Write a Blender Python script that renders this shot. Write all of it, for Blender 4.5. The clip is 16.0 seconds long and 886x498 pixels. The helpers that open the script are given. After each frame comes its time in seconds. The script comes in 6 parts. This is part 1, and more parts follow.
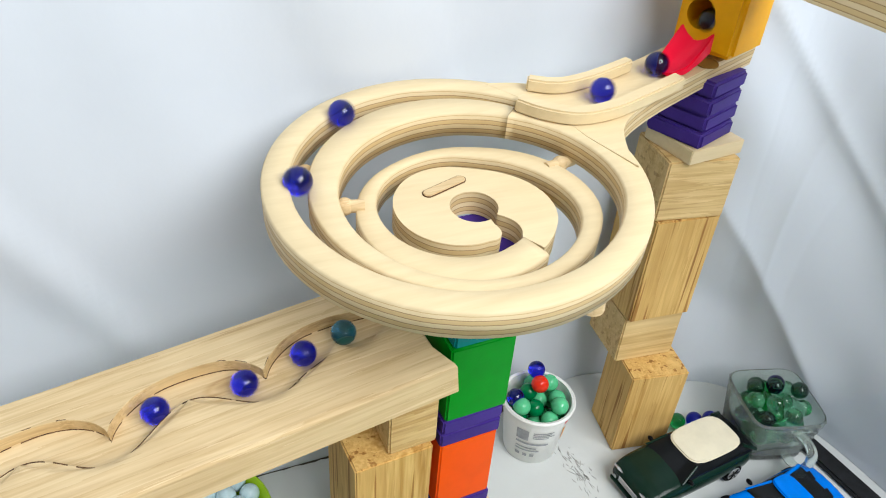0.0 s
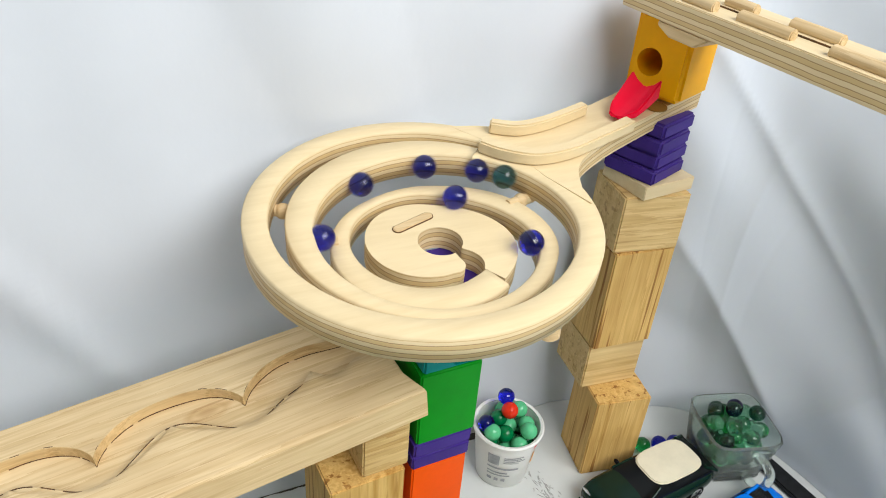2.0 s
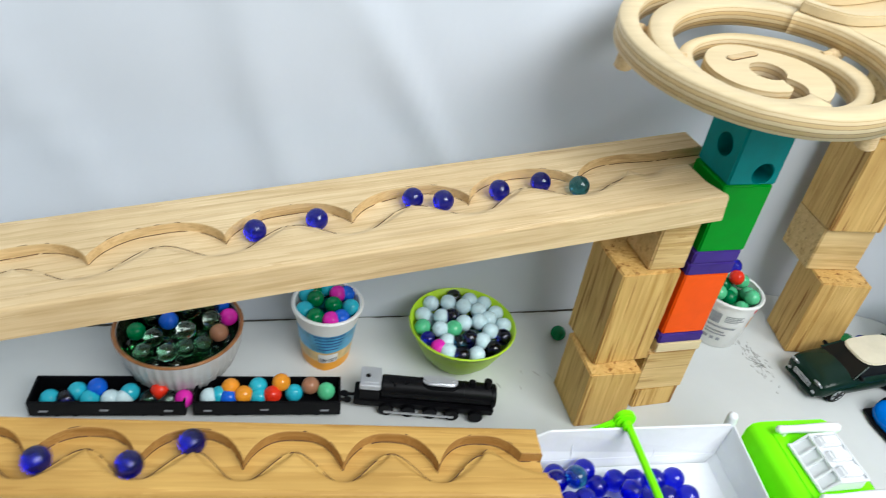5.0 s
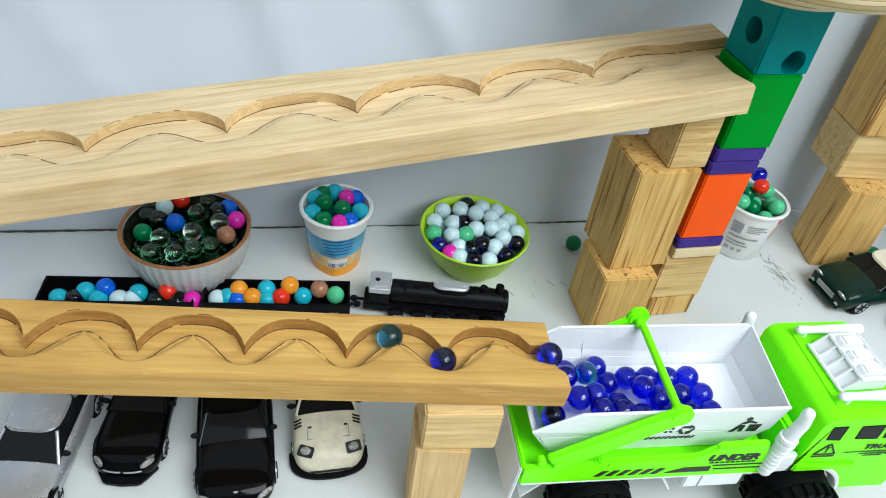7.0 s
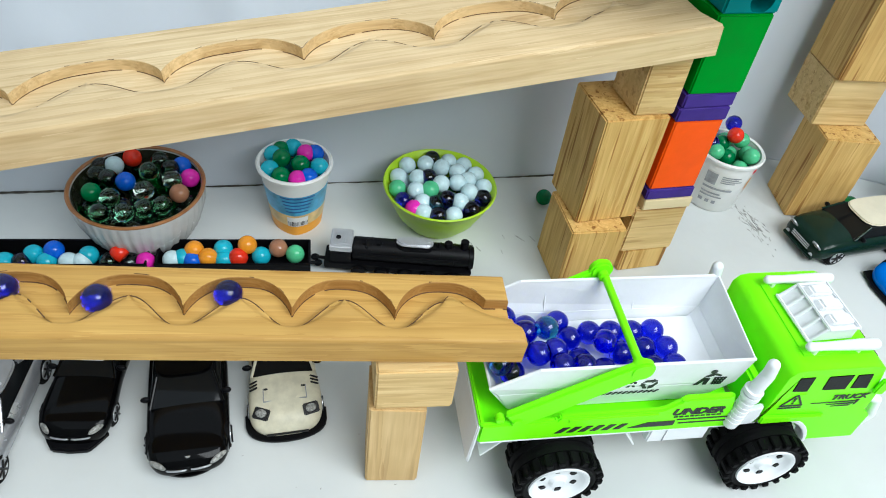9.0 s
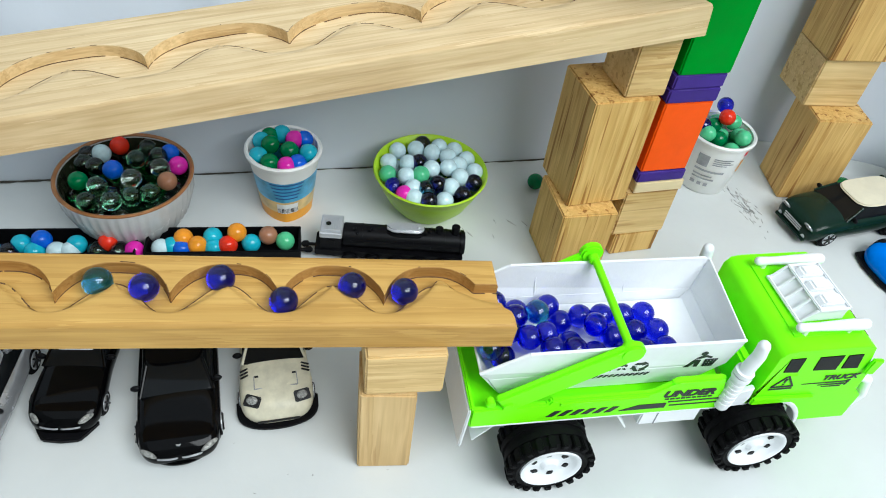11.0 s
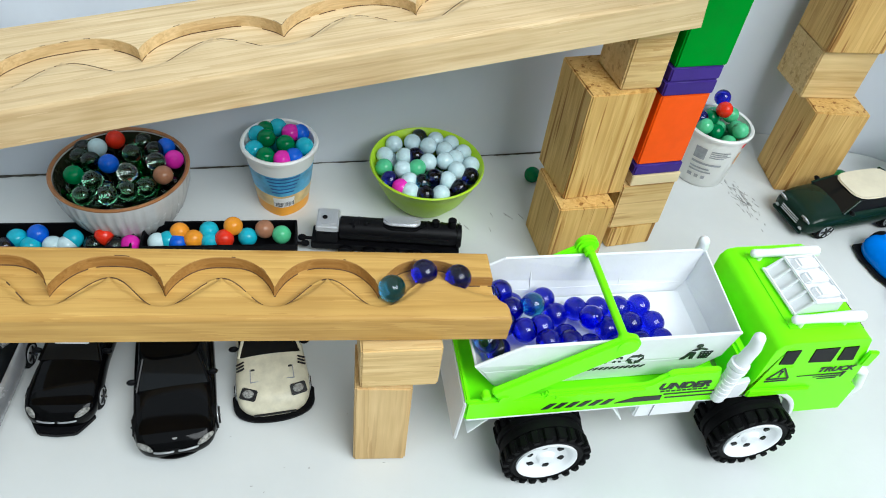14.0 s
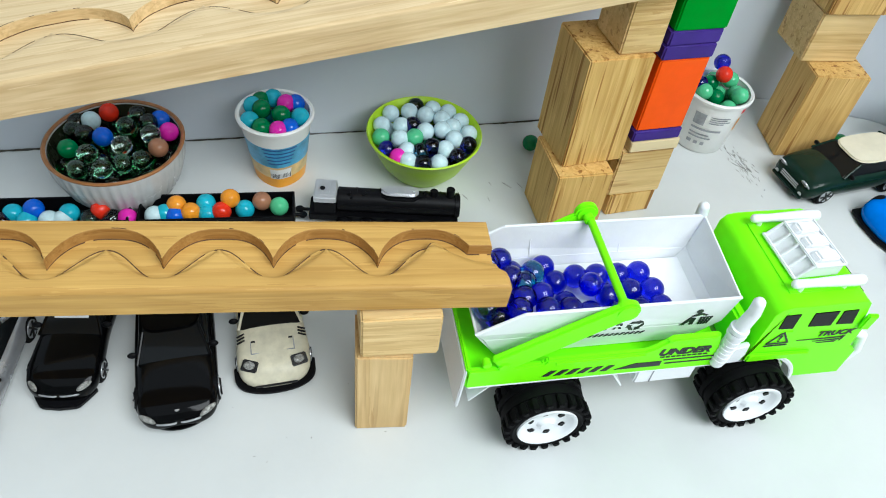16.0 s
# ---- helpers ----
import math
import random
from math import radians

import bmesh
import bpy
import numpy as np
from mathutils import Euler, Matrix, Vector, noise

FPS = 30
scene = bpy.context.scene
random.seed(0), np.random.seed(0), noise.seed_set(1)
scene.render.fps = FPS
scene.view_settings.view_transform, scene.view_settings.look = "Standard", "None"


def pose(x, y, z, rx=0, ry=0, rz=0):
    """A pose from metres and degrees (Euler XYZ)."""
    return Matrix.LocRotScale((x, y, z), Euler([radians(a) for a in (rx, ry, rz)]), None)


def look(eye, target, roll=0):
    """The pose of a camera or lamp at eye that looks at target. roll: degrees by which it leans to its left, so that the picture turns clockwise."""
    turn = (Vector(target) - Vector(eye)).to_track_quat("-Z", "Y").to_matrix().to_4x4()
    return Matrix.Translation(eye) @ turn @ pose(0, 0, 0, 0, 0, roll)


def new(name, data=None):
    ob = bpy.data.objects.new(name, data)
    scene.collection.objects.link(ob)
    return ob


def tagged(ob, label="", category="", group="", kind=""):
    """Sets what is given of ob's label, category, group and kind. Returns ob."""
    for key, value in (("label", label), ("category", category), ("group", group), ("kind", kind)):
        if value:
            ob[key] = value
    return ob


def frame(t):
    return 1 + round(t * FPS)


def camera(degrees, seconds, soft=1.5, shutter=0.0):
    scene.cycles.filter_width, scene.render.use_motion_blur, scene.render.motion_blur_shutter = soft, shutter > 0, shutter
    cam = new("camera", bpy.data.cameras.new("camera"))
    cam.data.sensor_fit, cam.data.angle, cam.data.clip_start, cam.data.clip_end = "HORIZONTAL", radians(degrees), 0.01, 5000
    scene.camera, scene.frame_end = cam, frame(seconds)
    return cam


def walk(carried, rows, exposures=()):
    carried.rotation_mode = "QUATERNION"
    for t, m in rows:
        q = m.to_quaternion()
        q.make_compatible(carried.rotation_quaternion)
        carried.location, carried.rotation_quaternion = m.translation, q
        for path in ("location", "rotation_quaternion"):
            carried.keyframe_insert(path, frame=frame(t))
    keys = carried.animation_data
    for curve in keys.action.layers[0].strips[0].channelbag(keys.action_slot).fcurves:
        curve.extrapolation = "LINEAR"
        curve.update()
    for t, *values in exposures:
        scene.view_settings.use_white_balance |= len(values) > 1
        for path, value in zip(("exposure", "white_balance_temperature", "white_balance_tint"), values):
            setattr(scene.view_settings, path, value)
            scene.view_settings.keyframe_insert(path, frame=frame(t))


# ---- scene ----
cam = camera(63.0, 16.0, soft=1.0, shutter=0.2)
PATH = [
    (0, (0.12, -0.102, 0.558), (0.758, 1.389, -0.612), 4.6),
    (0.5, (0.114, -0.137, 0.574), (0.774, 1.368, -0.566), 4.8),
    (1, (0.116, -0.141, 0.578), (0.811, 1.373, -0.529), 5.1),
    (1.5, (0.116, -0.135, 0.58), (0.819, 1.386, -0.512), 5.1),
    (2, (0.116, -0.128, 0.576), (0.821, 1.392, -0.515), 5.1),
    (2.5, (0.118, -0.133, 0.578), (0.824, 1.389, -0.51), 5.0),
    (3, (0.116, -0.133, 0.579), (0.832, 1.387, -0.506), 5.2),
    (3.5, (0.115, -0.134, 0.578), (0.828, 1.379, -0.519), 6.2),
    (4, (0.08, -0.157, 0.569), (0.766, 1.358, -0.542), 8.1),
    (4.5, (0.004, -0.201, 0.54), (0.571, 1.347, -0.592), 8.8),
    (5, (-0.077, -0.243, 0.515), (0.349, 1.321, -0.657), 9.0),
    (5.2, (-0.096, -0.247, 0.506), (0.279, 1.309, -0.694), 8.6),
    (7.3, (-0.055, -0.252, 0.475), (0.316, 1.203, -0.847), 8.4),
    (7.5, (-0.049, -0.251, 0.472), (0.331, 1.191, -0.861), 8.5),
    (8, (-0.041, -0.25, 0.469), (0.342, 1.176, -0.88), 8.4),
    (8.5, (-0.038, -0.246, 0.465), (0.348, 1.164, -0.9), 8.5),
    (9, (-0.037, -0.245, 0.463), (0.351, 1.151, -0.916), 8.5),
    (9.5, (-0.033, -0.245, 0.461), (0.359, 1.142, -0.926), 8.4),
    (12, (-0.032, -0.245, 0.46), (0.364, 1.12, -0.947), 8.3),
    (12.5, (-0.032, -0.246, 0.459), (0.365, 1.119, -0.948), 8.3),
    (13, (-0.031, -0.246, 0.458), (0.366, 1.116, -0.951), 8.2),
    (13.5, (-0.03, -0.246, 0.46), (0.367, 1.113, -0.953), 8.3),
    (14, (-0.029, -0.246, 0.46), (0.366, 1.112, -0.954), 8.2),
    (14.5, (-0.029, -0.246, 0.46), (0.367, 1.109, -0.957), 8.2),
    (15, (-0.029, -0.246, 0.459), (0.369, 1.107, -0.958), 8.2),
    (15.5, (-0.03, -0.247, 0.458), (0.366, 1.09, -0.976), 7.9),
    (16, (-0.029, -0.246, 0.457), (0.365, 1.056, -1.01), 7.9),
]
walk(cam, [(t, look(eye, target, roll)) for t, eye, target, roll in PATH],
     exposures=[(0.0, -0.04, 6250, 9), (1.0, -0.10, 6400, 9), (2.5, -0.13, 6500, 10), (4.0, -0.08, 6400, 9), (5.0, -0.03, 6150, 8), (7.5, 0.0, 5950, 5), (16.0, 0.0, 5950, 5)])
cam.data.dof.use_dof = False

# ---- world and lights ----
world = bpy.data.worlds.new("room_light")
scene.world = world
world.use_nodes = True
wn = world.node_tree.nodes["Background"]
wn.inputs["Color"].default_value = (0.90, 0.96, 1.0, 1)
wn.inputs["Strength"].default_value = 0.78


def area_lamp(name, eye, target, size, power, colour):
    data = bpy.data.lights.new(name, "AREA")
    data.shape, data.size, data.size_y = "RECTANGLE", size[0], size[1]
    data.energy, data.color = power, colour
    ob = new(name, data)
    ob.matrix_world = look(eye, target)
    return ob


area_lamp("ceiling_lamp", (0.72, -0.95, 1.52), (0.25, 0.2, 0.1), (1.4, 1.0), 42, (1.0, 0.985, 0.96))
scene.view_settings.exposure = 0.0

# ---- materials ----
def material(name, base=(0.8, 0.8, 0.8), rough=0.5, metal=0.0, **extra):
    m = bpy.data.materials.new(name)
    m.use_nodes = True
    b = m.node_tree.nodes["Principled BSDF"]
    b.inputs["Base Color"].default_value = (*base, 1)
    b.inputs["Roughness"].default_value = rough
    b.inputs["Metallic"].default_value = metal
    b.inputs["Specular IOR Level"].default_value = 0.35
    for key, value in extra.items():
        b.inputs[key.replace("_", " ")].default_value = value
    return m


def nodes_of(m):
    t = m.node_tree
    return t, t.nodes, t.links, t.nodes["Principled BSDF"]


def add_node(t, kind, **values):
    n = t.nodes.new(kind)
    for key, value in values.items():
        if key in n.inputs:
            n.inputs[key].default_value = value
    return n


def ramp(t, stops):
    r = t.nodes.new("ShaderNodeValToRGB")
    e = r.color_ramp.elements
    while len(e) < len(stops):
        e.new(0.5)
    for slot, (pos, col) in zip(e, stops):
        slot.position = pos
        slot.color = (*col, 1)
    return r


def grain(t, stretch, scale, detail=6, offset_random=True):
    """Noise stretched along one axis, moved from object to object."""
    tc = t.nodes.new("ShaderNodeTexCoord")
    info = t.nodes.new("ShaderNodeObjectInfo")
    mul = add_node(t, "ShaderNodeMath")
    mul.operation = "MULTIPLY"
    mul.inputs[1].default_value = 37.0
    t.links.new(info.outputs["Random"], mul.inputs[0])
    mp = t.nodes.new("ShaderNodeMapping")
    mp.inputs["Scale"].default_value = stretch
    t.links.new(tc.outputs["Object"], mp.inputs["Vector"])
    if offset_random:
        t.links.new(mul.outputs[0], mp.inputs["Location"])
    n = add_node(t, "ShaderNodeTexNoise", Scale=scale, Detail=detail, Roughness=0.6)
    t.links.new(mp.outputs["Vector"], n.inputs["Vector"])
    return n, mp


def bump(t, source, strength, distance, bsdf):
    b = add_node(t, "ShaderNodeBump", Strength=strength, Distance=distance)
    t.links.new(source, b.inputs["Height"])
    t.links.new(b.outputs["Normal"], bsdf.inputs["Normal"])


def wood(name, light, dark, axis, lines=1.0, rough=0.6, streak=0.6, cracks=0.0):
    """Planed pine: long growth lines along an axis, slow tone changes, fine fibres."""
    m = material(name, light, rough)
    t, _, links, b = nodes_of(m)
    k = [1.0, 1.0, 1.0]
    k[axis] = 0.05
    wide, mp = grain(t, tuple(v * 1.0 for v in k), 70 * lines, 3)
    rings = t.nodes.new("ShaderNodeTexWave")
    rings.wave_type, rings.bands_direction, rings.wave_profile = "BANDS", "DIAGONAL" if axis == 2 else "Y", "SAW"
    for key, value in (("Scale", 26.0 * lines), ("Distortion", 5.0), ("Detail", 3.0), ("Detail Scale", 9.0), ("Detail Roughness", 0.6)):
        rings.inputs[key].default_value = value
    links.new(mp.outputs["Vector"], rings.inputs["Vector"])
    r4 = ramp(t, [(0.0, (1, 1, 1)), (0.62, (0.97, 0.95, 0.92)), (0.90, (0.80, 0.72, 0.60)), (1.0, (0.70, 0.58, 0.44))])
    links.new(rings.outputs["Fac"], r4.inputs["Fac"])
    fine, _ = grain(t, tuple(v * 1.0 for v in k), 420 * lines, 4)
    blot, _ = grain(t, (1, 1, 1), 14, 2)
    mid = tuple((a + c) / 2 for a, c in zip(light, dark))
    r1 = ramp(t, [(0.36, light), (0.52, mid), (0.56, light), (0.66, dark), (0.70, mid)])
    links.new(wide.outputs["Fac"], r1.inputs["Fac"])
    r2 = ramp(t, [(0.3, (0.78, 0.74, 0.68)), (0.62, (1.0, 1.0, 1.0))])
    links.new(fine.outputs["Fac"], r2.inputs["Fac"])
    r3 = ramp(t, [(0.3, (0.86, 0.82, 0.76)), (0.7, (1.05, 1.05, 1.05))])
    links.new(blot.outputs["Fac"], r3.inputs["Fac"])
    a = t.nodes.new("ShaderNodeMix")
    a.data_type, a.blend_type = "RGBA", "MULTIPLY"
    a.inputs[0].default_value = streak
    links.new(r1.outputs["Color"], a.inputs[6])
    links.new(r2.outputs["Color"], a.inputs[7])
    c = t.nodes.new("ShaderNodeMix")
    c.data_type, c.blend_type = "RGBA", "MULTIPLY"
    c.inputs[0].default_value = 0.8
    links.new(a.outputs[2], c.inputs[6])
    links.new(r3.outputs["Color"], c.inputs[7])
    e = t.nodes.new("ShaderNodeMix")
    e.data_type, e.blend_type = "RGBA", "MULTIPLY"
    e.inputs[0].default_value = 0.5
    links.new(c.outputs[2], e.inputs[6])
    links.new(r4.outputs["Color"], e.inputs[7])
    # short dark checks along the grain, and a few knots
    k2 = [1.0, 1.0, 1.0]
    k2[axis] = 0.035
    split, _ = grain(t, tuple(k2), 150, 2)
    r5 = ramp(t, [(0.595, (1, 1, 1)), (0.63, (0.55, 0.40, 0.26)), (0.70, (0.34, 0.22, 0.13))])
    links.new(split.outputs["Fac"], r5.inputs["Fac"])
    g = t.nodes.new("ShaderNodeMix")
    g.data_type, g.blend_type = "RGBA", "MULTIPLY"
    g.inputs[0].default_value = min(1.0, cracks * 1.8)
    links.new(e.outputs[2], g.inputs[6])
    links.new(r5.outputs["Color"], g.inputs[7])
    knots = t.nodes.new("ShaderNodeTexVoronoi")
    knots.inputs["Scale"].default_value = 11.0
    links.new(mp.outputs["Vector"], knots.inputs["Vector"])
    k3 = [1.0, 1.0, 1.0]
    k3[axis] = 0.5
    kmap = t.nodes.new("ShaderNodeMapping")
    kmap.inputs["Scale"].default_value = k3
    links.new(mp.inputs["Vector"].links[0].from_socket, kmap.inputs["Vector"])
    links.new(kmap.outputs["Vector"], knots.inputs["Vector"])
    r6 = ramp(t, [(0.0, (0.45, 0.30, 0.18)), (0.045, (0.62, 0.46, 0.30)), (0.06, (0.88, 0.80, 0.68)), (0.075, (0.74, 0.60, 0.44)), (0.10, (1, 1, 1))])
    links.new(knots.outputs["Distance"], r6.inputs["Fac"])
    h = t.nodes.new("ShaderNodeMix")
    h.data_type, h.blend_type = "RGBA", "MULTIPLY"
    h.inputs[0].default_value = 0.6 if cracks else 0.0
    links.new(g.outputs[2], h.inputs[6])
    links.new(r6.outputs["Color"], h.inputs[7])
    links.new(h.outputs[2], b.inputs["Base Color"])
    bump(t, fine.outputs["Fac"], 0.25, 0.0006, b)
    return m


def plywood(name):
    """Birch plywood: pale faces, five alternating veneers on the edges."""
    m = material(name, (0.68, 0.50, 0.30), 0.5)
    t, _, links, b = nodes_of(m)
    face, mp = grain(t, (0.12, 1, 1), 150, 5, False)
    r1 = ramp(t, [(0.3, (0.67, 0.53, 0.31)), (0.7, (0.75, 0.61, 0.375))])
    links.new(face.outputs["Fac"], r1.inputs["Fac"])
    tc = t.nodes.new("ShaderNodeTexCoord")
    sep = t.nodes.new("ShaderNodeSeparateXYZ")
    links.new(tc.outputs["UV"], sep.inputs[0])
    wob, _ = grain(t, (1, 1, 1), 60, 2, False)
    ad = t.nodes.new("ShaderNodeMath")
    ad.operation = "MULTIPLY_ADD"
    ad.inputs[1].default_value = 0.06
    links.new(wob.outputs["Fac"], ad.inputs[0])
    links.new(sep.outputs["Y"], ad.inputs[2])
    dark, tan, pale = (0.40, 0.28, 0.17), (0.86, 0.78, 0.64), (1, 1, 1)
    r2 = ramp(t, [(0.0, pale), (0.15, pale), (0.17, dark), (0.20, tan), (0.33, tan), (0.35, dark), (0.38, pale), (0.53, pale), (0.55, dark),
                  (0.58, tan), (0.72, tan), (0.74, dark), (0.77, pale), (0.90, pale), (0.92, (0.72, 0.6, 0.45)), (0.95, pale)])
    links.new(ad.outputs[0], r2.inputs["Fac"])
    mx = t.nodes.new("ShaderNodeMix")
    mx.data_type, mx.blend_type = "RGBA", "MULTIPLY"
    mx.inputs[0].default_value = 1
    links.new(r1.outputs["Color"], mx.inputs[6])
    links.new(r2.outputs["Color"], mx.inputs[7])
    links.new(mx.outputs[2], b.inputs["Base Color"])
    bump(t, face.outputs["Fac"], 0.15, 0.0005, b)
    return m


def mottled(name, base, rough, spread=0.12, scale=40, bump_depth=0.0004, metal=0.0, strength=0.2, **extra):
    """Paint or plastic with slight tone variation and fine relief."""
    m = material(name, base, rough, metal, **extra)
    t, _, links, b = nodes_of(m)
    n, _ = grain(t, (1, 1, 1), scale, 5)
    lo = tuple(v * (1 - spread) for v in base)
    hi = tuple(min(1, v * (1 + spread)) for v in base)
    r = ramp(t, [(0.35, lo), (0.65, hi)])
    links.new(n.outputs["Fac"], r.inputs["Fac"])
    links.new(r.outputs["Color"], b.inputs["Base Color"])
    n2, _ = grain(t, (1, 1, 1), scale * 12, 3)
    rr = add_node(t, "ShaderNodeMapRange")
    rr.inputs["To Min"].default_value = max(0.02, rough - 0.06)
    rr.inputs["To Max"].default_value = rough + 0.08
    links.new(n.outputs["Fac"], rr.inputs["Value"])
    links.new(rr.outputs[0], b.inputs["Roughness"])
    bump(t, n2.outputs["Fac"], strength, bump_depth, b)
    return m


def glass(name, base, rough=0.0, trans=1.0, ior=1.5):
    return material(name, base, rough, Transmission_Weight=trans, IOR=ior)


BEAM_WOOD = wood("pale_pine", (0.78, 0.615, 0.37), (0.64, 0.475, 0.25), 0, 1.2, 0.62, 0.35, 0.10)
TRACK_WOOD = wood("honey_pine", (0.62, 0.385, 0.108), (0.46, 0.265, 0.060), 0, 1.0, 0.55, 0.35, 0.08)
BLOCK_WOOD = wood("pine_block", (0.76, 0.51, 0.185), (0.54, 0.31, 0.080), 2, 1.0, 0.65, 0.45, 0.48)
PALE_BLOCK = wood("pale_block", (0.77, 0.57, 0.275), (0.60, 0.40, 0.155), 0, 0.9, 0.65, 0.4, 0.24)
PALE_UPRIGHT = wood("pale_upright_block", (0.74, 0.54, 0.27), (0.60, 0.41, 0.175), 2, 0.8, 0.65, 0.4, 0.12)
PLY = plywood("birch_plywood")
PEG = wood("turned_peg", (0.74, 0.58, 0.35), (0.62, 0.46, 0.25), 0, 1.2)
CUT = mottled("cut_groove_edge", (0.10, 0.05, 0.02), 0.8, 0.4, 200)
# groove walls: track woods darkened, mostly for shade, a little for burning
PALE_WALL_SHADE = wood("routed_pale_wall_shaded", (0.72, 0.54, 0.29), (0.56, 0.40, 0.19), 0, 1.6, 0.7, 0.5, 0.10)
HONEY_WALL_SHADE = wood("routed_honey_wall_shaded", (0.46, 0.26, 0.075), (0.33, 0.17, 0.04), 0, 1.6, 0.7, 0.5, 0.10)
SATIN = dict(Specular_IOR_Level=0.15)
YELLOW = mottled("yellow_paint", (0.88, 0.42, 0.003), 0.36, 0.05, **SATIN)
RED = mottled("red_plastic", (0.76, 0.005, 0.035), 0.3, 0.06, **SATIN)
PURPLE = mottled("violet_paint", (0.05, 0.024, 0.21), 0.42, 0.12, **SATIN)
GREEN = mottled("green_paint", (0.0, 0.25, 0.008), 0.4, 0.08, **SATIN)
ORANGE = mottled("orange_paint", (0.92, 0.095, 0.001), 0.4, 0.05, **SATIN)
TEAL = mottled("teal_paint", (0.0, 0.20, 0.205), 0.42, 0.1, **SATIN)
LIME = mottled("lime_plastic", (0.23, 0.97, 0.0), 0.33, 0.03, **SATIN)
WHITE_PLASTIC = mottled("white_plastic", (0.80, 0.82, 0.84), 0.4, 0.03)
BLACK_RUBBER = mottled("black_rubber", (0.004, 0.004, 0.0045), 0.6, 0.2, Specular_IOR_Level=0.08)
BLACK_PLASTIC = mottled("black_plastic", (0.004, 0.004, 0.005), 0.38, 0.2, Specular_IOR_Level=0.12)
DARK_PRINT = mottled("dark_print", (0.02, 0.022, 0.025), 0.5, 0.2)
HOLE_DARK = mottled("bore_shadow_wood", (0.25, 0.13, 0.02), 0.7, 0.2)
BLUE_GLASS = glass("blue_glass", (0.012, 0.018, 0.72))
TEAL_GLASS = glass("teal_glass", (0.045, 0.27, 0.46))
BOTTLE_GLASS = glass("deep_bottle_glass", (0.10, 0.30, 0.16))
GREEN_GLASS = glass("bottle_green_glass", (0.36, 0.76, 0.52))
DEEP_GLASS = glass("dark_blue_glass", (0.018, 0.026, 0.26))
CLEAR_GLASS = glass("clear_glass", (0.93, 0.97, 0.95))
EMERALD = glass("emerald_glass", (0.03, 0.50, 0.12))

# ---- mesh helpers ----
def link_mesh(name, bm, mat, smooth=False):
    me = bpy.data.meshes.new(name)
    if smooth is not False:
        for f in bm.faces:
            f.smooth = True
        if smooth is not True:
            for e in bm.edges:
                e.smooth = not (len(e.link_faces) == 2 and e.calc_face_angle(0) > radians(smooth))
    bm.to_mesh(me)
    bm.free()
    for m in mat if isinstance(mat, (list, tuple)) else [mat]:
        me.materials.append(m)
    return new(name, me)


def part(name, bm, mat, parent, label="", smooth=False, at=None):
    ob = link_mesh(name, bm, mat, smooth)
    ob.parent = parent
    if at is not None:
        ob.matrix_basis = at
    return tagged(ob, label)


def thing(name, label, category, group="", at=None, kind=""):
    ob = new(name)
    ob.empty_display_size = 0.02
    if at is not None:
        ob.matrix_basis = at
    return tagged(ob, label, category, group, kind)


def solo(name, bm, mat, label, category, group="", at=None, smooth=False, kind=""):
    ob = link_mesh(name, bm, mat, smooth)
    if at is not None:
        ob.matrix_basis = at
    return tagged(ob, label, category, group, kind)


def bevel(bm, width, segments=2, angle=25):
    edges = [e for e in bm.edges if len(e.link_faces) == 2 and e.calc_face_angle(0) > radians(angle)]
    bmesh.ops.bevel(bm, geom=edges, offset=width, segments=segments, affect="EDGES", clamp_overlap=True)


def box(size, centre=(0, 0, 0), edge=0.0, bm=None, segments=2, turn=None):
    """A block; centre is its middle."""
    own = bmesh.new()
    bmesh.ops.create_cube(own, size=1)
    bmesh.ops.scale(own, vec=size, verts=own.verts)
    if edge:
        bevel(own, edge, segments)
    if turn is not None:
        bmesh.ops.transform(own, matrix=turn, verts=own.verts)
    bmesh.ops.translate(own, vec=centre, verts=own.verts)
    return merge(bm, own)


def merge(bm, own):
    if bm is None:
        return own
    me = bpy.data.meshes.new("joined")
    own.to_mesh(me)
    own.free()
    bm.from_mesh(me)
    bpy.data.meshes.remove(me)
    return bm


def cylinder(r1, r2, depth, centre=(0, 0, 0), axis="Z", seg=24, edge=0.0, bm=None):
    own = bmesh.new()
    bmesh.ops.create_cone(own, cap_ends=True, segments=seg, radius1=r1, radius2=r2, depth=depth)
    if edge:
        bevel(own, edge, 2, 40)
    if axis == "X":
        bmesh.ops.rotate(own, matrix=Matrix.Rotation(radians(90), 3, "Y"), verts=own.verts)
    if axis == "Y":
        bmesh.ops.rotate(own, matrix=Matrix.Rotation(radians(-90), 3, "X"), verts=own.verts)
    bmesh.ops.translate(own, vec=centre, verts=own.verts)
    return merge(bm, own)


def rod(a, b, r, r2=None, seg=12, bm=None):
    a, b = Vector(a), Vector(b)
    own = cylinder(r, r if r2 is None else r2, (b - a).length, seg=seg)
    m = Matrix.Translation((a + b) / 2) @ (b - a).to_track_quat("Z", "Y").to_matrix().to_4x4()
    bmesh.ops.transform(own, matrix=m, verts=own.verts)
    return merge(bm, own)


def ball(r, centre=(0, 0, 0), u=24, v=14, bm=None):
    own = bmesh.new()
    bmesh.ops.create_uvsphere(own, u_segments=u, v_segments=v, radius=r)
    bmesh.ops.translate(own, vec=centre, verts=own.verts)
    return merge(bm, own)


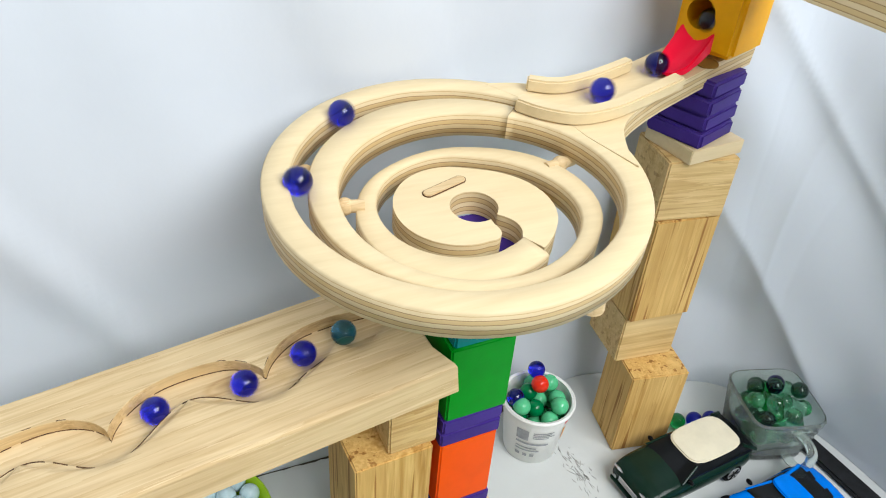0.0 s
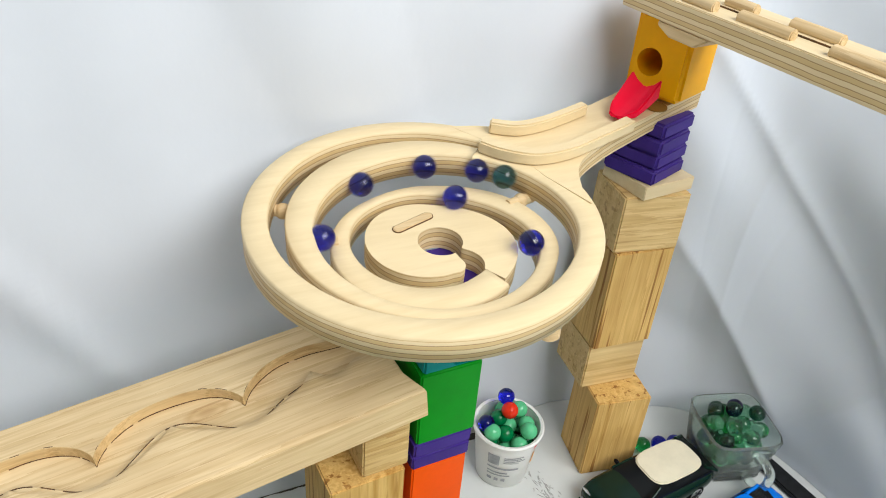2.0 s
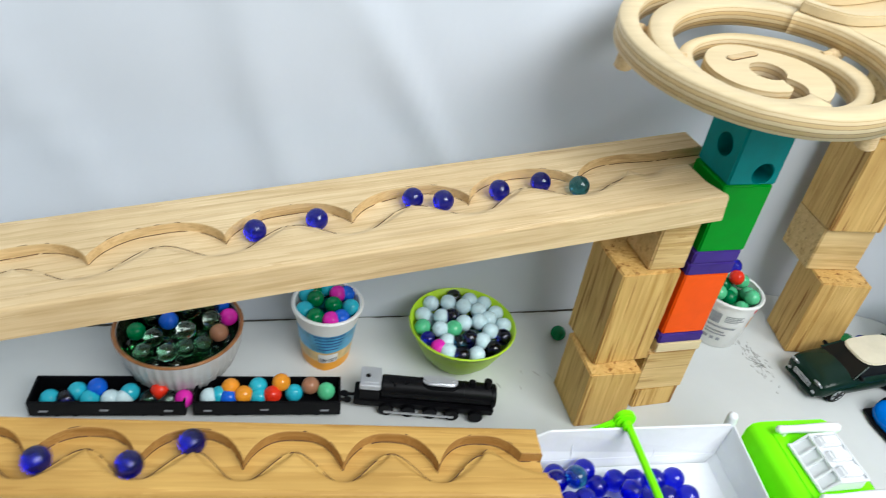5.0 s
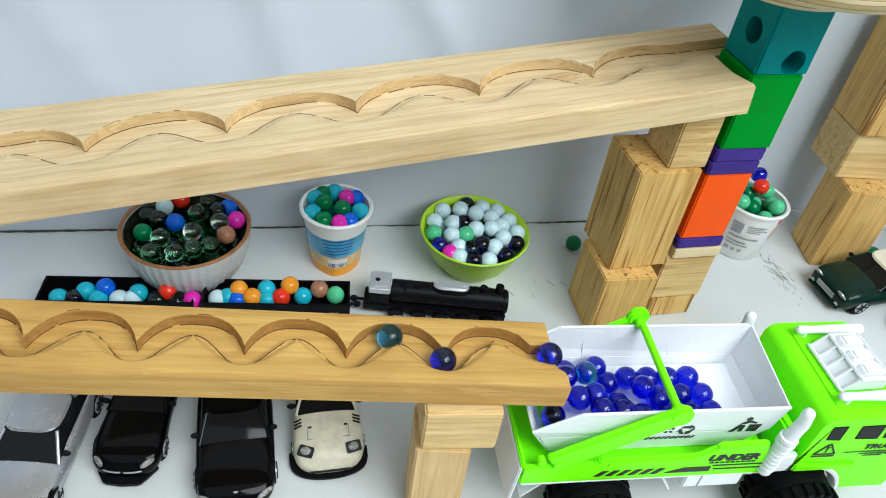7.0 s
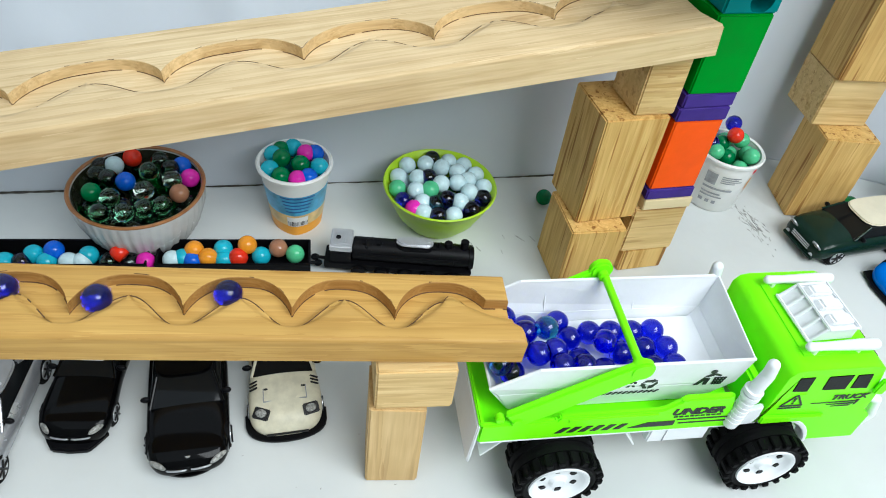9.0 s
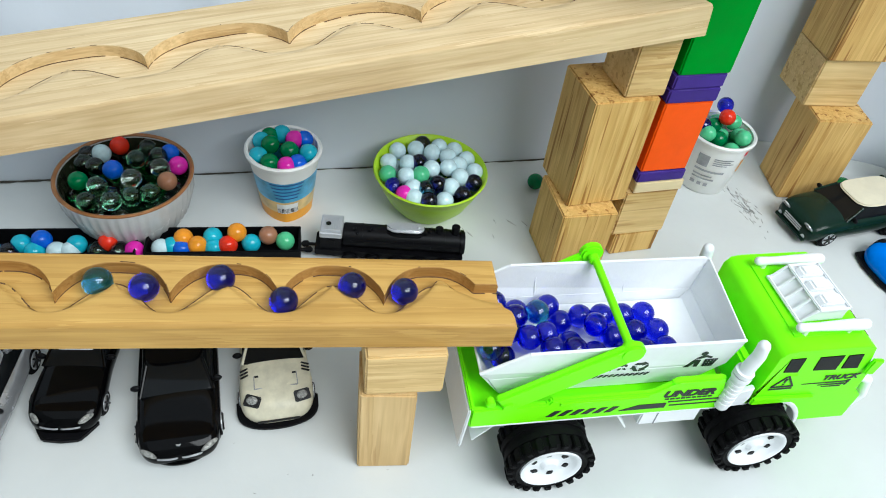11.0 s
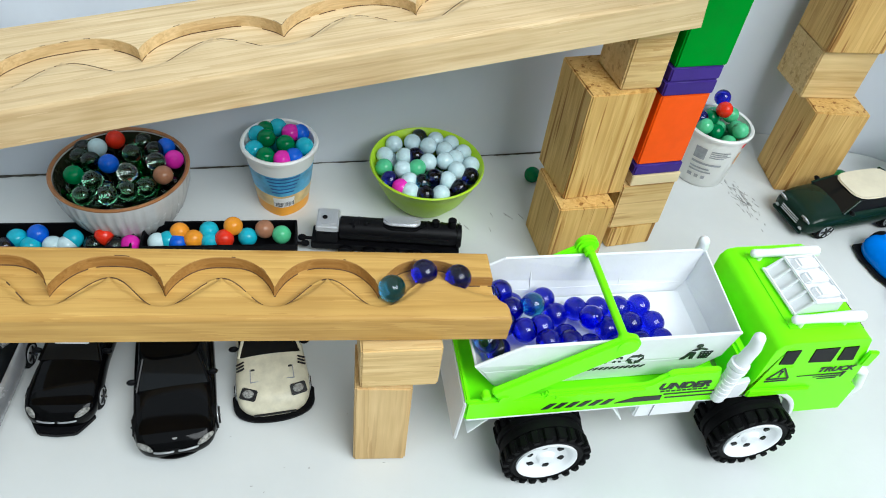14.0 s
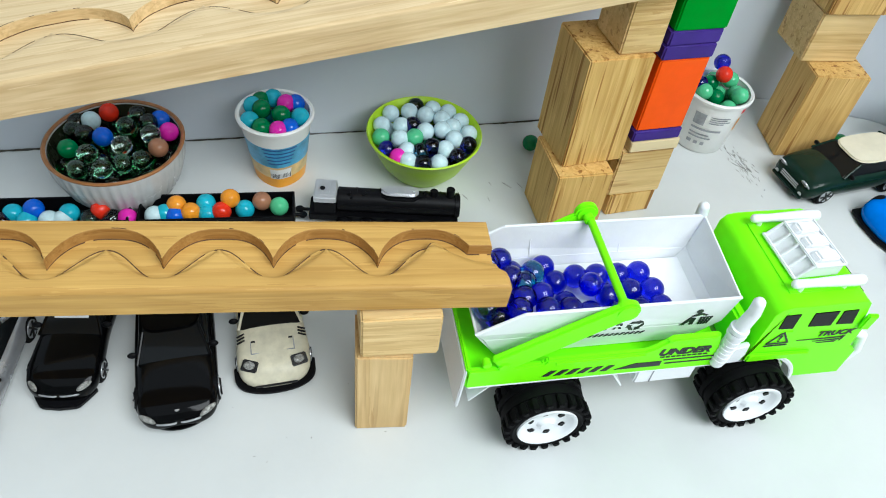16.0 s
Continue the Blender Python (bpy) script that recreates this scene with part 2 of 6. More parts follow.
def lathe(profile, seg=64, flute=None, bm=None, loop=False):
    """Turns a closed or open profile of (r, z) round the z axis. flute(i, r, z, a) gives a changed radius."""
    own = bmesh.new()
    rings = []
    for i, (r, z) in enumerate(profile):
        ring = []
        for s in range(seg):
            a = 2 * math.pi * s / seg
            q = flute(i, r, z, a) if flute else r
            ring.append(own.verts.new((q * math.cos(a), q * math.sin(a), z)))
        rings.append(ring)
    for lo, hi in zip(rings, rings[1:] + (rings[:1] if loop else [])):
        for s in range(seg):
            own.faces.new((lo[s], lo[(s + 1) % seg], hi[(s + 1) % seg], hi[s]))
    if not loop:
        own.faces.new(rings[0][::-1])
        own.faces.new(rings[-1])
    bmesh.ops.remove_doubles(own, verts=own.verts, dist=1e-7)
    bmesh.ops.recalc_face_normals(own, faces=own.faces)
    return merge(bm, own)


def prism(outline, depth, axis="Z", edge=0.0, bm=None):
    """An outline of (a, b) given depth: along Z it is (x, y), along Y (x, z), along X (y, z)."""
    own = bmesh.new()
    put = {"Z": lambda a, b, d: (a, b, d), "Y": lambda a, b, d: (a, d, b), "X": lambda a, b, d: (d, a, b)}[axis]
    lo = [own.verts.new(put(a, b, -depth / 2)) for a, b in outline]
    hi = [own.verts.new(put(a, b, depth / 2)) for a, b in outline]
    own.faces.new(lo[::-1])
    own.faces.new(hi)
    n = len(outline)
    for i in range(n):
        own.faces.new((lo[i], lo[(i + 1) % n], hi[(i + 1) % n], hi[i]))
    bmesh.ops.recalc_face_normals(own, faces=own.faces)
    if edge:
        bevel(own, edge, 2, 30)
    return merge(bm, own)


def move(bm, m):
    bmesh.ops.transform(bm, matrix=m, verts=bm.verts)
    return bm


def smoothstep(a, b, x):
    t = min(1, max(0, (x - a) / (b - a)))
    return t * t * (3 - 2 * t)


def lerp_table(rows, x):
    for (x0, y0), (x1, y1) in zip(rows, rows[1:]):
        if x <= x1:
            f = smoothstep(x0, x1, x)
            return y0 + (y1 - y0) * f
    return rows[-1][1]


# ---- setting ----
FLOOR_PAINT = mottled("white_board_paint", (0.62, 0.64, 0.63), 0.38, 0.035, 9, 0.0006)
bm = bmesh.new()
bmesh.ops.create_grid(bm, x_segments=60, y_segments=40, size=0.5)
bmesh.ops.scale(bm, vec=(2.6, 1.6, 1), verts=bm.verts)
bmesh.ops.translate(bm, vec=(0.1, -0.33, 0), verts=bm.verts)
bmesh.ops.solidify(bm, geom=bm.faces[:], thickness=0.02)
floor = solo("floor", bm, FLOOR_PAINT, "white painted tabletop board with scuffs and chipped paint", "tabletop", kind="structure")
if max(v.co.z for v in floor.data.vertices) > 0.001:
    floor.location.z = -max(v.co.z for v in floor.data.vertices)

# cloth backdrop, hung along the back and round the corner
CLOTH = mottled("white_cotton_cloth", (0.62, 0.66, 0.72), 0.9, 0.03, 5, 0.0005, strength=0.35)
BASE = [(-1.1, 0.312), (-0.2, 0.322), (0.2, 0.328), (0.42, 0.345), (0.50, 0.350), (0.575, 0.318), (0.63, 0.29), (0.678, 0.215), (0.695, 0.11), (0.702, 0.04), (0.706, -0.03)]


def base_curve(n):
    pts = [Vector((x, y, 0)) for x, y in BASE]
    out = []
    seg = len(pts) - 1
    for i in range(n):
        f = i / (n - 1) * seg
        k = min(int(f), seg - 1)
        u = f - k
        p0, p1, p2, p3 = pts[max(k - 1, 0)], pts[k], pts[k + 1], pts[min(k + 2, seg)]
        out.append(0.5 * ((2 * p1) + (p2 - p0) * u + (2 * p0 - 5 * p1 + 4 * p2 - p3) * u * u + (3 * p1 - p0 - 3 * p2 + p3) * u ** 3))
    return out


def cloth_sheet():
    bm = bmesh.new()
    cols, rows_n = 420, 130
    curve = base_curve(cols)
    grid = []
    for i, p in enumerate(curve):
        q = curve[min(i + 1, cols - 1)] - curve[max(i - 1, 0)]
        side = Vector((q.y, -q.x, 0)).normalized()
        line = []
        for j in range(rows_n):
            z = 0.66 * (j / (rows_n - 1)) ** 1.2
            rise = smoothstep(0.0, 0.25, z)
            a = noise.noise((p.x * 7, p.y * 7, z * 1.2 + 3)) * 0.008 * rise
            crease = abs(noise.noise((p.x * 5 + z * 1.7, p.y * 5, z * 1.1 + 21)))
            a += 0.0055 * rise * max(0.0, 0.16 - crease) / 0.16
            a += noise.noise((p.x * 16 + z * 2.5, p.y * 16, z * 1.6 + 9)) * 0.004 * rise
            corner = smoothstep(0.45, 0.62, p.x)
            a += corner * 0.026 * noise.noise((p.x * 9 + z * 5, p.y * 9 - z * 6, z * 4)) * smoothstep(0.005, 0.12, z)
            along = p.x - p.y + 0.02 * noise.noise((p.x * 6, p.y * 6, z * 5))
            for mark, tilt, deep, wide in ((0.50, 1.1, 0.010, 0.07), (0.72, 1.2, 0.009, 0.06), (0.44, -0.7, 0.005, 0.05)):
                f = (along + tilt * z - mark) / wide
                a += corner * deep * smoothstep(0.0, 0.08, z) * (math.exp(-1.6 * f) if f > 0 else math.exp(2.6 * f))
            back = 0.05 * smoothstep(0.45, 0.66, p.x) * z
            line.append(bm.verts.new(p + side * (a - back) + Vector((0, 0, z))))
        grid.append(line)
    for i in range(cols - 1):
        for j in range(rows_n - 1):
            bm.faces.new((grid[i][j], grid[i + 1][j], grid[i + 1][j + 1], grid[i][j + 1]))
    return bm


backdrop = solo("backdrop", cloth_sheet(), CLOTH, "white cotton sheet hung behind the marble run with soft folds", "cloth backdrop", smooth=True, kind="structure")
so = backdrop.modifiers.new("thickness", "SOLIDIFY")
so.thickness = 0.0015

# unseen room behind the camera and around, added for fill light and reflections
ROOM = mottled("bounce_wall_paint", (0.53, 0.555, 0.54), 0.9, 0.04, 3)
for nm, size, centre in (("wall_south", (5.0, 0.1, 3.4), (0.2, -2.6, 0.9)), ("wall_west", (0.1, 4.4, 3.4), (-2.3, -0.5, 0.9)),
                         ("wall_east", (0.1, 4.4, 3.4), (2.7, -0.5, 0.9)), ("wall_north", (5.0, 0.1, 3.4), (0.2, 1.6, 0.9)),
                         ("room_floor", (5.0, 4.4, 0.1), (0.2, -0.5, -0.8))):
    solo(nm, box(size, centre), ROOM, "plain pale unseen room surface added for fill light and reflections", "room", kind="structure")

# ---- marble run: wooden blocks ----
def block(name, size, centre, rz, mat, label, edge=0.0012, group="wooden blocks of the towers", tilt=0.0):
    bm = box(size, (0, 0, 0), edge)
    for v in bm.verts:
        v.co += 0.0005 * noise.noise_vector(v.co * 60 + Vector(centre) * 50)
    return solo(name, bm, mat, label, "wooden block", group, pose(*centre, 0, tilt, rz))


def standing(x, y, z0, z1, w, d, rz, mat, label):
    """A block whose front left lower corner stands at x, y, z0."""
    c = Vector((w / 2, d / 2, 0))
    c.rotate(Euler((0, 0, radians(rz))))
    return block("wooden_block", (w, d, z1 - z0), (x + c.x, y + c.y, (z0 + z1) / 2), rz, mat, label)


# support under the upper beam
standing(0.186, 0.166, 0.0, 0.069, 0.050, 0.056, 2, BLOCK_WOOD, "upright pine block at the foot of the beam tower")
standing(0.192, 0.178, 0.0692, 0.172, 0.055, 0.056, 6, BLOCK_WOOD, "tall upright pine block with dark grain streaks")
standing(0.216, 0.184, 0.1722, 0.2245, 0.034, 0.042, 5, PALE_BLOCK, "small pale pine block under the end of the beam")
standing(0.252, 0.185, 0.0, 0.026, 0.045, 0.045, 5, BLOCK_WOOD, "low pine block under the coloured stack")
standing(0.247, 0.184, 0.0262, 0.076, 0.051, 0.050, 4, PALE_BLOCK, "pale pine block with knot marks under the coloured stack")
# tower under the chute
standing(0.466, 0.253, 0.0, 0.098, 0.056, 0.052, -8, BLOCK_WOOD, "upright pine block with strong brown grain at the tower foot")
standing(0.461, 0.277, 0.0982, 0.150, 0.058, 0.054, -4, PALE_BLOCK, "short pale pine block with end grain")
standing(0.4605, 0.272, 0.1502, 0.254, 0.060, 0.056, -2, BLOCK_WOOD, "tall orange-brown pine block in the chute tower")
standing(0.459, 0.275, 0.2542, 0.307, 0.060, 0.052, -7, PALE_BLOCK, "pale pine block near the top of the chute tower")
# leg of the lower track
standing(0.0, 0.0, 0.0, 0.086, 0.0357, 0.036, -6, PALE_UPRIGHT, "upright pine block carrying the lower track")
standing(0.003, 0.0, 0.0862, 0.1235, 0.048, 0.040, -3, PALE_BLOCK, "pine block under the lower track")


# ---- wooden tracks with a milled zigzag groove ----
def groove_bounds(kind, u):
    """The near and far edge of the groove at u mm from the outlet end."""
    if kind == "low":
        period, first, cv, pv, lv, kv = 59.0, 69.5, 21.5, 45.5, 9.3, 30.5
    else:
        period, first, cv, pv, lv, kv = 89.5, 108.5, 50.0, 74.5, 28.5, 51.5
    f = ((u - first) / period) % 1.0
    far = cv + (pv - cv) * max(0.0, 1 - abs(2 * f - 1) ** 2.6) ** 0.75
    g = abs(2 * ((f + 0.5) % 1.0) - 1)
    near = lv + (kv - lv) * (1 - max(0.0, 1 - g ** 2.0) ** 0.8)
    if kind == "low" and u < 40:
        if u < 14.7:
            far = 32.0
        near = 30.5 + (17.5 - 30.5) * smoothstep(40, 4, u)
        far = max(far, near + 9)
    if kind == "up":
        shift = -(u - 108.5) * 0.024
        far, near = far + shift, near + shift
        if u < 60:
            s = smoothstep(62, 25, u)
            near = near + (49 - near) * s
            far = far + (71 - far) * s
    return near, far


def groove_lip(kind, u):
    """How far behind the near edge the deep cut starts, at u mm from the outlet end."""
    period, first, rise = (59.0, 69.5, 21.2) if kind == "low" else (89.5, 108.5, 23.0)
    g = abs(2 * (((u - first) / period + 0.5) % 1.0) - 1)
    wave = 1.2 + (rise + 0.6) * (0.5 - 0.5 * math.cos(math.pi * g))
    cusp = rise * (1 - max(0.0, 1 - g ** 2.0) ** 0.8)
    start, full = (20, 40) if kind == "low" else (60, 100)
    return 1.0 + (max(0.8, wave - cusp) - 1.0) * smoothstep(start, full, u)


def track(name, kind, length, width, thick, depth, mat, step, at, label, wall):
    """A beam with a milled groove: a shallow bank in front, then the deep cut with a sheer far wall."""
    nu = int(length / step)
    W = width * 1000
    bm = bmesh.new()
    grid, marks = [], []
    for i in range(nu + 1):
        u = length * i / nu
        near, far = groove_bounds(kind, u * 1000)
        start = max(3.0, near)
        near = min(near + groove_lip(kind, u * 1000), far - 4.5)
        prof = [(0, 2.2, "side"), (0.25, 1.2, ""), (0.7, 0.6, ""), (1.3, 0.2, ""), (2.2, 0.0, "")]
        prof += [(2.2 + (start - 2.2) * k / 5, 0.0, "") for k in range(1, 6)]
        prof += [(start + (near - start) * k / 5, 2.6 * smoothstep(0, 4, k), "") for k in range(1, 6)]
        prof[-1] = (near - 1.1, 2.6, "")
        prof += [(near, 2.7, "lip"), (near + 0.4, depth * 1000 * 0.75, ""), (near + 1.6, depth * 1000 * 0.97, "")]
        prof += [(near + 1.6 + (far - near - 2.4) * k / 3, depth * 1000, "") for k in range(1, 4)]
        prof += [(far - 0.12, depth * 1000 * 0.96, "foot"), (far, 0.25, "wall"), (far + 0.35, 0.0, "crest"), (far + 1.0, 0.0, "edge")]
        end = far + 1.0
        prof += [(end + (W - 2.2 - end) * k / 4, 0.0, "") for k in range(1, 5)]
        prof += [(W - 1.3, 0.2, ""), (W - 0.7, 0.6, ""), (W - 0.25, 1.2, ""), (W, 2.2, "")]
        row = []
        for vm, d, _ in prof:
            v, d = vm / 1000, d / 1000
            if d > 0.003:
                d *= 0.94 + 0.12 * noise.noise((u * 40, v * 40, 1))
            if u < 0.0022:
                d = max(d, 0.0022 - math.sqrt(max(0, 0.0022 ** 2 - (0.0022 - u) ** 2)))
            if kind == "up":
                out = -0.005 - 0.006 * smoothstep(0.006, 0.017, v) + 0.027 * smoothstep(0.056, 0.066, v)
                reach = out * max(0.0, 1 - u / 0.05)
            else:
                reach = 0.006 * (1 - smoothstep(0.010, 0.016, v)) * max(0.0, 1 - u / 0.04)
            row.append(bm.verts.new((reach - u, v, thick - d + 0.0002 * noise.noise((u * 30, v * 80, 5)))))
        grid.append(row)
        marks.append([m for _, _, m in prof])
    for i in range(nu):
        for j in range(len(grid[0]) - 1):
            a, b, c, d = grid[i][j], grid[i + 1][j], grid[i + 1][j + 1], grid[i][j + 1]
            f = bm.faces.new((a, d, c, b))
            f.smooth = True
            mark = marks[i][j + 1]
            burn = noise.noise((a.co.x * 120, a.co.y * 70, 2))
            if mark == "lip" and burn > -0.22:
                f.material_index = 1
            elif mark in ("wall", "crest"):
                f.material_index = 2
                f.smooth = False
            elif mark == "foot" and burn > -0.3 or mark == "edge" and burn > 0.28:
                f.material_index = 1
    rim = [[r[0] for r in grid], [r[-1] for r in grid], grid[0], grid[-1]]
    lows = []
    for k, line in enumerate(rim):
        low = [bm.verts.new((q.co.x, q.co.y, 0.0)) for q in line]
        lows.append(low)
        for i in range(len(line) - 1):
            f = (line[i], line[i + 1], low[i + 1], low[i])
            bm.faces.new(f if k in (0, 3) else f[::-1])
    bm.faces.new((lows[0][0], lows[0][-1], lows[1][-1], lows[1][0]))
    bmesh.ops.remove_doubles(bm, verts=[q for low in lows for q in low], dist=1e-6)
    bmesh.ops.recalc_face_normals(bm, faces=bm.faces)
    beam = thing(name, label, "marble track", "wooden marble tracks", at)
    for k, (part_name, m, said_so) in enumerate((("beam_body", mat, ""), ("burnt_edge", CUT, "dark burnt line along the groove"), ("groove_wall", wall, "routed groove wall, coloured darker for its shade and a slight burn"))):
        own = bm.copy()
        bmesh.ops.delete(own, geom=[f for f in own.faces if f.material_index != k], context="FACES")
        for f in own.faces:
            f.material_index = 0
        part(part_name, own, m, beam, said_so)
    bm.free()
    return beam


UP = pose(0.2616, 0.1758, 0.2297, 0, -6.51, 6.07)
LOW = pose(0.0833, 0.0006, 0.1238, 0, 2.61, -3.41)
track("marble_track", "up", 0.56, 0.0984, 0.0239, 0.0085, BEAM_WOOD, 0.0010, UP, "long pale pine beam with a milled zigzag marble groove", PALE_WALL_SHADE)
track("marble_track", "low", 0.44, 0.053, 0.019, 0.0085, TRACK_WOOD, 0.0008, LOW, "honey-coloured pine track with a scalloped marble groove ending over the truck", HONEY_WALL_SHADE)

# ---- coloured stack ----
def stack_block(name, x, y, z0, z1, w, rz, mat, label, edge=0.0013):
    c = Vector((w / 2, w / 2, 0))
    c.rotate(Euler((0, 0, radians(rz))))
    return solo(name, box((w, w, z1 - z0), (0, 0, 0), edge, None, 3), mat, label, "building block", "coloured blocks of the stack",
                pose(x + c.x, y + c.y, (z0 + z1) / 2, 0, 0, rz), smooth=40)


SX, SY, SW, SR = 0.252, 0.184, 0.045, 4
solo("plywood_slip", box((0.046, 0.046, 0.0105), (0, 0, 0), 0.0006), PLY, "thin plywood slip under the coloured stack", "plywood slip", "", pose(SX + 0.022, SY + 0.024, 0.0815, 0, 0, SR))
stack_block("thin_block", SX, SY, 0.087, 0.098, SW, SR, PURPLE, "thin violet wooden block")
stack_block("orange_block", SX + 0.001, SY + 0.001, 0.098, 0.166, SW - 0.002, SR, ORANGE, "bright orange painted wooden block")
stack_block("thin_block", SX, SY, 0.166, 0.1785, SW, SR, PURPLE, "thin violet wooden block")
stack_block("thin_block", SX + 0.001, SY, 0.1785, 0.191, SW, SR + 1, PURPLE, "thin violet wooden block")
stack_block("green_block", SX + 0.002, SY, 0.191, 0.255, SW, SR, GREEN, "dark green painted wooden block")


def bored_block(name, size, edge, mat, bores, label, category, at, group=""):
    """A block with round bores cut in by a boolean."""
    ob = solo(name, box(size, (0, 0, 0), edge, None, 3), mat, label, category, group, at, smooth=40)
    for a, b, r in bores:
        cutter = link_mesh("bore", rod(a, b, r, seg=32), mat)
        mod = ob.modifiers.new("bore", "BOOLEAN")
        mod.operation, mod.solver, mod.object = "DIFFERENCE", "EXACT", cutter
        bpy.context.view_layer.update()
        cutter.matrix_world = at
        dg = bpy.context.evaluated_depsgraph_get()
        me = bpy.data.meshes.new_from_object(ob.evaluated_get(dg))
        ob.modifiers.clear()
        ob.data = me
        bpy.data.objects.remove(cutter)
    return ob


bored_block("teal_block", (SW, SW, 0.062), 0.0015, TEAL, [((-0.03, -0.003, -0.005), (0, -0.003, -0.005), 0.0095), ((0.006, -0.03, -0.021), (0.006, -0.006, -0.021), 0.0095), ((0, 0, 0), (0, 0, 0.04), 0.0095)],
            "teal painted wooden block with round bores", "building block", pose(SX + 0.0243, SY + 0.0243, 0.2862, 0, 0, SR), "coloured blocks of the stack")

bored_block("violet_block", (0.040, 0.040, 0.0048), 0.001, PURPLE, [((0, 0, -0.01), (0, 0, 0.01), 0.0095)],
            "thin violet painted wooden block under the spiral's outlet", "building block", pose(SX + 0.0243, SY + 0.0243, 0.3197, 0, 0, SR), "coloured blocks of the stack")

# ---- wooden spiral ----
TILT_A, TILT_B = 0.0300, 0.0897
SPIRAL = Matrix.Translation((0.2620, 0.2155, 0.3600)) @ Matrix(((1, 0, -TILT_A, 0), (0, 1, -TILT_B, 0), (TILT_A, TILT_B, 1, 0), (0, 0, 0, 1)))
q = SPIRAL.to_3x3()
q.col[0].normalize()
SPIRAL = Matrix.Translation(SPIRAL.translation) @ q.to_quaternion().to_matrix().to_4x4()
RIM, SLOT, PLATE = 0.1070, 0.0092, 0.0165


def slot_r(a):
    """The radius of the slot's middle at a degrees of travel."""
    return lerp_table([(60, 0.0880), (330, 0.0868), (425, 0.0632), (690, 0.0630), (785, 0.0410), (1000, 0.0405), (1060, 0.0180), (1100, 0.006)], a)


def drift(a):
    """The middle turn of the slot lies a little nearer the front than the others."""
    return -0.0060 * smoothstep(380, 480, a) * (1 - smoothstep(690, 800, a))


def strip_z(a):
    return -0.0215 * min(1, max(0, (a - 410) / 420))


def spiral_point(a, r, z):
    return Vector((r * math.cos(radians(a)), r * math.sin(radians(a)), z))


def sweep_strip(bm, start, end, outer, inner, level, step=4):
    uv = bm.loops.layers.uv.verify()
    n = int((end - start) / step)
    prev = None
    for i in range(n + 1):
        a = start + (end - start) * i / n
        ro, ri, z = outer(a), inner(a), level(a)
        c = 0.0012
        sec = [(ro, -PLATE, 0), (ro, -c, 0.95), (ro - c, 0, 1), (ri + c, 0, 1), (ri, -c, 0.95), (ri, -PLATE, 0)]
        shifts = [drift(a - 360)] * 3 + [drift(a)] * 3
        ring = [(bm.verts.new(spiral_point(a, r, z + dz) + Vector((0, dy, 0))), w) for (r, dz, w), dy in zip(sec, shifts)]
        if prev:
            for k in range(6):
                k2 = (k + 1) % 6
                f = bm.faces.new((prev[k][0], prev[k2][0], ring[k2][0], ring[k][0]))
                for lo, w in zip(f.loops, (prev[k][1], prev[k2][1], ring[k2][1], ring[k][1])):
                    lo[uv].uv = (a / 360, w if k in (0, 1, 3, 4) else 0.99)
        else:
            bm.faces.new([v for v, _ in ring])
        prev = ring
    bm.faces.new([v for v, _ in prev][::-1])


spiral = thing("wooden_spiral", "round birch plywood marble spiral with stepped rings and an inlet arm", "marble spiral", at=SPIRAL)
bm = bmesh.new()
sweep_strip(bm, 44, 404, lambda a: RIM, lambda a: slot_r(a) + SLOT / 2, lambda a: 0.0)
part("outer_ring", bm, PLY, spiral, smooth=35)
bm = bmesh.new()
sweep_strip(bm, 404, 1024, lambda a: slot_r(a - 360) - SLOT / 2, lambda a: max(0.0445, slot_r(a) + SLOT / 2), strip_z)
part("inner_ring", bm, PLY, spiral, smooth=35)


def hub_outline():
    """The centre disc: a round outlet hole, open to the slot by a curved channel with a rounded tongue beside it."""
    pts = []
    for a in range(664, 1003, 6):
        p = spiral_point(a, slot_r(a) - SLOT / 2, 0)
        pts.append((p.x, p.y))
    pts += [tuple(p) for p in curve_pts([(0.0062, -0.0354), (0.0108, -0.0352), (0.0142, -0.0325), (0.0155, -0.0280), (0.0142, -0.0225), (0.0138, -0.0182)], 4)][1:-1]
    pts += [(0.009 + 0.014 * math.cos(radians(a)), -0.005 + 0.014 * math.sin(radians(a))) for a in range(290, -46, -9)]
    pts += [tuple(p) for p in curve_pts([(0.0189, -0.0149), (0.0238, -0.0195), (0.0268, -0.0250), (0.0272, -0.0310), (0.0249, -0.0369)], 4)][1:]
    return pts


def ply_edges(bm, low, high):
    """Veneer lines on the upright faces between two heights."""
    uv = bm.loops.layers.uv.verify()
    bm.normal_update()
    for f in bm.faces:
        for lo in f.loops:
            lo[uv].uv = (lo.vert.co.x, 0.99 if abs(f.normal.z) > 0.5 else (lo.vert.co.z - low) / (high - low) * 0.95)
    return bm


def curve_pts(pts, n=10):
    out = []
    for k in range(len(pts) - 1):
        p0, p1, p2, p3 = (Vector(pts[min(max(i, 0), len(pts) - 1)]) for i in (k - 1, k, k + 1, k + 2))
        for i in range(n):
            u = i / n
            out.append(0.5 * ((2 * p1) + (p2 - p0) * u + (2 * p0 - 5 * p1 + 4 * p2 - p3) * u * u + (3 * p1 - p0 - 3 * p2 + p3) * u ** 3))
    return out + [Vector(pts[-1])]


HUB_Z = -0.0220
bm = prism(hub_outline(), PLATE, "Z")
bmesh.ops.translate(bm, vec=(0, 0, HUB_Z - PLATE / 2), verts=bm.verts)
part("hub_disc", ply_edges(bm, HUB_Z - PLATE, HUB_Z), PLY, spiral, "centre disc with a comma-shaped outlet", smooth=35)


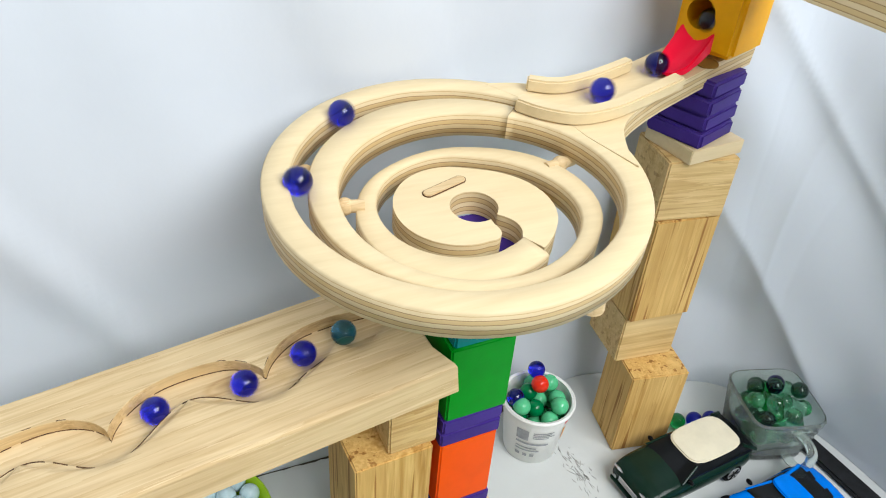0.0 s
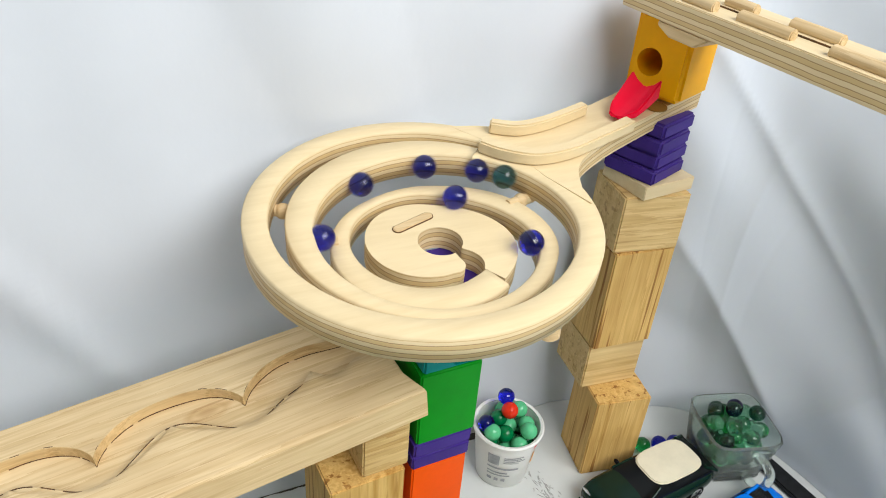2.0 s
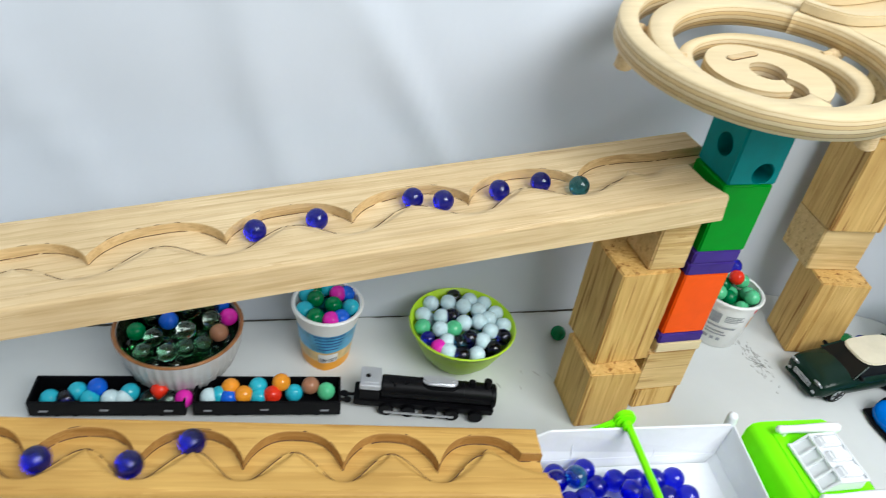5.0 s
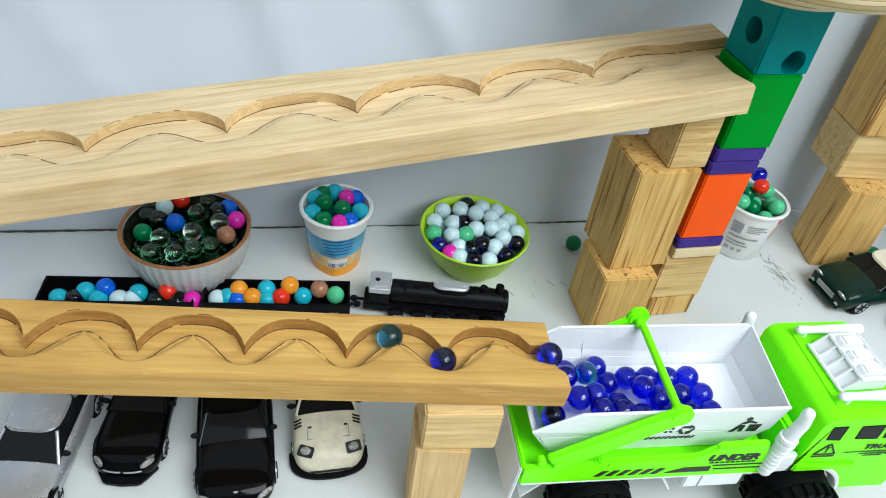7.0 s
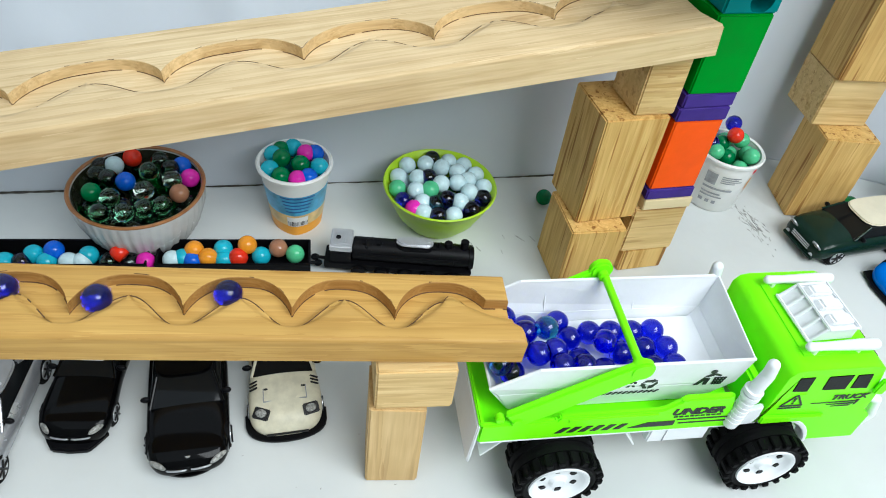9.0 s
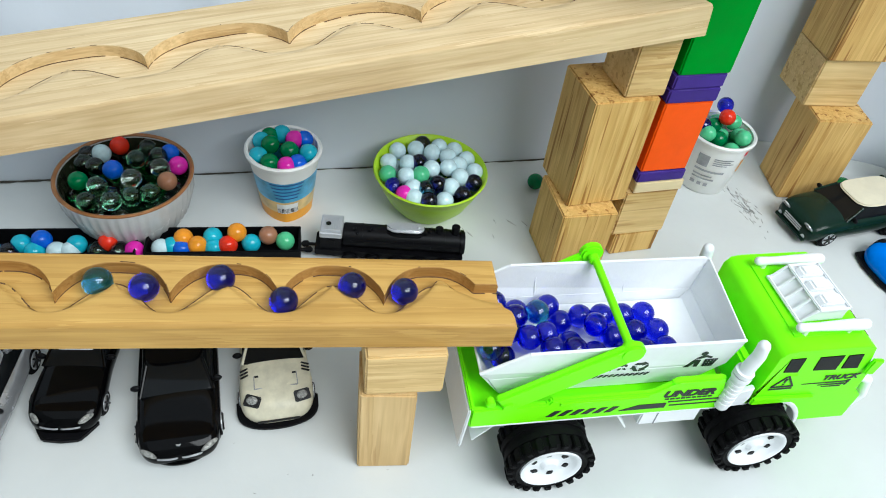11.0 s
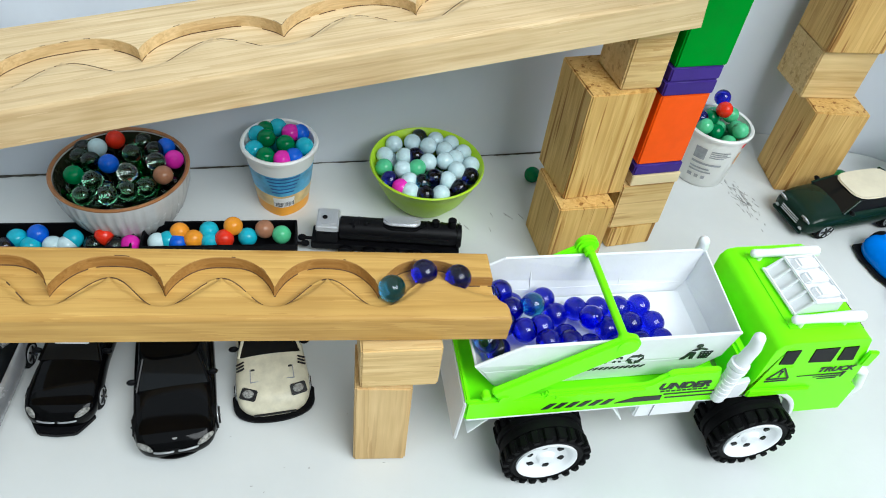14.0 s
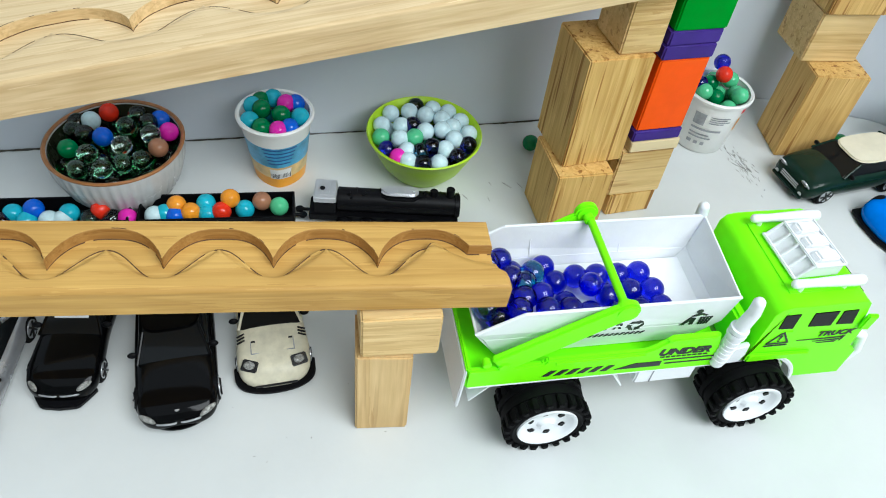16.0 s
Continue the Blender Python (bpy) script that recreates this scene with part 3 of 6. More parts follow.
def stadium(half, r):
    return [(r * math.cos(t) + (half if math.cos(t) > 0.001 else -half), r * math.sin(t)) for t in [(i + 0.5) * math.pi / 10 for i in range(20)]]


INLAY = Matrix.Translation((-0.0010, 0.0170, HUB_Z)) @ Matrix.Rotation(radians(20), 4, "Z")
part("inlay_joint", move(prism(stadium(0.0120, 0.0037), 0.0012, "Z"), INLAY), CUT, spiral, "dark joint round the inlay")
part("inlay", move(prism(stadium(0.0120, 0.0032), 0.0024, "Z", 0.0004), INLAY), PEG, spiral, "pale oval wooden inlay")
for a in (152, 373, 528, 723):
    r = slot_r(a)
    low = strip_z(a) - (0.0152 if a in (152, 528) else 0.0190)
    bm = rod(spiral_point(a, r - 0.011, low), spiral_point(a, r + 0.010, low), 0.0038, seg=16)
    ball(0.0052, spiral_point(a, r, low), 12, 8, bm)
    part("peg", bm, PEG, spiral, smooth=40)
for a in (-64, 170):
    bm = cylinder(0.0072, 0.0052, 0.018, spiral_point(a, 0.0965, -PLATE - 0.0085), seg=20, edge=0.0015)
    part("foot_peg", bm, PEG, spiral, smooth=40)

# inlet arm in the plane of the spiral
far_side = curve_pts([(0.052, 0.090), (0.070, 0.0865), (0.085, 0.0810), (0.100, 0.0765), (0.118, 0.0770), (0.153, 0.0845), (0.200, 0.1010), (0.238, 0.1170)])
near_side = curve_pts([(0.265, 0.083), (0.20, 0.060), (0.150, 0.040), (0.118, 0.020), (0.105, -0.004), (0.1015, -0.022)])
outline = [tuple(p) for p in far_side + near_side] + [(0.088, 0.015), (0.083, 0.040), (0.068, 0.0665)]
bm = prism(outline, PLATE, "Z")
bmesh.ops.translate(bm, vec=(0, 0, -PLATE / 2 + 0.00018), verts=bm.verts)
bmesh.ops.bisect_plane(bm, geom=bm.verts[:] + bm.edges[:] + bm.faces[:], plane_co=(0.085, 0, 0), plane_no=(1, 0, 0))
uv = bm.loops.layers.uv.verify()
for f in bm.faces:
    for lo in f.loops:
        lo[uv].uv = (lo.vert.co.x, 0.99 if abs(f.normal.z) > 0.5 else (lo.vert.co.z + PLATE) / PLATE * 0.95)
for v in bm.verts:
    v.co.z += 0.055 * max(0.0, v.co.x - 0.085)
arm = part("inlet_arm", bm, PLY, spiral)


def guide(pts, width, height):
    c = curve_pts(pts, 8)
    left, right = [], []
    for i, p in enumerate(c):
        d = (c[min(i + 1, len(c) - 1)] - c[max(i - 1, 0)]).normalized()
        n = Vector((-d.y, d.x)) * width / 2
        left.append(tuple(p + n))
        right.append(tuple(p - n))
    bm = prism(left + right[::-1], height, "Z", 0.0012)
    for v in bm.verts:
        v.co.z += height / 2 + 0.0004 + 0.055 * max(0.0, v.co.x - 0.085)
    return bm


part("guide_rail", guide([(0.076, 0.0765), (0.094, 0.0672), (0.114, 0.0678), (0.134, 0.0725), (0.153, 0.0780)], 0.0080, 0.0090), PLY, spiral, "curved guide strip", smooth=35)
part("guide_rail", guide([(0.060, 0.055), (0.072, 0.0410), (0.0905, 0.0305), (0.113, 0.0300), (0.135, 0.0358), (0.173, 0.0475)], 0.0100, 0.0090), PLY, spiral, "curved guide strip", smooth=35)

part("joint_slit", box((0.018, 0.0008, 0.0022), (0, 0, 0)), CUT, spiral, "dark glue joint in the ring", at=pose(0.0420, 0.0706, -0.0030, 0, 0, -31))
# flat disc in the colour of a bore's inner shade; no hole is cut
part("arm_bore", cylinder(0.0085, 0.0085, 0.0008, (0.2110, 0.0690, 0.0076), "Z", 28), HOLE_DARK, spiral, "flat dark disc coloured as the shade inside a bore in the inlet arm")

# ---- chute tower top ----
CREAM = mottled("cream_paint", (0.74, 0.68, 0.52), 0.3, 0.05, 60)
for i, (dx, dy, rz) in enumerate(((0.0, 0.0, -3), (0.001, 0.001, -3), (0.0, -0.001, -2), (0.001, 0.0, -3))):
    z0 = 0.3185 + i * 0.0127
    stack_block("thin_block", 0.475 + dx, 0.268 + dy + i * 0.0008, z0, z0 + 0.0125, 0.047, rz + 26, PURPLE, "thin violet wooden block under the chute", 0.002)
solo("plywood_slip", box((0.054, 0.050, 0.0115), (0, 0, 0), 0.0006), PLY, "pale plywood slip on the chute tower", "plywood slip", "", pose(0.493, 0.296, 0.3128, 0, 0, 8))
ARM_T = pose(0.4765, 0.2735, 0.3835, 0, -2, 17)
yb = bored_block("yellow_block", (0.047, 0.047, 0.061), 0.0035, YELLOW, [((-0.03, 0.006, -0.005), (0.012, 0.006, -0.005), 0.0105)],
                 "yellow painted wooden block with a round bore", "building block", pose(0.493, 0.302, 0.4146, 0, 0, 24), "")
# red outlet chute
chute = []
for x, w, h, zz in ((0.0, 0.0125, 0.016, 0.010), (0.012, 0.0125, 0.011, 0.006), (0.026, 0.0115, 0.006, 0.002), (0.036, 0.006, 0.004, 0.0005)):
    chute.append([(x, -w, zz + h), (x, -w * 0.55, zz + h * 0.62), (x, 0, zz + h * 0.38), (x, w * 0.55, zz + h * 0.62), (x, w, zz + h),
                  (x, w, zz), (x, 0, zz - 0.0005), (x, -w, zz)])
bm = bmesh.new()
vs = [[bm.verts.new(p) for p in ring] for ring in chute]
for a, b in zip(vs, vs[1:]):
    for i in range(8):
        bm.faces.new((a[i], a[(i + 1) % 8], b[(i + 1) % 8], b[i]))
bm.faces.new(vs[0][::-1])
bm.faces.new(vs[-1])
bmesh.ops.recalc_face_normals(bm, faces=bm.faces)
bevel(bm, 0.0012, 2, 20)
solo("chute_lip", bm, RED, "glossy red plastic marble outlet lip", "marble chute", "", pose(0.4630, 0.2880, 0.3795, 0, 3, 204), smooth=50)

# ---- upper rail with dowels ----
RAIL = Matrix.Translation((0.447, 0.300, 0.4475)) @ Matrix.Rotation(radians(-79), 4, "Z") @ Matrix.Rotation(radians(2.0), 4, "Y")
rail = thing("dowel_rail", "plywood rail with rounded wooden dowels along its top", "marble track", "", RAIL)
bm = box((0.40, 0.052, 0.016), (0.185, 0.028, 0.008), 0.0008)
uv = bm.loops.layers.uv.verify()
for f in bm.faces:
    for lo in f.loops:
        lo[uv].uv = (lo.vert.co.x, 0.99 if abs(f.normal.z) > 0.5 else lo.vert.co.z / 0.016 * 0.95)
part("board", bm, PLY, rail)
part("end_block", prism([(0.0, -0.004), (0.012, -0.009), (0.034, -0.009), (0.046, 0.0), (0.0, 0.0)], 0.05, "Y", 0.001), PEG, rail)
rail.children[-1].location = (0.02, 0.028, 0)
for i, (x, y, n) in enumerate(((0.045, 0.010, 0.026), (0.06, 0.034, 0.024), (0.095, 0.012, 0.040), (0.115, 0.036, 0.036), (0.16, 0.012, 0.04), (0.18, 0.036, 0.036), (0.225, 0.012, 0.04), (0.245, 0.036, 0.036), (0.295, 0.012, 0.04), (0.315, 0.036, 0.036))):
    bm = cylinder(0.0042, 0.0042, n, (x, y, 0.0185), "X", 16, 0.0008)
    part("dowel", bm, PEG, rail, smooth=40)
part("channel_strip", box((0.36, 0.0012, 0.0012), (0.2, 0.024, 0.0164)), CUT, rail, "dark routed line")

# ---- marbles ----
MR = 0.0081
marble_mesh = {}


def marble(mat, at, label="", group=""):
    me = marble_mesh.get(mat.name)
    if me is None:
        bm = ball(MR, (0, 0, 0), 28, 16)
        for f in bm.faces:
            f.smooth = True
        me = bpy.data.meshes.new("marble")
        bm.to_mesh(me)
        bm.free()
        me.materials.append(mat)
        marble_mesh[mat.name] = me
    ob = new("marble", me)
    ob.location = at
    return tagged(ob, label or mat["said"], "marble", group)


def said(m, text):
    m["said"] = text
    return m


def painted(name, base, text, rough=0.12):
    return said(mottled(name, base, rough, 0.12, 120, 0.0002), "glossy " + text)


said(BLUE_GLASS, "translucent cobalt blue glass marble")
said(TEAL_GLASS, "translucent teal glass marble")
said(GREEN_GLASS, "pale green clear glass marble")
said(DEEP_GLASS, "very dark blue glass marble")
said(EMERALD, "emerald green glass marble")
M_SKY = painted("turquoise_marble", (0.03, 0.42, 0.55), "turquoise opaque marble")
M_GREEN = painted("green_marble", (0.0, 0.17, 0.05), "dark green opaque marble")
M_MINT = painted("mint_marble", (0.10, 0.50, 0.24), "mint green opaque marble")
M_BLUE = painted("blue_marble", (0.01, 0.11, 0.62), "royal blue opaque marble")
M_PINK = painted("magenta_marble", (0.68, 0.02, 0.40), "magenta opaque marble")
M_ORANGE = painted("orange_marble", (0.80, 0.30, 0.02), "orange opaque marble")
M_RED = painted("red_marble", (0.70, 0.03, 0.01), "red opaque marble")
M_BROWN = painted("bronze_marble", (0.34, 0.16, 0.09), "bronze brown opaque marble")
M_PALE = painted("pale_blue_marble", (0.55, 0.72, 0.76), "pale icy blue opaque marble")


def pile(seed, n, radius_at, z0, base, mats, group, keep=MR, below=1.0):
    """Drops n marbles one by one into a round vessel; radius_at(z) is its inner radius."""
    rnd = random.Random(seed)
    done = []
    for k in range(n):
        best = None
        for _ in range(140):
            a, r = rnd.random() * 2 * math.pi, math.sqrt(rnd.random()) * max(0.0, radius_at(1) - keep)
            x, y = r * math.cos(a), r * math.sin(a)
            z = z0 + MR
            for p in done:
                d2 = (p[0] - x) ** 2 + (p[1] - y) ** 2
                if d2 < 4 * MR * MR:
                    z = max(z, p[2] + math.sqrt(4 * MR * MR - d2))
            while radius_at(z) - MR < r and z < 0.2:
                z += 0.001
            if best is None or z < best[2]:
                best = (x, y, z)
        done.append(best)
    order = sorted(range(n), key=lambda i: done[i][2])
    for rank, i in enumerate(order):
        p = done[i]
        if p[2] > below:
            continue
        marble(mats[rank % len(mats)] if not callable(mats) else mats(rank, n, rnd), (base[0] + p[0], base[1] + p[1], p[2]), group=group)


def lay(rows, base, z, dome, reach, shift, group):
    """The marbles on top of a heap, as (x, y, material) in mm from the vessel's middle."""
    for x, y, mat in rows:
        p = Vector((x, y + shift)) / 1000
        if p.length > reach:
            p *= reach / p.length
        marble(mat, (base[0] + p.x, base[1] + p.y, z + dome * (1 - (p.length / reach) ** 2)), group=group)


# ---- ceramic bowl of clear marbles ----
CERAMIC = mottled("grey_white_glaze", (0.58, 0.58, 0.57), 0.25, 0.06, 50)
DARK_GLAZE = mottled("dark_olive_glaze", (0.022, 0.026, 0.014), 0.25, 0.3, 60)
RIM_BROWN = mottled("brown_rim_glaze", (0.32, 0.14, 0.05), 0.3, 0.2, 90)
BC = (-0.170, 0.262)
bowl = thing("ceramic_bowl", "fluted grey ceramic bowl with a brown rim, full of glass marbles", "bowl", at=pose(BC[0], BC[1], 0))
prof = [(0.0, 0.0), (0.034, 0.0), (0.037, 0.002), (0.047, 0.018), (0.0535, 0.038), (0.0555, 0.052), (0.0525, 0.052), (0.050, 0.038), (0.043, 0.018), (0.034, 0.005), (0.0, 0.004)]
part("body", lathe(prof, 180, lambda i, r, z, a: r + (0.0007 * math.cos(a * 45) if 2 <= i <= 4 else 0)), CERAMIC, bowl, smooth=50)
part("lining", lathe([(0.0, 0.0046), (0.0335, 0.0056), (0.0424, 0.0182), (0.0494, 0.0380), (0.0518, 0.0512), (0.0512, 0.0512), (0.0488, 0.0380), (0.0418, 0.0186), (0.0330, 0.0062), (0.0, 0.0052)], 96), DARK_GLAZE, bowl, "dark olive glazed inside", smooth=50)
part("rim", lathe([(0.0526, 0.0519), (0.0556, 0.0519), (0.0559, 0.0532), (0.0545, 0.0542), (0.0524, 0.0530)], 96, loop=True), RIM_BROWN, bowl, "brown glazed rim", smooth=50)


def bowl_colour(rank, n, rnd):
    return (BOTTLE_GLASS, EMERALD, BOTTLE_GLASS, DEEP_GREEN)[rank % 4]


CLEAR_M = said(glass("clear_green_tint_glass", (0.80, 0.93, 0.86)), "clear glass marble with a green tint")
said(BOTTLE_GLASS, "dark bottle-green glass marble")
DEEP_GREEN = said(glass("deep_green_glass", (0.02, 0.12, 0.06)), "dark green glass marble")
pile(3, 84, lambda z: 0.034 + 0.0178 * min(1, max(0, z / 0.042)), 0.004, BC, bowl_colour, "marbles in the ceramic bowl", below=0.041)
lay([(-9, 39, M_RED), (-22, 27, M_PALE), (-9, 1, M_BLUE), (40, 32, M_BLUE), (42, 9, M_PINK), (35, -13, M_BROWN), (-35, -9, M_GREEN), (-34, 14, BOTTLE_GLASS), (7, -11, CLEAR_M), (-6, -36, GREEN_GLASS), (-25, -34, BOTTLE_GLASS),
     (15, 33, BOTTLE_GLASS), (28, 4, CLEAR_M), (9, -32, BOTTLE_GLASS), (23, -28, BOTTLE_GLASS), (-19, -18, GREEN_GLASS), (8, 15, BOTTLE_GLASS), (25, 20, DEEP_GREEN), (-24, 7, DEEP_GREEN), (-36, 30, BOTTLE_GLASS)],
    BC, 0.0505, 0.0045, 0.0442, 2, "marbles in the ceramic bowl")

# ---- juice cup ----
CUP_WHITE = mottled("cup_white", (0.80, 0.80, 0.78), 0.3, 0.03)
CUP_ORANGE = mottled("cup_orange_print", (0.85, 0.36, 0.02), 0.3, 0.06)
CUP_BLUE = mottled("cup_blue_print", (0.10, 0.42, 0.68), 0.3, 0.3, 60)
CUP_SAND = mottled("cup_cream_print", (0.72, 0.52, 0.22), 0.3, 0.2, 60)
CC = (-0.0385, 0.272)


def squarish(a, k):
    return 1.0 + k * (abs(math.cos(2 * a)) - 0.5) * -0.10


cup = thing("paper_cup", "white cup with a blue and orange printed sleeve, full of marbles", "cup", at=pose(CC[0], CC[1], 0, 0, 0, 40))
cup_r = lambda z: 0.0215 + 0.0095 * z / 0.066
for nm, z0, z1, mat, lb in (("base_band", 0.0, 0.012, CUP_ORANGE, "orange printed band"), ("sand_band", 0.012, 0.026, CUP_SAND, "cream printed band"), ("sleeve", 0.026, 0.050, CUP_BLUE, "blue printed sleeve"), ("upper_wall", 0.050, 0.0655, CUP_WHITE, "")):
    steps = [z0 + (z1 - z0) * i / 3 for i in range(4)]
    outer = [(cup_r(z), z) for z in steps]
    inner = [(cup_r(z) - 0.0012, z) for z in reversed(steps)]
    if z0 == 0:
        prof = [(0.0, 0.0)] + outer + inner[:-1] + [(cup_r(0) - 0.0012, 0.0012), (0.0, 0.0012)]
        bm = lathe(prof, 64, lambda i, r, z, a: r * squarish(a, 1 - z / 0.066))
    else:
        bm = bmesh.new()
        rings = [[bm.verts.new((r * squarish(a, 1 - z / 0.066) * math.cos(a), r * squarish(a, 1 - z / 0.066) * math.sin(a), z)) for a in [2 * math.pi * s / 64 for s in range(64)]] for r, z in outer + inner]
        for lo, hi in zip(rings, rings[1:] + rings[:1]):
            for s in range(64):
                bm.faces.new((lo[s], lo[(s + 1) % 64], hi[(s + 1) % 64], hi[s]))
        bmesh.ops.recalc_face_normals(bm, faces=bm.faces)
    part(nm, bm, mat, cup, lb, smooth=50)
part("rim", lathe([(0.0305, 0.0640), (0.0330, 0.0645), (0.0335, 0.0675), (0.0320, 0.0690), (0.0298, 0.0680), (0.0296, 0.0645)], 72, loop=True), CUP_WHITE, cup, "rolled white rim", smooth=50)


def wrap_panel(a0, a1, z0, z1, rf, lift=0.0004, n=10):
    bm = bmesh.new()
    lo, hi = [], []
    for i in range(n + 1):
        a = radians(a0 + (a1 - a0) * i / n)
        for z, line in ((z0, lo), (z1, hi)):
            r = rf(a, z) + lift
            line.append(bm.verts.new((r * math.cos(a), r * math.sin(a), z)))
    for i in range(n):
        bm.faces.new((lo[i], lo[i + 1], hi[i + 1], hi[i]))
    return bm


cup_face = lambda a, z: cup_r(z) * squarish(a, 1 - z / 0.066)
part("code_panel", wrap_panel(-150, -106, 0.012, 0.024, cup_face), CUP_WHITE, cup, "white barcode panel")
rnd = random.Random(4)
bm = bmesh.new()
for i in range(16):
    a = -148 + i * 2.6
    merge(bm, wrap_panel(a, a + rnd.choice((0.8, 1.3, 1.7)), 0.0130, 0.0185, cup_face, 0.0006, 1))
part("barcode", bm, DARK_PRINT, cup)
for i in range(5):
    part("print_line", wrap_panel(-158 + 2 * i, -96 - 3 * i, 0.0475 - i * 0.0042, 0.0490 - i * 0.0042, cup_face, 0.0005, 12), mottled("print_navy", (0.03, 0.10, 0.30), 0.4) if i == 0 else bpy.data.materials["print_navy"], cup)
pile(11, 33, lambda z: cup_r(min(z, 0.066)) - 0.0014, 0.0015, CC, [M_SKY, M_GREEN, M_BLUE, M_BROWN], "marbles in the printed cup", below=0.053)
lay([(-22, 10, M_SKY), (-1, 20, M_SKY), (10, 6, M_PINK), (24, 12, M_BLUE), (-11, -1, M_GREEN), (5, -11, M_GREEN), (21, -12, M_SKY), (-22, -14, M_SKY), (-12, -24, M_GREEN), (2, -29, M_PINK), (14, -31, M_BLUE), (-14, 18, M_GREEN)],
    CC, 0.0655, 0.003, 0.0228, 6, "marbles in the printed cup")

# ---- lime bowl ----
LIME_BOWL = mottled("lime_bowl_plastic", (0.42, 0.66, 0.02), 0.35, 0.06)
LC = (0.0925, 0.2635)
lb = thing("plastic_bowl", "lime green plastic bowl heaped with pale blue marbles", "bowl", at=pose(LC[0], LC[1], 0))
part("body", lathe([(0.0, 0.0), (0.026, 0.0), (0.028, 0.002), (0.039, 0.016), (0.0475, 0.034), (0.0515, 0.0445), (0.0528, 0.0455), (0.0518, 0.0468), (0.0500, 0.0455), (0.0455, 0.034), (0.037, 0.017), (0.026, 0.004), (0.0, 0.003)], 96), LIME_BOWL, lb, smooth=50)


pile(7, 55, lambda z: 0.026 + 0.0235 * min(1, max(0, z / 0.042)), 0.003, LC, [M_PALE, TEAL_GLASS, DEEP_GLASS], "marbles in the lime bowl", below=0.033)
lay([(-27, 27, M_PALE), (-9, 25, M_PALE), (-1, 39, DEEP_GLASS), (5, 17, M_PALE), (14, 29, M_PALE), (28, 24, M_PALE), (19, 10, M_PALE), (37, 9, M_PALE), (-37, 9, M_PALE), (-20, 2, M_PALE), (-10, 1, DEEP_GLASS), (0, -9, M_PALE), (16, -7, M_PALE),
     (27, -2, M_PALE), (41, -9, M_PALE), (-40, -8, M_MINT), (-24, -15, M_PALE), (-11, -16, M_MINT), (25, -19, M_PALE), (38, -25, DEEP_GLASS), (-39, -26, BLUE_GLASS), (-33, -41, M_PINK), (-20, -31, M_PALE), (-9, -34, TEAL_GLASS), (2, -29, DEEP_GLASS),
     (14, -32, M_PALE), (25, -42, DEEP_GLASS), (-24, -47, M_PALE), (-9, -50, DEEP_GLASS), (6, -49, M_PALE)],
    LC, 0.0425, 0.0055, 0.0415, 6, "marbles in the lime bowl")

# ---- yogurt pot of green marbles ----
YC = (0.3935, 0.2865)
pot = thing("yogurt_pot", "white plastic pot with grey printed label, full of green marbles", "pot", at=pose(YC[0], YC[1], 0))
pot_r = lambda z: 0.0255 + 0.0068 * z / 0.064
part("body", lathe([(0.0, 0.0), (0.024, 0.0), (0.0255, 0.0015), (pot_r(0.062), 0.062), (pot_r(0.062) - 0.0012, 0.062), (0.0243, 0.0018), (0.0, 0.0014)], 72), CUP_WHITE, pot, smooth=50)
part("rim", lathe([(0.0312, 0.0610), (0.0340, 0.0612), (0.0346, 0.0640), (0.0332, 0.0655), (0.0308, 0.0645)], 72, loop=True), CUP_WHITE, pot, "rolled white rim", smooth=50)
GREY_PRINT = mottled("grey_print", (0.30, 0.31, 0.33), 0.5, 0.3, 90)
pf = lambda a, z: pot_r(z)
for a0, a1, z0, z1 in ((-150, -128, 0.036, 0.050), (-120, -84, 0.048, 0.0492), (-120, -88, 0.0455, 0.0467), (-120, -80, 0.043, 0.0442), (-120, -92, 0.0405, 0.0417), (-150, -90, 0.030, 0.0325), (-150, -110, 0.024, 0.0258), (-150, -104, 0.020, 0.0218), (-150, -140, 0.012, 0.016), (-134, -126, 0.012, 0.016), (-120, -112, 0.012, 0.016)):
    part("print_bar", wrap_panel(a0, a1, z0, z1, pf), GREY_PRINT, pot)
part("print_mark", wrap_panel(-62, -50, 0.052, 0.057, pf), RED, pot, "red printed shape")
part("print_mark", wrap_panel(-60, -52, 0.030, 0.046, pf), CUP_ORANGE, pot, "orange printed stroke")
pile(5, 30, lambda z: pot_r(min(z, 0.062)) - 0.0014, 0.0016, YC, [M_MINT, M_MINT, M_GREEN, M_MINT, M_MINT, M_GREEN, M_MINT], "marbles in the white pot")
marble(BLUE_GLASS, (YC[0] + 0.003, YC[1] + 0.016, 0.083), group="marbles in the white pot")
marble(M_RED, (YC[0] + 0.001, YC[1] + 0.003, 0.0775), group="marbles in the white pot")
marble(BLUE_GLASS, (YC[0] - 0.023, YC[1] + 0.002, 0.069), group="marbles in the white pot")

# loose marbles on the board
for m, p in ((BLUE_GLASS, (0.563, 0.256)), (BLUE_GLASS, (0.580, 0.252)), (EMERALD, (0.545, 0.260)), (BLUE_GLASS, (0.553, 0.242)), (M_GREEN, (0.2065, 0.284))):
    marble(m, (p[0], p[1], MR), group="loose marbles on the board")

# ---- square glass mug ----
JG = glass("moulded_glass", (0.90, 0.98, 0.94), 0.015, 0.90, 1.20)
jar = thing("glass_mug", "square ribbed clear glass mug full of green marbles", "glass mug", at=pose(0.618, 0.222, 0, 0, 0, -14))


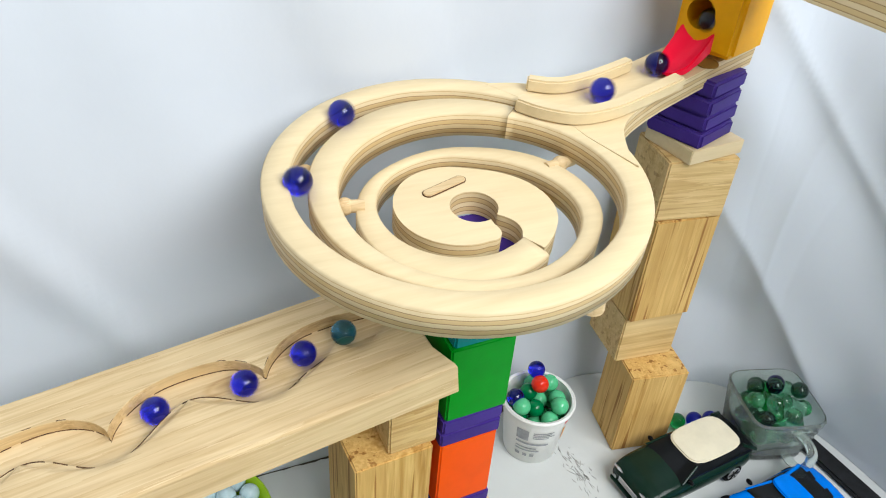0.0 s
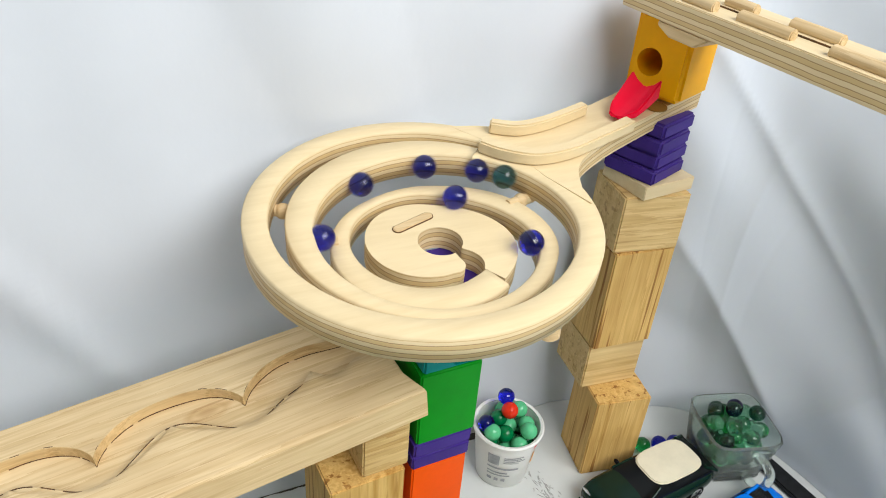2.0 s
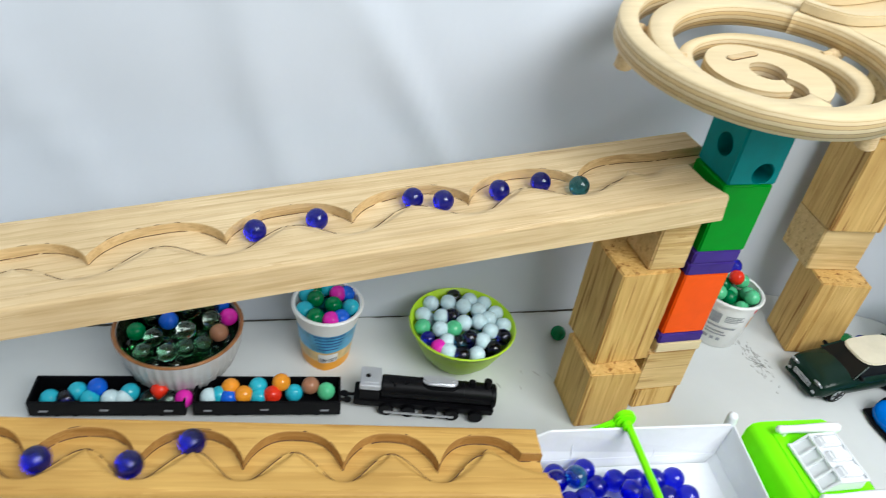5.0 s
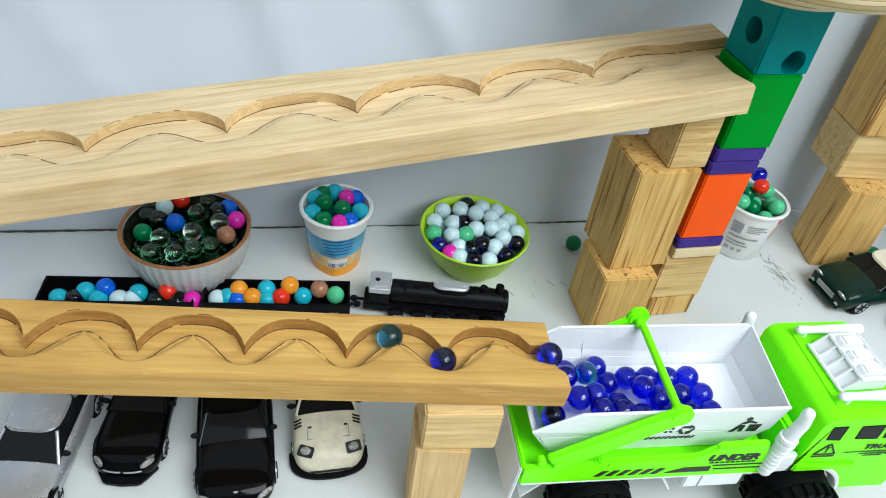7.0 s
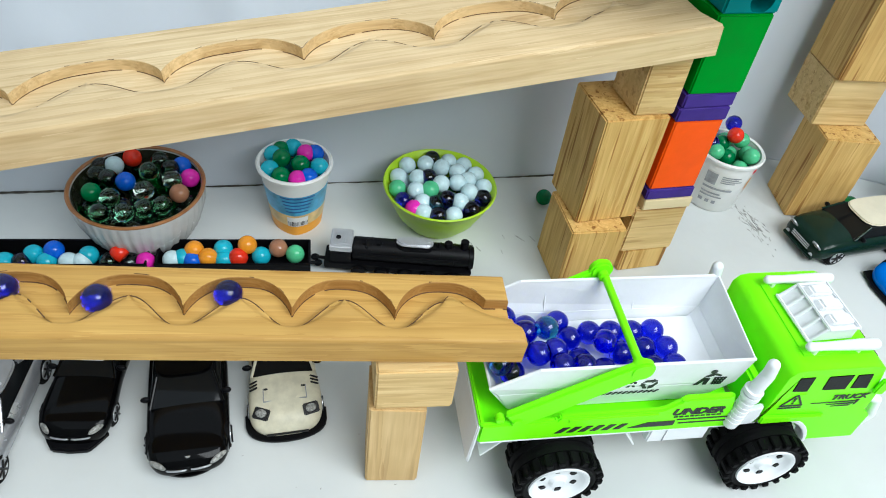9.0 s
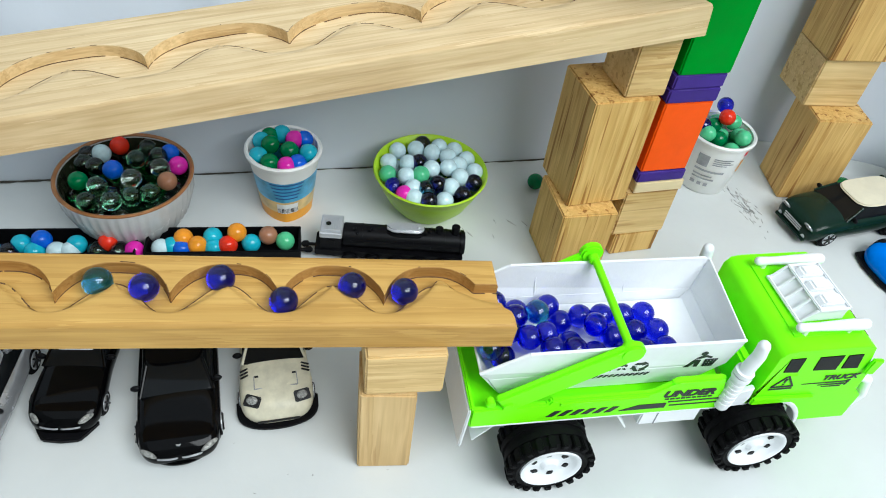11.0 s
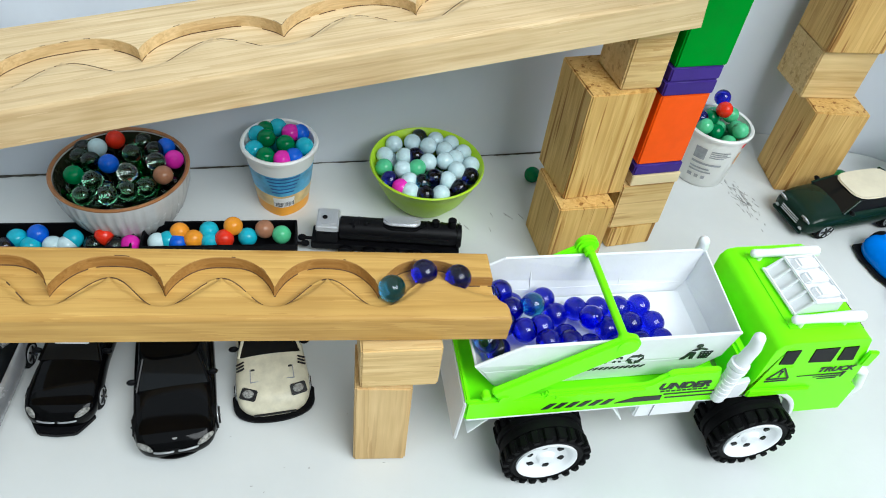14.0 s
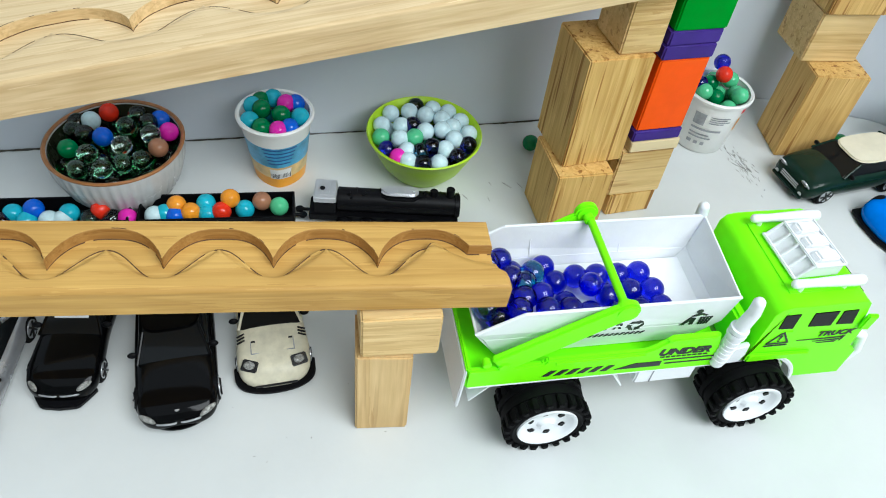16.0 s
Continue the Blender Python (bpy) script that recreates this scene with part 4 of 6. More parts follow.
def square_ring(r, z, n=40, k=0.30):
    out = []
    for s in range(n):
        a = 2 * math.pi * s / n
        c, d = math.cos(a), math.sin(a)
        e = (abs(c) ** 6 + abs(d) ** 6) ** (-1 / 6)
        out.append((r * e * c, r * e * d, z))
    return out


bm = bmesh.new()
levels = [(0.004, 0.0), (0.027, 0.0)]
for i in range(14):
    z = 0.003 + i * 0.0036
    levels.append((0.028 + 0.0075 * z / 0.056 + (0.0017 if i % 2 else 0), z))
levels += [(0.0365, 0.056), (0.0372, 0.058), (0.0362, 0.060), (0.0348, 0.058), (0.0330, 0.040), (0.0285, 0.010), (0.026, 0.006), (0.004, 0.006)]
rings = [[bm.verts.new(p) for p in square_ring(r, z)] for r, z in levels]
for lo, hi in zip(rings, rings[1:]):
    for s in range(40):
        bm.faces.new((lo[s], lo[(s + 1) % 40], hi[(s + 1) % 40], hi[s]))
bm.faces.new(rings[0][::-1])
bm.faces.new(rings[-1])
bmesh.ops.recalc_face_normals(bm, faces=bm.faces)
part("vessel", bm, JG, jar, smooth=60)
hp = [(0.033, 0.046), (0.046, 0.046), (0.054, 0.040), (0.055, 0.028), (0.050, 0.016), (0.040, 0.012), (0.031, 0.014)]
bm = bmesh.new()
way = curve_pts(hp, 6)
prev = None
for k, p in enumerate(way):
    d = (way[min(k + 1, len(way) - 1)] - way[max(k - 1, 0)]).normalized()
    out = Vector((d.y, -d.x))
    ring = []
    for q in range(14):
        a = 2 * math.pi * q / 14
        r = p + out * 0.0034 * math.cos(a)
        ring.append(bm.verts.new((r.x * 0.25 + 0.0048 * math.sin(a), -r.x, r.y)))
    if prev:
        for q in range(14):
            bm.faces.new((prev[q], prev[(q + 1) % 14], ring[(q + 1) % 14], ring[q]))
    else:
        bm.faces.new(ring)
    prev = ring
bm.faces.new(prev[::-1])
bmesh.ops.recalc_face_normals(bm, faces=bm.faces)
part("handle", bm, JG, jar, "clear glass loop handle", smooth=50)
pile(9, 34, lambda z: 0.0275 + 0.0055 * min(1, z / 0.05), 0.0065, (0.618, 0.222), [GREEN_GLASS, EMERALD, GREEN_GLASS, DEEP_GREEN, GREEN_GLASS], "marbles in the glass mug")
marble(DEEP_GLASS, (0.628, 0.236, 0.061), group="marbles in the glass mug")
marble(GREEN_GLASS, (0.608, 0.240, 0.057), group="marbles in the glass mug")
# dark edge of a mat under the cloth
MAT = mottled("black_felt", (0.01, 0.011, 0.013), 0.95, 0.3, 150, 0.002)
solo("felt_strip", box((0.022, 0.17, 0.006), (0, 0, 0), 0.002), MAT, "black felt strip along the foot of the cloth", "felt strip", "", pose(0.668, 0.125, 0.0035, 0, 0, 7))

# ---- toy train ----
CHROME = mottled("silver_paint", (0.62, 0.63, 0.65), 0.3, 0.06, 60, metal=0.7)
TR = lambda x, off=0.0: pose(x, 0.2060 - (x + 0.287) * 0.058 + off, 0, 0, 0, -3.3)


def wheel_pair(parent, xs, ys, r, w, mat=BLACK_PLASTIC):
    for x in xs:
        for y in ys:
            part("wheel", cylinder(r, r, w, (x, y, r), "Y", 20, 0.0006), mat, parent, smooth=40)


def wagon(x, marbles):
    w = thing("toy_wagon", "black plastic toy train wagon filled with coloured marbles", "toy wagon", "wagons of the toy train", TR(x))
    L, W, H = 0.126, 0.031, 0.0205
    for nm, size, c in (("floor_panel", (L, W, 0.002), (L / 2, W / 2, 0.005)), ("side_panel", (L, 0.0018, H - 0.005), (L / 2, 0.0009, H / 2 + 0.0025)), ("side_panel", (L, 0.0018, H - 0.005), (L / 2, W - 0.0009, H / 2 + 0.0025)),
                        ("end_panel", (0.0018, W - 0.0036, H - 0.005), (0.0009, W / 2, H / 2 + 0.0025)), ("end_panel", (0.0018, W - 0.0036, H - 0.005), (L - 0.0009, W / 2, H / 2 + 0.0025))):
        part(nm, box(size, c, 0.0004), BLACK_PLASTIC, w)
    wheel_pair(w, (0.02, 0.035, 0.09, 0.105), (0.004, 0.027), 0.0040, 0.003)
    bm = rod((L, W / 2, 0.007), (L + 0.006, W / 2, 0.007), 0.0015)
    part("coupler", cylinder(0.0035, 0.0035, 0.002, (L + 0.0065, W / 2, 0.007), "Z", 16, 0.0004, bm), BLACK_PLASTIC, w, smooth=40)
    for mx, mz in ((0.012, 0.010), (0.06, 0.011), (0.112, 0.010)):
        part("print_mark", box((0.007, 0.0003, 0.002), (mx, -0.0002, mz)), GREY_PRINT, w)
    side = w.matrix_basis.inverted()
    for x, y, lift, mat in marbles:
        p = side @ Vector((x / 1000, y / 1000, 0))
        p.y = min(W - 0.0100, max(0.0100, p.y))
        p.z = 0.0060 + MR + max(0.0, lift / 1000)
        marble(mat, w.matrix_basis @ p, group="marbles in the toy wagons")


# marbles as (x, y, lift) in mm
wagon(-0.287, [(-271.5, 215.5, 0.0, M_SKY), (-250.8, 220.8, 2.0, M_SKY), (-234.8, 221.6, 5.0, M_BLUE), (-240.0, 209.9, 0.0, M_SKY), (-223.2, 210.8, 0.0, M_PALE), (-208.2, 217.0, 2.0, M_SKY), (-183.3, 215.5, 5.0, M_RED), (-192.0, 204.5, 0.0, BOTTLE_GLASS), (-175.5, 204.1, 0.0, CLEAR_M), (-163.6, 204.6, 0.0, M_PINK), (-212.9, 206.9, -2.0, M_PALE), (-259.0, 210.9, -2.0, DEEP_GLASS)])
wagon(-0.155, [(-142.5, 209.8, 0.0, M_PALE), (-124.5, 215.5, 5.0, M_ORANGE), (-113.2, 208.0, 3.0, M_ORANGE), (-100.9, 218.5, 4.0, M_SKY), (-88.4, 206.6, 3.0, M_RED), (-80.6, 218.8, 9.0, M_ORANGE), (-69.8, 210.2, 0.0, M_SKY), (-55.3, 213.7, 5.0, M_BROWN), (-41.3, 208.8, 2.0, M_MINT), (-134.2, 211.4, -3.0, M_SKY), (-125.8, 207.6, -3.0, M_BLUE), (-100.2, 207.4, -3.0, M_SKY)])

loco = thing("toy_locomotive", "black plastic toy steam locomotive with a silver cab", "toy locomotive", at=TR(-0.018, 0.0050) @ Matrix.Rotation(radians(-6.5), 4, "Z"))
part("chassis", box((0.128, 0.022, 0.008), (0.064, 0.016, 0.010), 0.0008), BLACK_PLASTIC, loco)
part("running_board", box((0.124, 0.026, 0.002), (0.066, 0.016, 0.0140), 0.0004), BLACK_PLASTIC, loco)
bm = cylinder(0.0105, 0.0105, 0.100, (0.074, 0.016, 0.0225), "X", 28, 0.0008)
for x in (0.04, 0.06, 0.085, 0.1, 0.112):
    cylinder(0.0109, 0.0109, 0.0014, (x, 0.016, 0.0225), "X", 28, 0, bm)
part("boiler", bm, BLACK_PLASTIC, loco, smooth=40)
for x in (0.034, 0.046, 0.094):
    part("valve", box((0.003, 0.006, 0.0018), (x, 0.0135, 0.0330), 0.0004), BLACK_PLASTIC, loco)
part("hand_rail", rod((0.030, 0.0052, 0.0255), (0.118, 0.0052, 0.0255), 0.0007, seg=8), BLACK_PLASTIC, loco)
cab_body = part("cab", box((0.018, 0.023, 0.0130), (0.014, 0.016, 0.0212), 0.0006), BLACK_PLASTIC, loco)
part("cab_window", box((0.007, 0.0006, 0.0045), (0.014, 0.0043, 0.0235), 0.0002), BLACK_PLASTIC, cab_body)
bm = box((0.019, 0.024, 0.0062), (0.014, 0.016, 0.0306), 0.0009, None, 3)
box((0.0125, 0.017, 0.0014), (0.0150, 0.016, 0.0341), 0.0004, bm)
cab_roof = part("cab_roof", bm, CHROME, loco, "silver painted cab roof", smooth=30)
part("cab_hatch", cylinder(0.0022, 0.0022, 0.0010, (0.0115, 0.015, 0.0350), "Z", 16, 0.0002), BLACK_PLASTIC, cab_roof)
for i in range(3):
    part("roof_rib", box((0.0006, 0.013, 0.0006), (0.0155 + i * 0.0022, 0.016, 0.0350), 0.0002), CHROME, cab_roof)
def capsule(x0, x1, y, r, nose):
    """A long outline, pointed towards x0 and round towards x1."""
    rim = [(x1 - r + r * math.sin(a), y - r * math.cos(a)) for a in [math.pi * k / 10 for k in range(11)]]
    return rim + [(x0 + nose * (1 - math.cos(a)), y + r * math.sin(a)) for a in [math.pi / 2 - math.pi * k / 8 for k in range(9)]]


part("cover_seat", prism(capsule(0.0590, 0.0945, 0.016, 0.0074, 0.0095), 0.0060, "Z", 0.0010), BLACK_PLASTIC, loco, smooth=40, at=pose(0, 0, 0.0306))
dome = part("dome_cover", prism(capsule(0.0605, 0.0930, 0.016, 0.0060, 0.0085), 0.0040, "Z", 0.0016), CHROME, loco, "silver boiler cover with a pointed end", smooth=40, at=pose(0, 0, 0.0346))
for x in (0.0745, 0.0815):
    part("cover_rib", box((0.0006, 0.0095, 0.0005), (x, 0.016, 0.0020), 0.0001), CHROME, dome)
part("cover_bolt", cylinder(0.0015, 0.0015, 0.0008, (0.0880, 0.016, 0.0022), "Z", 14, 0.0002), CHROME, dome)
for x, y, r in ((0.036, 0.0100, 0.0016), (0.049, 0.0135, 0.0011), (0.051, 0.0165, 0.0011)):
    part("boiler_knob", cylinder(r, r * 0.8, 0.0022, (x, y, 0.0322 if y > 0.012 else 0.0305), "Z", 12, 0.0003), BLACK_PLASTIC, loco, smooth=40)
part("whistle", cylinder(0.0011, 0.0011, 0.0060, (0.0975, 0.0145, 0.0345), "Z", 12, 0.0003), BLACK_PLASTIC, loco, smooth=40)
part("smokebox", cylinder(0.0112, 0.0112, 0.0050, (0.1265, 0.016, 0.0215), "X", 28, 0.0012), BLACK_PLASTIC, loco, smooth=40)
for x, r, hgt in ((0.106, 0.0032, 0.006), (0.120, 0.0034, 0.009)):
    part("funnel", cylinder(r, r * 1.1, hgt, (x, 0.016, 0.0325 + hgt / 2 - 0.001), "Z", 18, 0.0005), BLACK_PLASTIC, loco, smooth=40)
wheel_pair(loco, (0.03, 0.05, 0.07, 0.09, 0.112), (0.002, 0.030), 0.0068, 0.003)
part("connecting_rod", box((0.064, 0.0012, 0.0018), (0.06, -0.0006, 0.0065)), CHROME, loco, "silver connecting rod")
bm = rod((0.0, 0.016, 0.008), (-0.008, 0.016, 0.008), 0.0015)
part("coupler", cylinder(0.0036, 0.0036, 0.002, (-0.009, 0.016, 0.008), "Z", 16, 0.0004, bm), BLACK_PLASTIC, loco, smooth=40)

# ---- toy cars ----
def paint(name, base, rough=0.18, metal=0.0):
    return mottled(name, base, rough, 0.08, 70, 0.0001, metal, 0.1, Specular_IOR_Level=0.2)


CAR_BLACK = mottled("black_car_paint", (0.0018, 0.0018, 0.0021), 0.07, 0.1, 70, 0.0001, 0.0, 0.05, Specular_IOR_Level=0.14)
CAR_CREAM = mottled("worn_cream_car_paint", (0.62, 0.58, 0.44), 0.35, 0.12, 90)
CAR_SILVER = paint("silver_car_paint", (0.46, 0.47, 0.49), 0.25, 0.6)
CAR_GREEN = paint("dark_green_car_paint", (0.006, 0.022, 0.014), 0.16)
CAR_BLUE = paint("bright_blue_car_paint", (0.0, 0.17, 0.72), 0.2)
CAR_GLASS = material("dark_toy_glass", (0.008, 0.009, 0.010), 0.05, Specular_IOR_Level=0.16)
LAMP_GLASS = mottled("toy_lamp_lens", (0.24, 0.24, 0.225), 0.08, 0.6, 520)
GRILLE = mottled("toy_grille", (0.006, 0.006, 0.007), 0.4, 0.2)


def loft(stations, close=True):
    bm = bmesh.new()
    rings = [[bm.verts.new(p) for p in ring] for ring in stations]
    n = len(rings[0])
    for a, b in zip(rings, rings[1:]):
        for i in range(n):
            bm.faces.new((a[i], a[(i + 1) % n], b[(i + 1) % n], b[i]))
    bm.faces.new(rings[0][::-1])
    bm.faces.new(rings[-1])
    bmesh.ops.recalc_face_normals(bm, faces=bm.faces)
    return bm


def body_section(x, w, b, h, crown=0.0015):
    half = [(w * 0.80, b), (w * 0.97, b + (h - b) * 0.22), (w, b + (h - b) * 0.55), (w * 0.955, b + (h - b) * 0.86), (w * 0.80, h), (w * 0.42, h + crown * 0.7)]
    return [(x, y, z) for y, z in half] + [(x, 0, h + crown)] + [(x, -y, z) for y, z in reversed(half)] + [(x, 0, b)]


def toy_wheel(parent, x, y, r, w, rim_mat, spokes=6):
    side = 1 if y > 0 else -1
    tyre = part("wheel", cylinder(r, r, w, (0, 0, 0), "Y", 28, r * 0.12), BLACK_RUBBER, parent, "black rubber tyre", smooth=40, at=pose(x, y, r))
    part("rim", cylinder(r * 0.66, r * 0.66, 0.0012, (0, side * w / 2, 0), "Y", 24, 0.0003), rim_mat, tyre, smooth=40)
    for s in range(spokes):
        a = 2 * math.pi * s / spokes
        part("spoke", rod((0, side * (w / 2 + 0.0008), 0), (r * 0.6 * math.cos(a), side * (w / 2 + 0.0008), r * 0.6 * math.sin(a)), r * 0.08, seg=6), GRILLE, tyre)


def toy_car(name, label, at, paint_mat, L, W, stations, glass_st, roof_mat=None, lamps=(), grille=(), group="toy cars on the board", rim=None, extras=None, wheel_r=0.0105, axles=(0.19, 0.80)):
    """A die-cast car: nose at x = 0, tail at x = L; stations are (x, half width, bottom, top)."""
    car = thing(name, label, "toy car", group, at)
    bm = loft([body_section(x * L, w * W / 2, b, h) for x, w, b, h in stations])
    body = part("body", bm, paint_mat, car, smooth=True)
    sub = body.modifiers.new("round", "SUBSURF")
    sub.levels = sub.render_levels = 1
    ring = []
    for x, wb, zb, wt, zt in glass_st:
        wb, wt = wb * W / 2, wt * W / 2
        ring.append([(x * L, wb, zb), (x * L, (wb + wt) / 2 + 0.001, (zb + zt) / 2), (x * L, wt, zt), (x * L, 0, zt + 0.0008), (x * L, -wt, zt), (x * L, -(wb + wt) / 2 - 0.001, (zb + zt) / 2), (x * L, -wb, zb)])
    part("glasshouse", loft(ring), CAR_GLASS, car, "dark toy windows", smooth=25)
    x1, x2 = glass_st[1], glass_st[2]
    cx, rx = (x1[0] + x2[0]) * L / 2, (x2[0] - x1[0]) * L / 2 + 0.003
    ry = (x1[3] + x2[3]) * W / 4 + 0.0012
    pts = []
    for k in range(32):
        a = 2 * math.pi * k / 32
        e = (abs(math.cos(a)) ** 4 + abs(math.sin(a)) ** 4) ** -0.25
        pts.append((cx + rx * e * math.cos(a), ry * e * math.sin(a)))
    bm = prism(pts, 0.0026, "Z", 0.0011)
    slope = math.degrees(math.atan2(x2[4] - x1[4], (x2[0] - x1[0]) * L))
    mid = (x1[0] + x2[0]) * L / 2
    bmesh.ops.translate(bm, vec=(-mid, 0, 0), verts=bm.verts)
    part("roof", bm, roof_mat or paint_mat, car, smooth=40, at=pose(mid, 0, (x1[4] + x2[4]) / 2 + 0.0011, 0, -slope, 0))
    for s in (-1, 1):
        a, b = glass_st[0], glass_st[1]
        part("pillar", rod((a[0] * L, s * a[1] * W / 2, a[2]), (b[0] * L, s * b[3] * W / 2, b[4]), 0.0012, seg=8), paint_mat, car)
        a, b = glass_st[3], glass_st[2]
        part("pillar", rod((a[0] * L, s * a[1] * W / 2, a[2]), (b[0] * L, s * b[3] * W / 2, b[4]), 0.0018, seg=8), paint_mat, car)
        g = glass_st[0]
        bm = ball(0.0032, (0, 0, 0), 12, 8)
        bmesh.ops.scale(bm, vec=(0.6, 1.1, 0.8), verts=bm.verts)
        part("mirror", bm, BLACK_PLASTIC, car, smooth=True, at=pose(g[0] * L + 0.007, s * (W / 2 - 0.0012), g[2] + 0.0025))
        for ax in axles:
            toy_wheel(car, ax * L, s * (W / 2 - 0.0046), wheel_r, 0.0075, rim or CHROME)
    for x, y, z, sx, sy, sz, rx, yaw in lamps:
        for s in (-1, 1):
            bm = ball(1, (0, 0, 0), 16, 10)
            bmesh.ops.scale(bm, vec=(sx, sy, sz), verts=bm.verts)
            part("headlight", bm, LAMP_GLASS, car, "clear headlight", smooth=True, at=pose(x, s * y, z, 0, -rx, s * -yaw))
    for x, y, z, sx, sy, sz, ry in grille:
        part("grille", box((sx, sy, sz), (0, 0, 0), min(sx, sz, sy) * 0.3), GRILLE, car, at=pose(x, y, z, 0, ry, 0))
    if extras:
        extras(car, L, W)
    return car


SEDAN = [(0.0, 0.40, 0.008, 0.0115), (0.012, 0.62, 0.006, 0.0145), (0.03, 0.79, 0.005, 0.0172), (0.065, 0.91, 0.004, 0.0198), (0.12, 0.97, 0.004, 0.0218), (0.30, 1.0, 0.004, 0.0245), (0.45, 1.0, 0.004, 0.026), (0.72, 1.0, 0.004, 0.0265), (0.93, 0.93, 0.005, 0.026), (1.0, 0.78, 0.008, 0.0215)]
SEDAN_GLASS = [(0.33, 0.86, 0.0245, 0.80, 0.0255), (0.47, 0.84, 0.026, 0.66, 0.0365), (0.70, 0.84, 0.026, 0.66, 0.0365), (0.88, 0.84, 0.026, 0.74, 0.027)]
SPORT = [(0.0, 0.36, 0.005, 0.0090), (0.012, 0.58, 0.004, 0.0118), (0.035, 0.80, 0.003, 0.0150), (0.08, 0.95, 0.003, 0.0185), (0.16, 1.0, 0.003, 0.0210), (0.27, 0.98, 0.004, 0.0222), (0.42, 0.90, 0.004, 0.0232), (0.55, 0.92, 0.004, 0.0238), (0.75, 1.0, 0.004, 0.025), (0.94, 0.94, 0.005, 0.0245), (1.0, 0.80, 0.008, 0.021)]
SPORT_GLASS = [(0.36, 0.84, 0.0225, 0.78, 0.0235), (0.52, 0.82, 0.024, 0.60, 0.0325), (0.66, 0.82, 0.025, 0.60, 0.0325), (0.86, 0.80, 0.0255, 0.66, 0.0265)]


def kidney(car, L, W):
    for s in (-1, 1):
        bm = cylinder(0.0058, 0.0058, 0.0012, (0, 0, 0), "X", 20, 0.0003)
        bmesh.ops.scale(bm, vec=(1, 1.15, 0.42), verts=bm.verts)
        g = part("grille", bm, CHROME, car, "chrome-edged kidney grille", smooth=40, at=pose(0.0010, s * 0.0078, 0.0132, 0, -50, s * -6))
        bm = cylinder(0.0051, 0.0051, 0.0016, (-0.0002, 0, 0), "X", 20, 0.0003)
        bmesh.ops.scale(bm, vec=(1, 1.18, 0.39), verts=bm.verts)
        part("mesh", bm, GRILLE, g)
    part("badge", cylinder(0.0018, 0.0018, 0.0008, (0.007, 0, 0.0195), "Z", 16), CHROME, car, smooth=40)
    part("bumper", prism([(0.0250 - 0.0262 * math.cos(radians(a)), W * 0.50 * math.sin(radians(a))) for a in range(-72, 73, 8)], 0.0050, "Z", 0.0018), CAR_BLACK, car, smooth=40, at=pose(0, 0, 0.0066))


def chin(car, L, W):
    """A jutting front spoiler under narrow grilles."""
    outline = [(0.010, -W * 0.45), (0.001, -W * 0.33), (-0.0042, -W * 0.25), (-0.0055, 0), (-0.0042, W * 0.25), (0.001, W * 0.33), (0.010, W * 0.45), (0.018, 0)]
    part("front_spoiler", prism(outline, 0.0045, "Z", 0.0010), BLACK_PLASTIC, car, "matt black front spoiler", at=pose(0, 0, 0.0036))
    for s in (-1, 1):
        bm = cylinder(0.0050, 0.0050, 0.0010, (0, 0, 0), "X", 20, 0.0003)
        bmesh.ops.scale(bm, vec=(1, 1.25, 0.34), verts=bm.verts)
        g = part("grille", bm, CHROME, car, "chrome-edged kidney grille", smooth=40, at=pose(0.0010, s * 0.0070, 0.0112, 0, -52, s * -8))
        bm = cylinder(0.0044, 0.0044, 0.0014, (-0.0002, 0, 0), "X", 20, 0.0003)
        bmesh.ops.scale(bm, vec=(1, 1.28, 0.32), verts=bm.verts)
        part("mesh", bm, GRILLE, g)
    part("badge", cylinder(0.0016, 0.0016, 0.0008, (0.0085, 0, 0.0168), "Z", 16), CHROME, car, smooth=40)
    # white plate on the glass, put there as the lamp's reflection
    part("number_plate", box((0.0075, W * 0.46, 0.0008), (0, 0, 0), 0.0002), WHITE_PLASTIC, car, "white plate on the windscreen in place of the lamp's reflection", at=pose(L * 0.47, 0, 0.0312, 0, -28, 0))


def splitter(car, L, W):
    outline = [(0.021 - 0.0245 * max(0.0, math.cos(radians(a))) ** 0.5, W * 0.545 * math.sin(radians(a))) for a in range(-90, 91, 10)]
    part("splitter", prism(outline, 0.003, "Z", 0.0006), BLACK_PLASTIC, car, "black front lip", at=pose(0, 0, 0.003))
    for s in (-1, 1):
        part("bonnet_vent", box((0.010, 0.0075, 0.0008), (0, 0, 0), 0.0002), CAR_CREAM, car, at=pose(0.024, s * 0.011, 0.0220, 0, -4, 0))
        part("vent_edge", box((0.0112, 0.0088, 0.0006), (0, 0, 0), 0.0002), GREY_PRINT, car, at=pose(0.024, s * 0.011, 0.0219, 0, -4, 0))
        part("vent_mouth", box((0.0016, 0.0070, 0.0006), (0, 0, 0)), GRILLE, car, at=pose(0.0285, s * 0.011, 0.0225, 0, -4, 0))
        for i in range(3):
            part("bonnet_slot", box((0.0012, 0.006, 0.0006), (0, 0, 0)), GRILLE, car, at=pose(0.030 + i * 0.0028, s * 0.0215, 0.0222, 0, -4, s * 25))
        part("lamp_surround", prism([(-0.0044, -0.0054), (0.0036, -0.0062), (0.0048, 0.0048), (-0.0034, 0.0060)], 0.0020, "Z", 0.0007), GRILLE, car, at=pose(0.0105, s * 0.0172, 0.0196, 0, -26, s * -18))
    part("bumper_slot", box((0.0010, W * 0.55, 0.0014), (-0.0003, 0, 0.0085)), GRILLE, car)


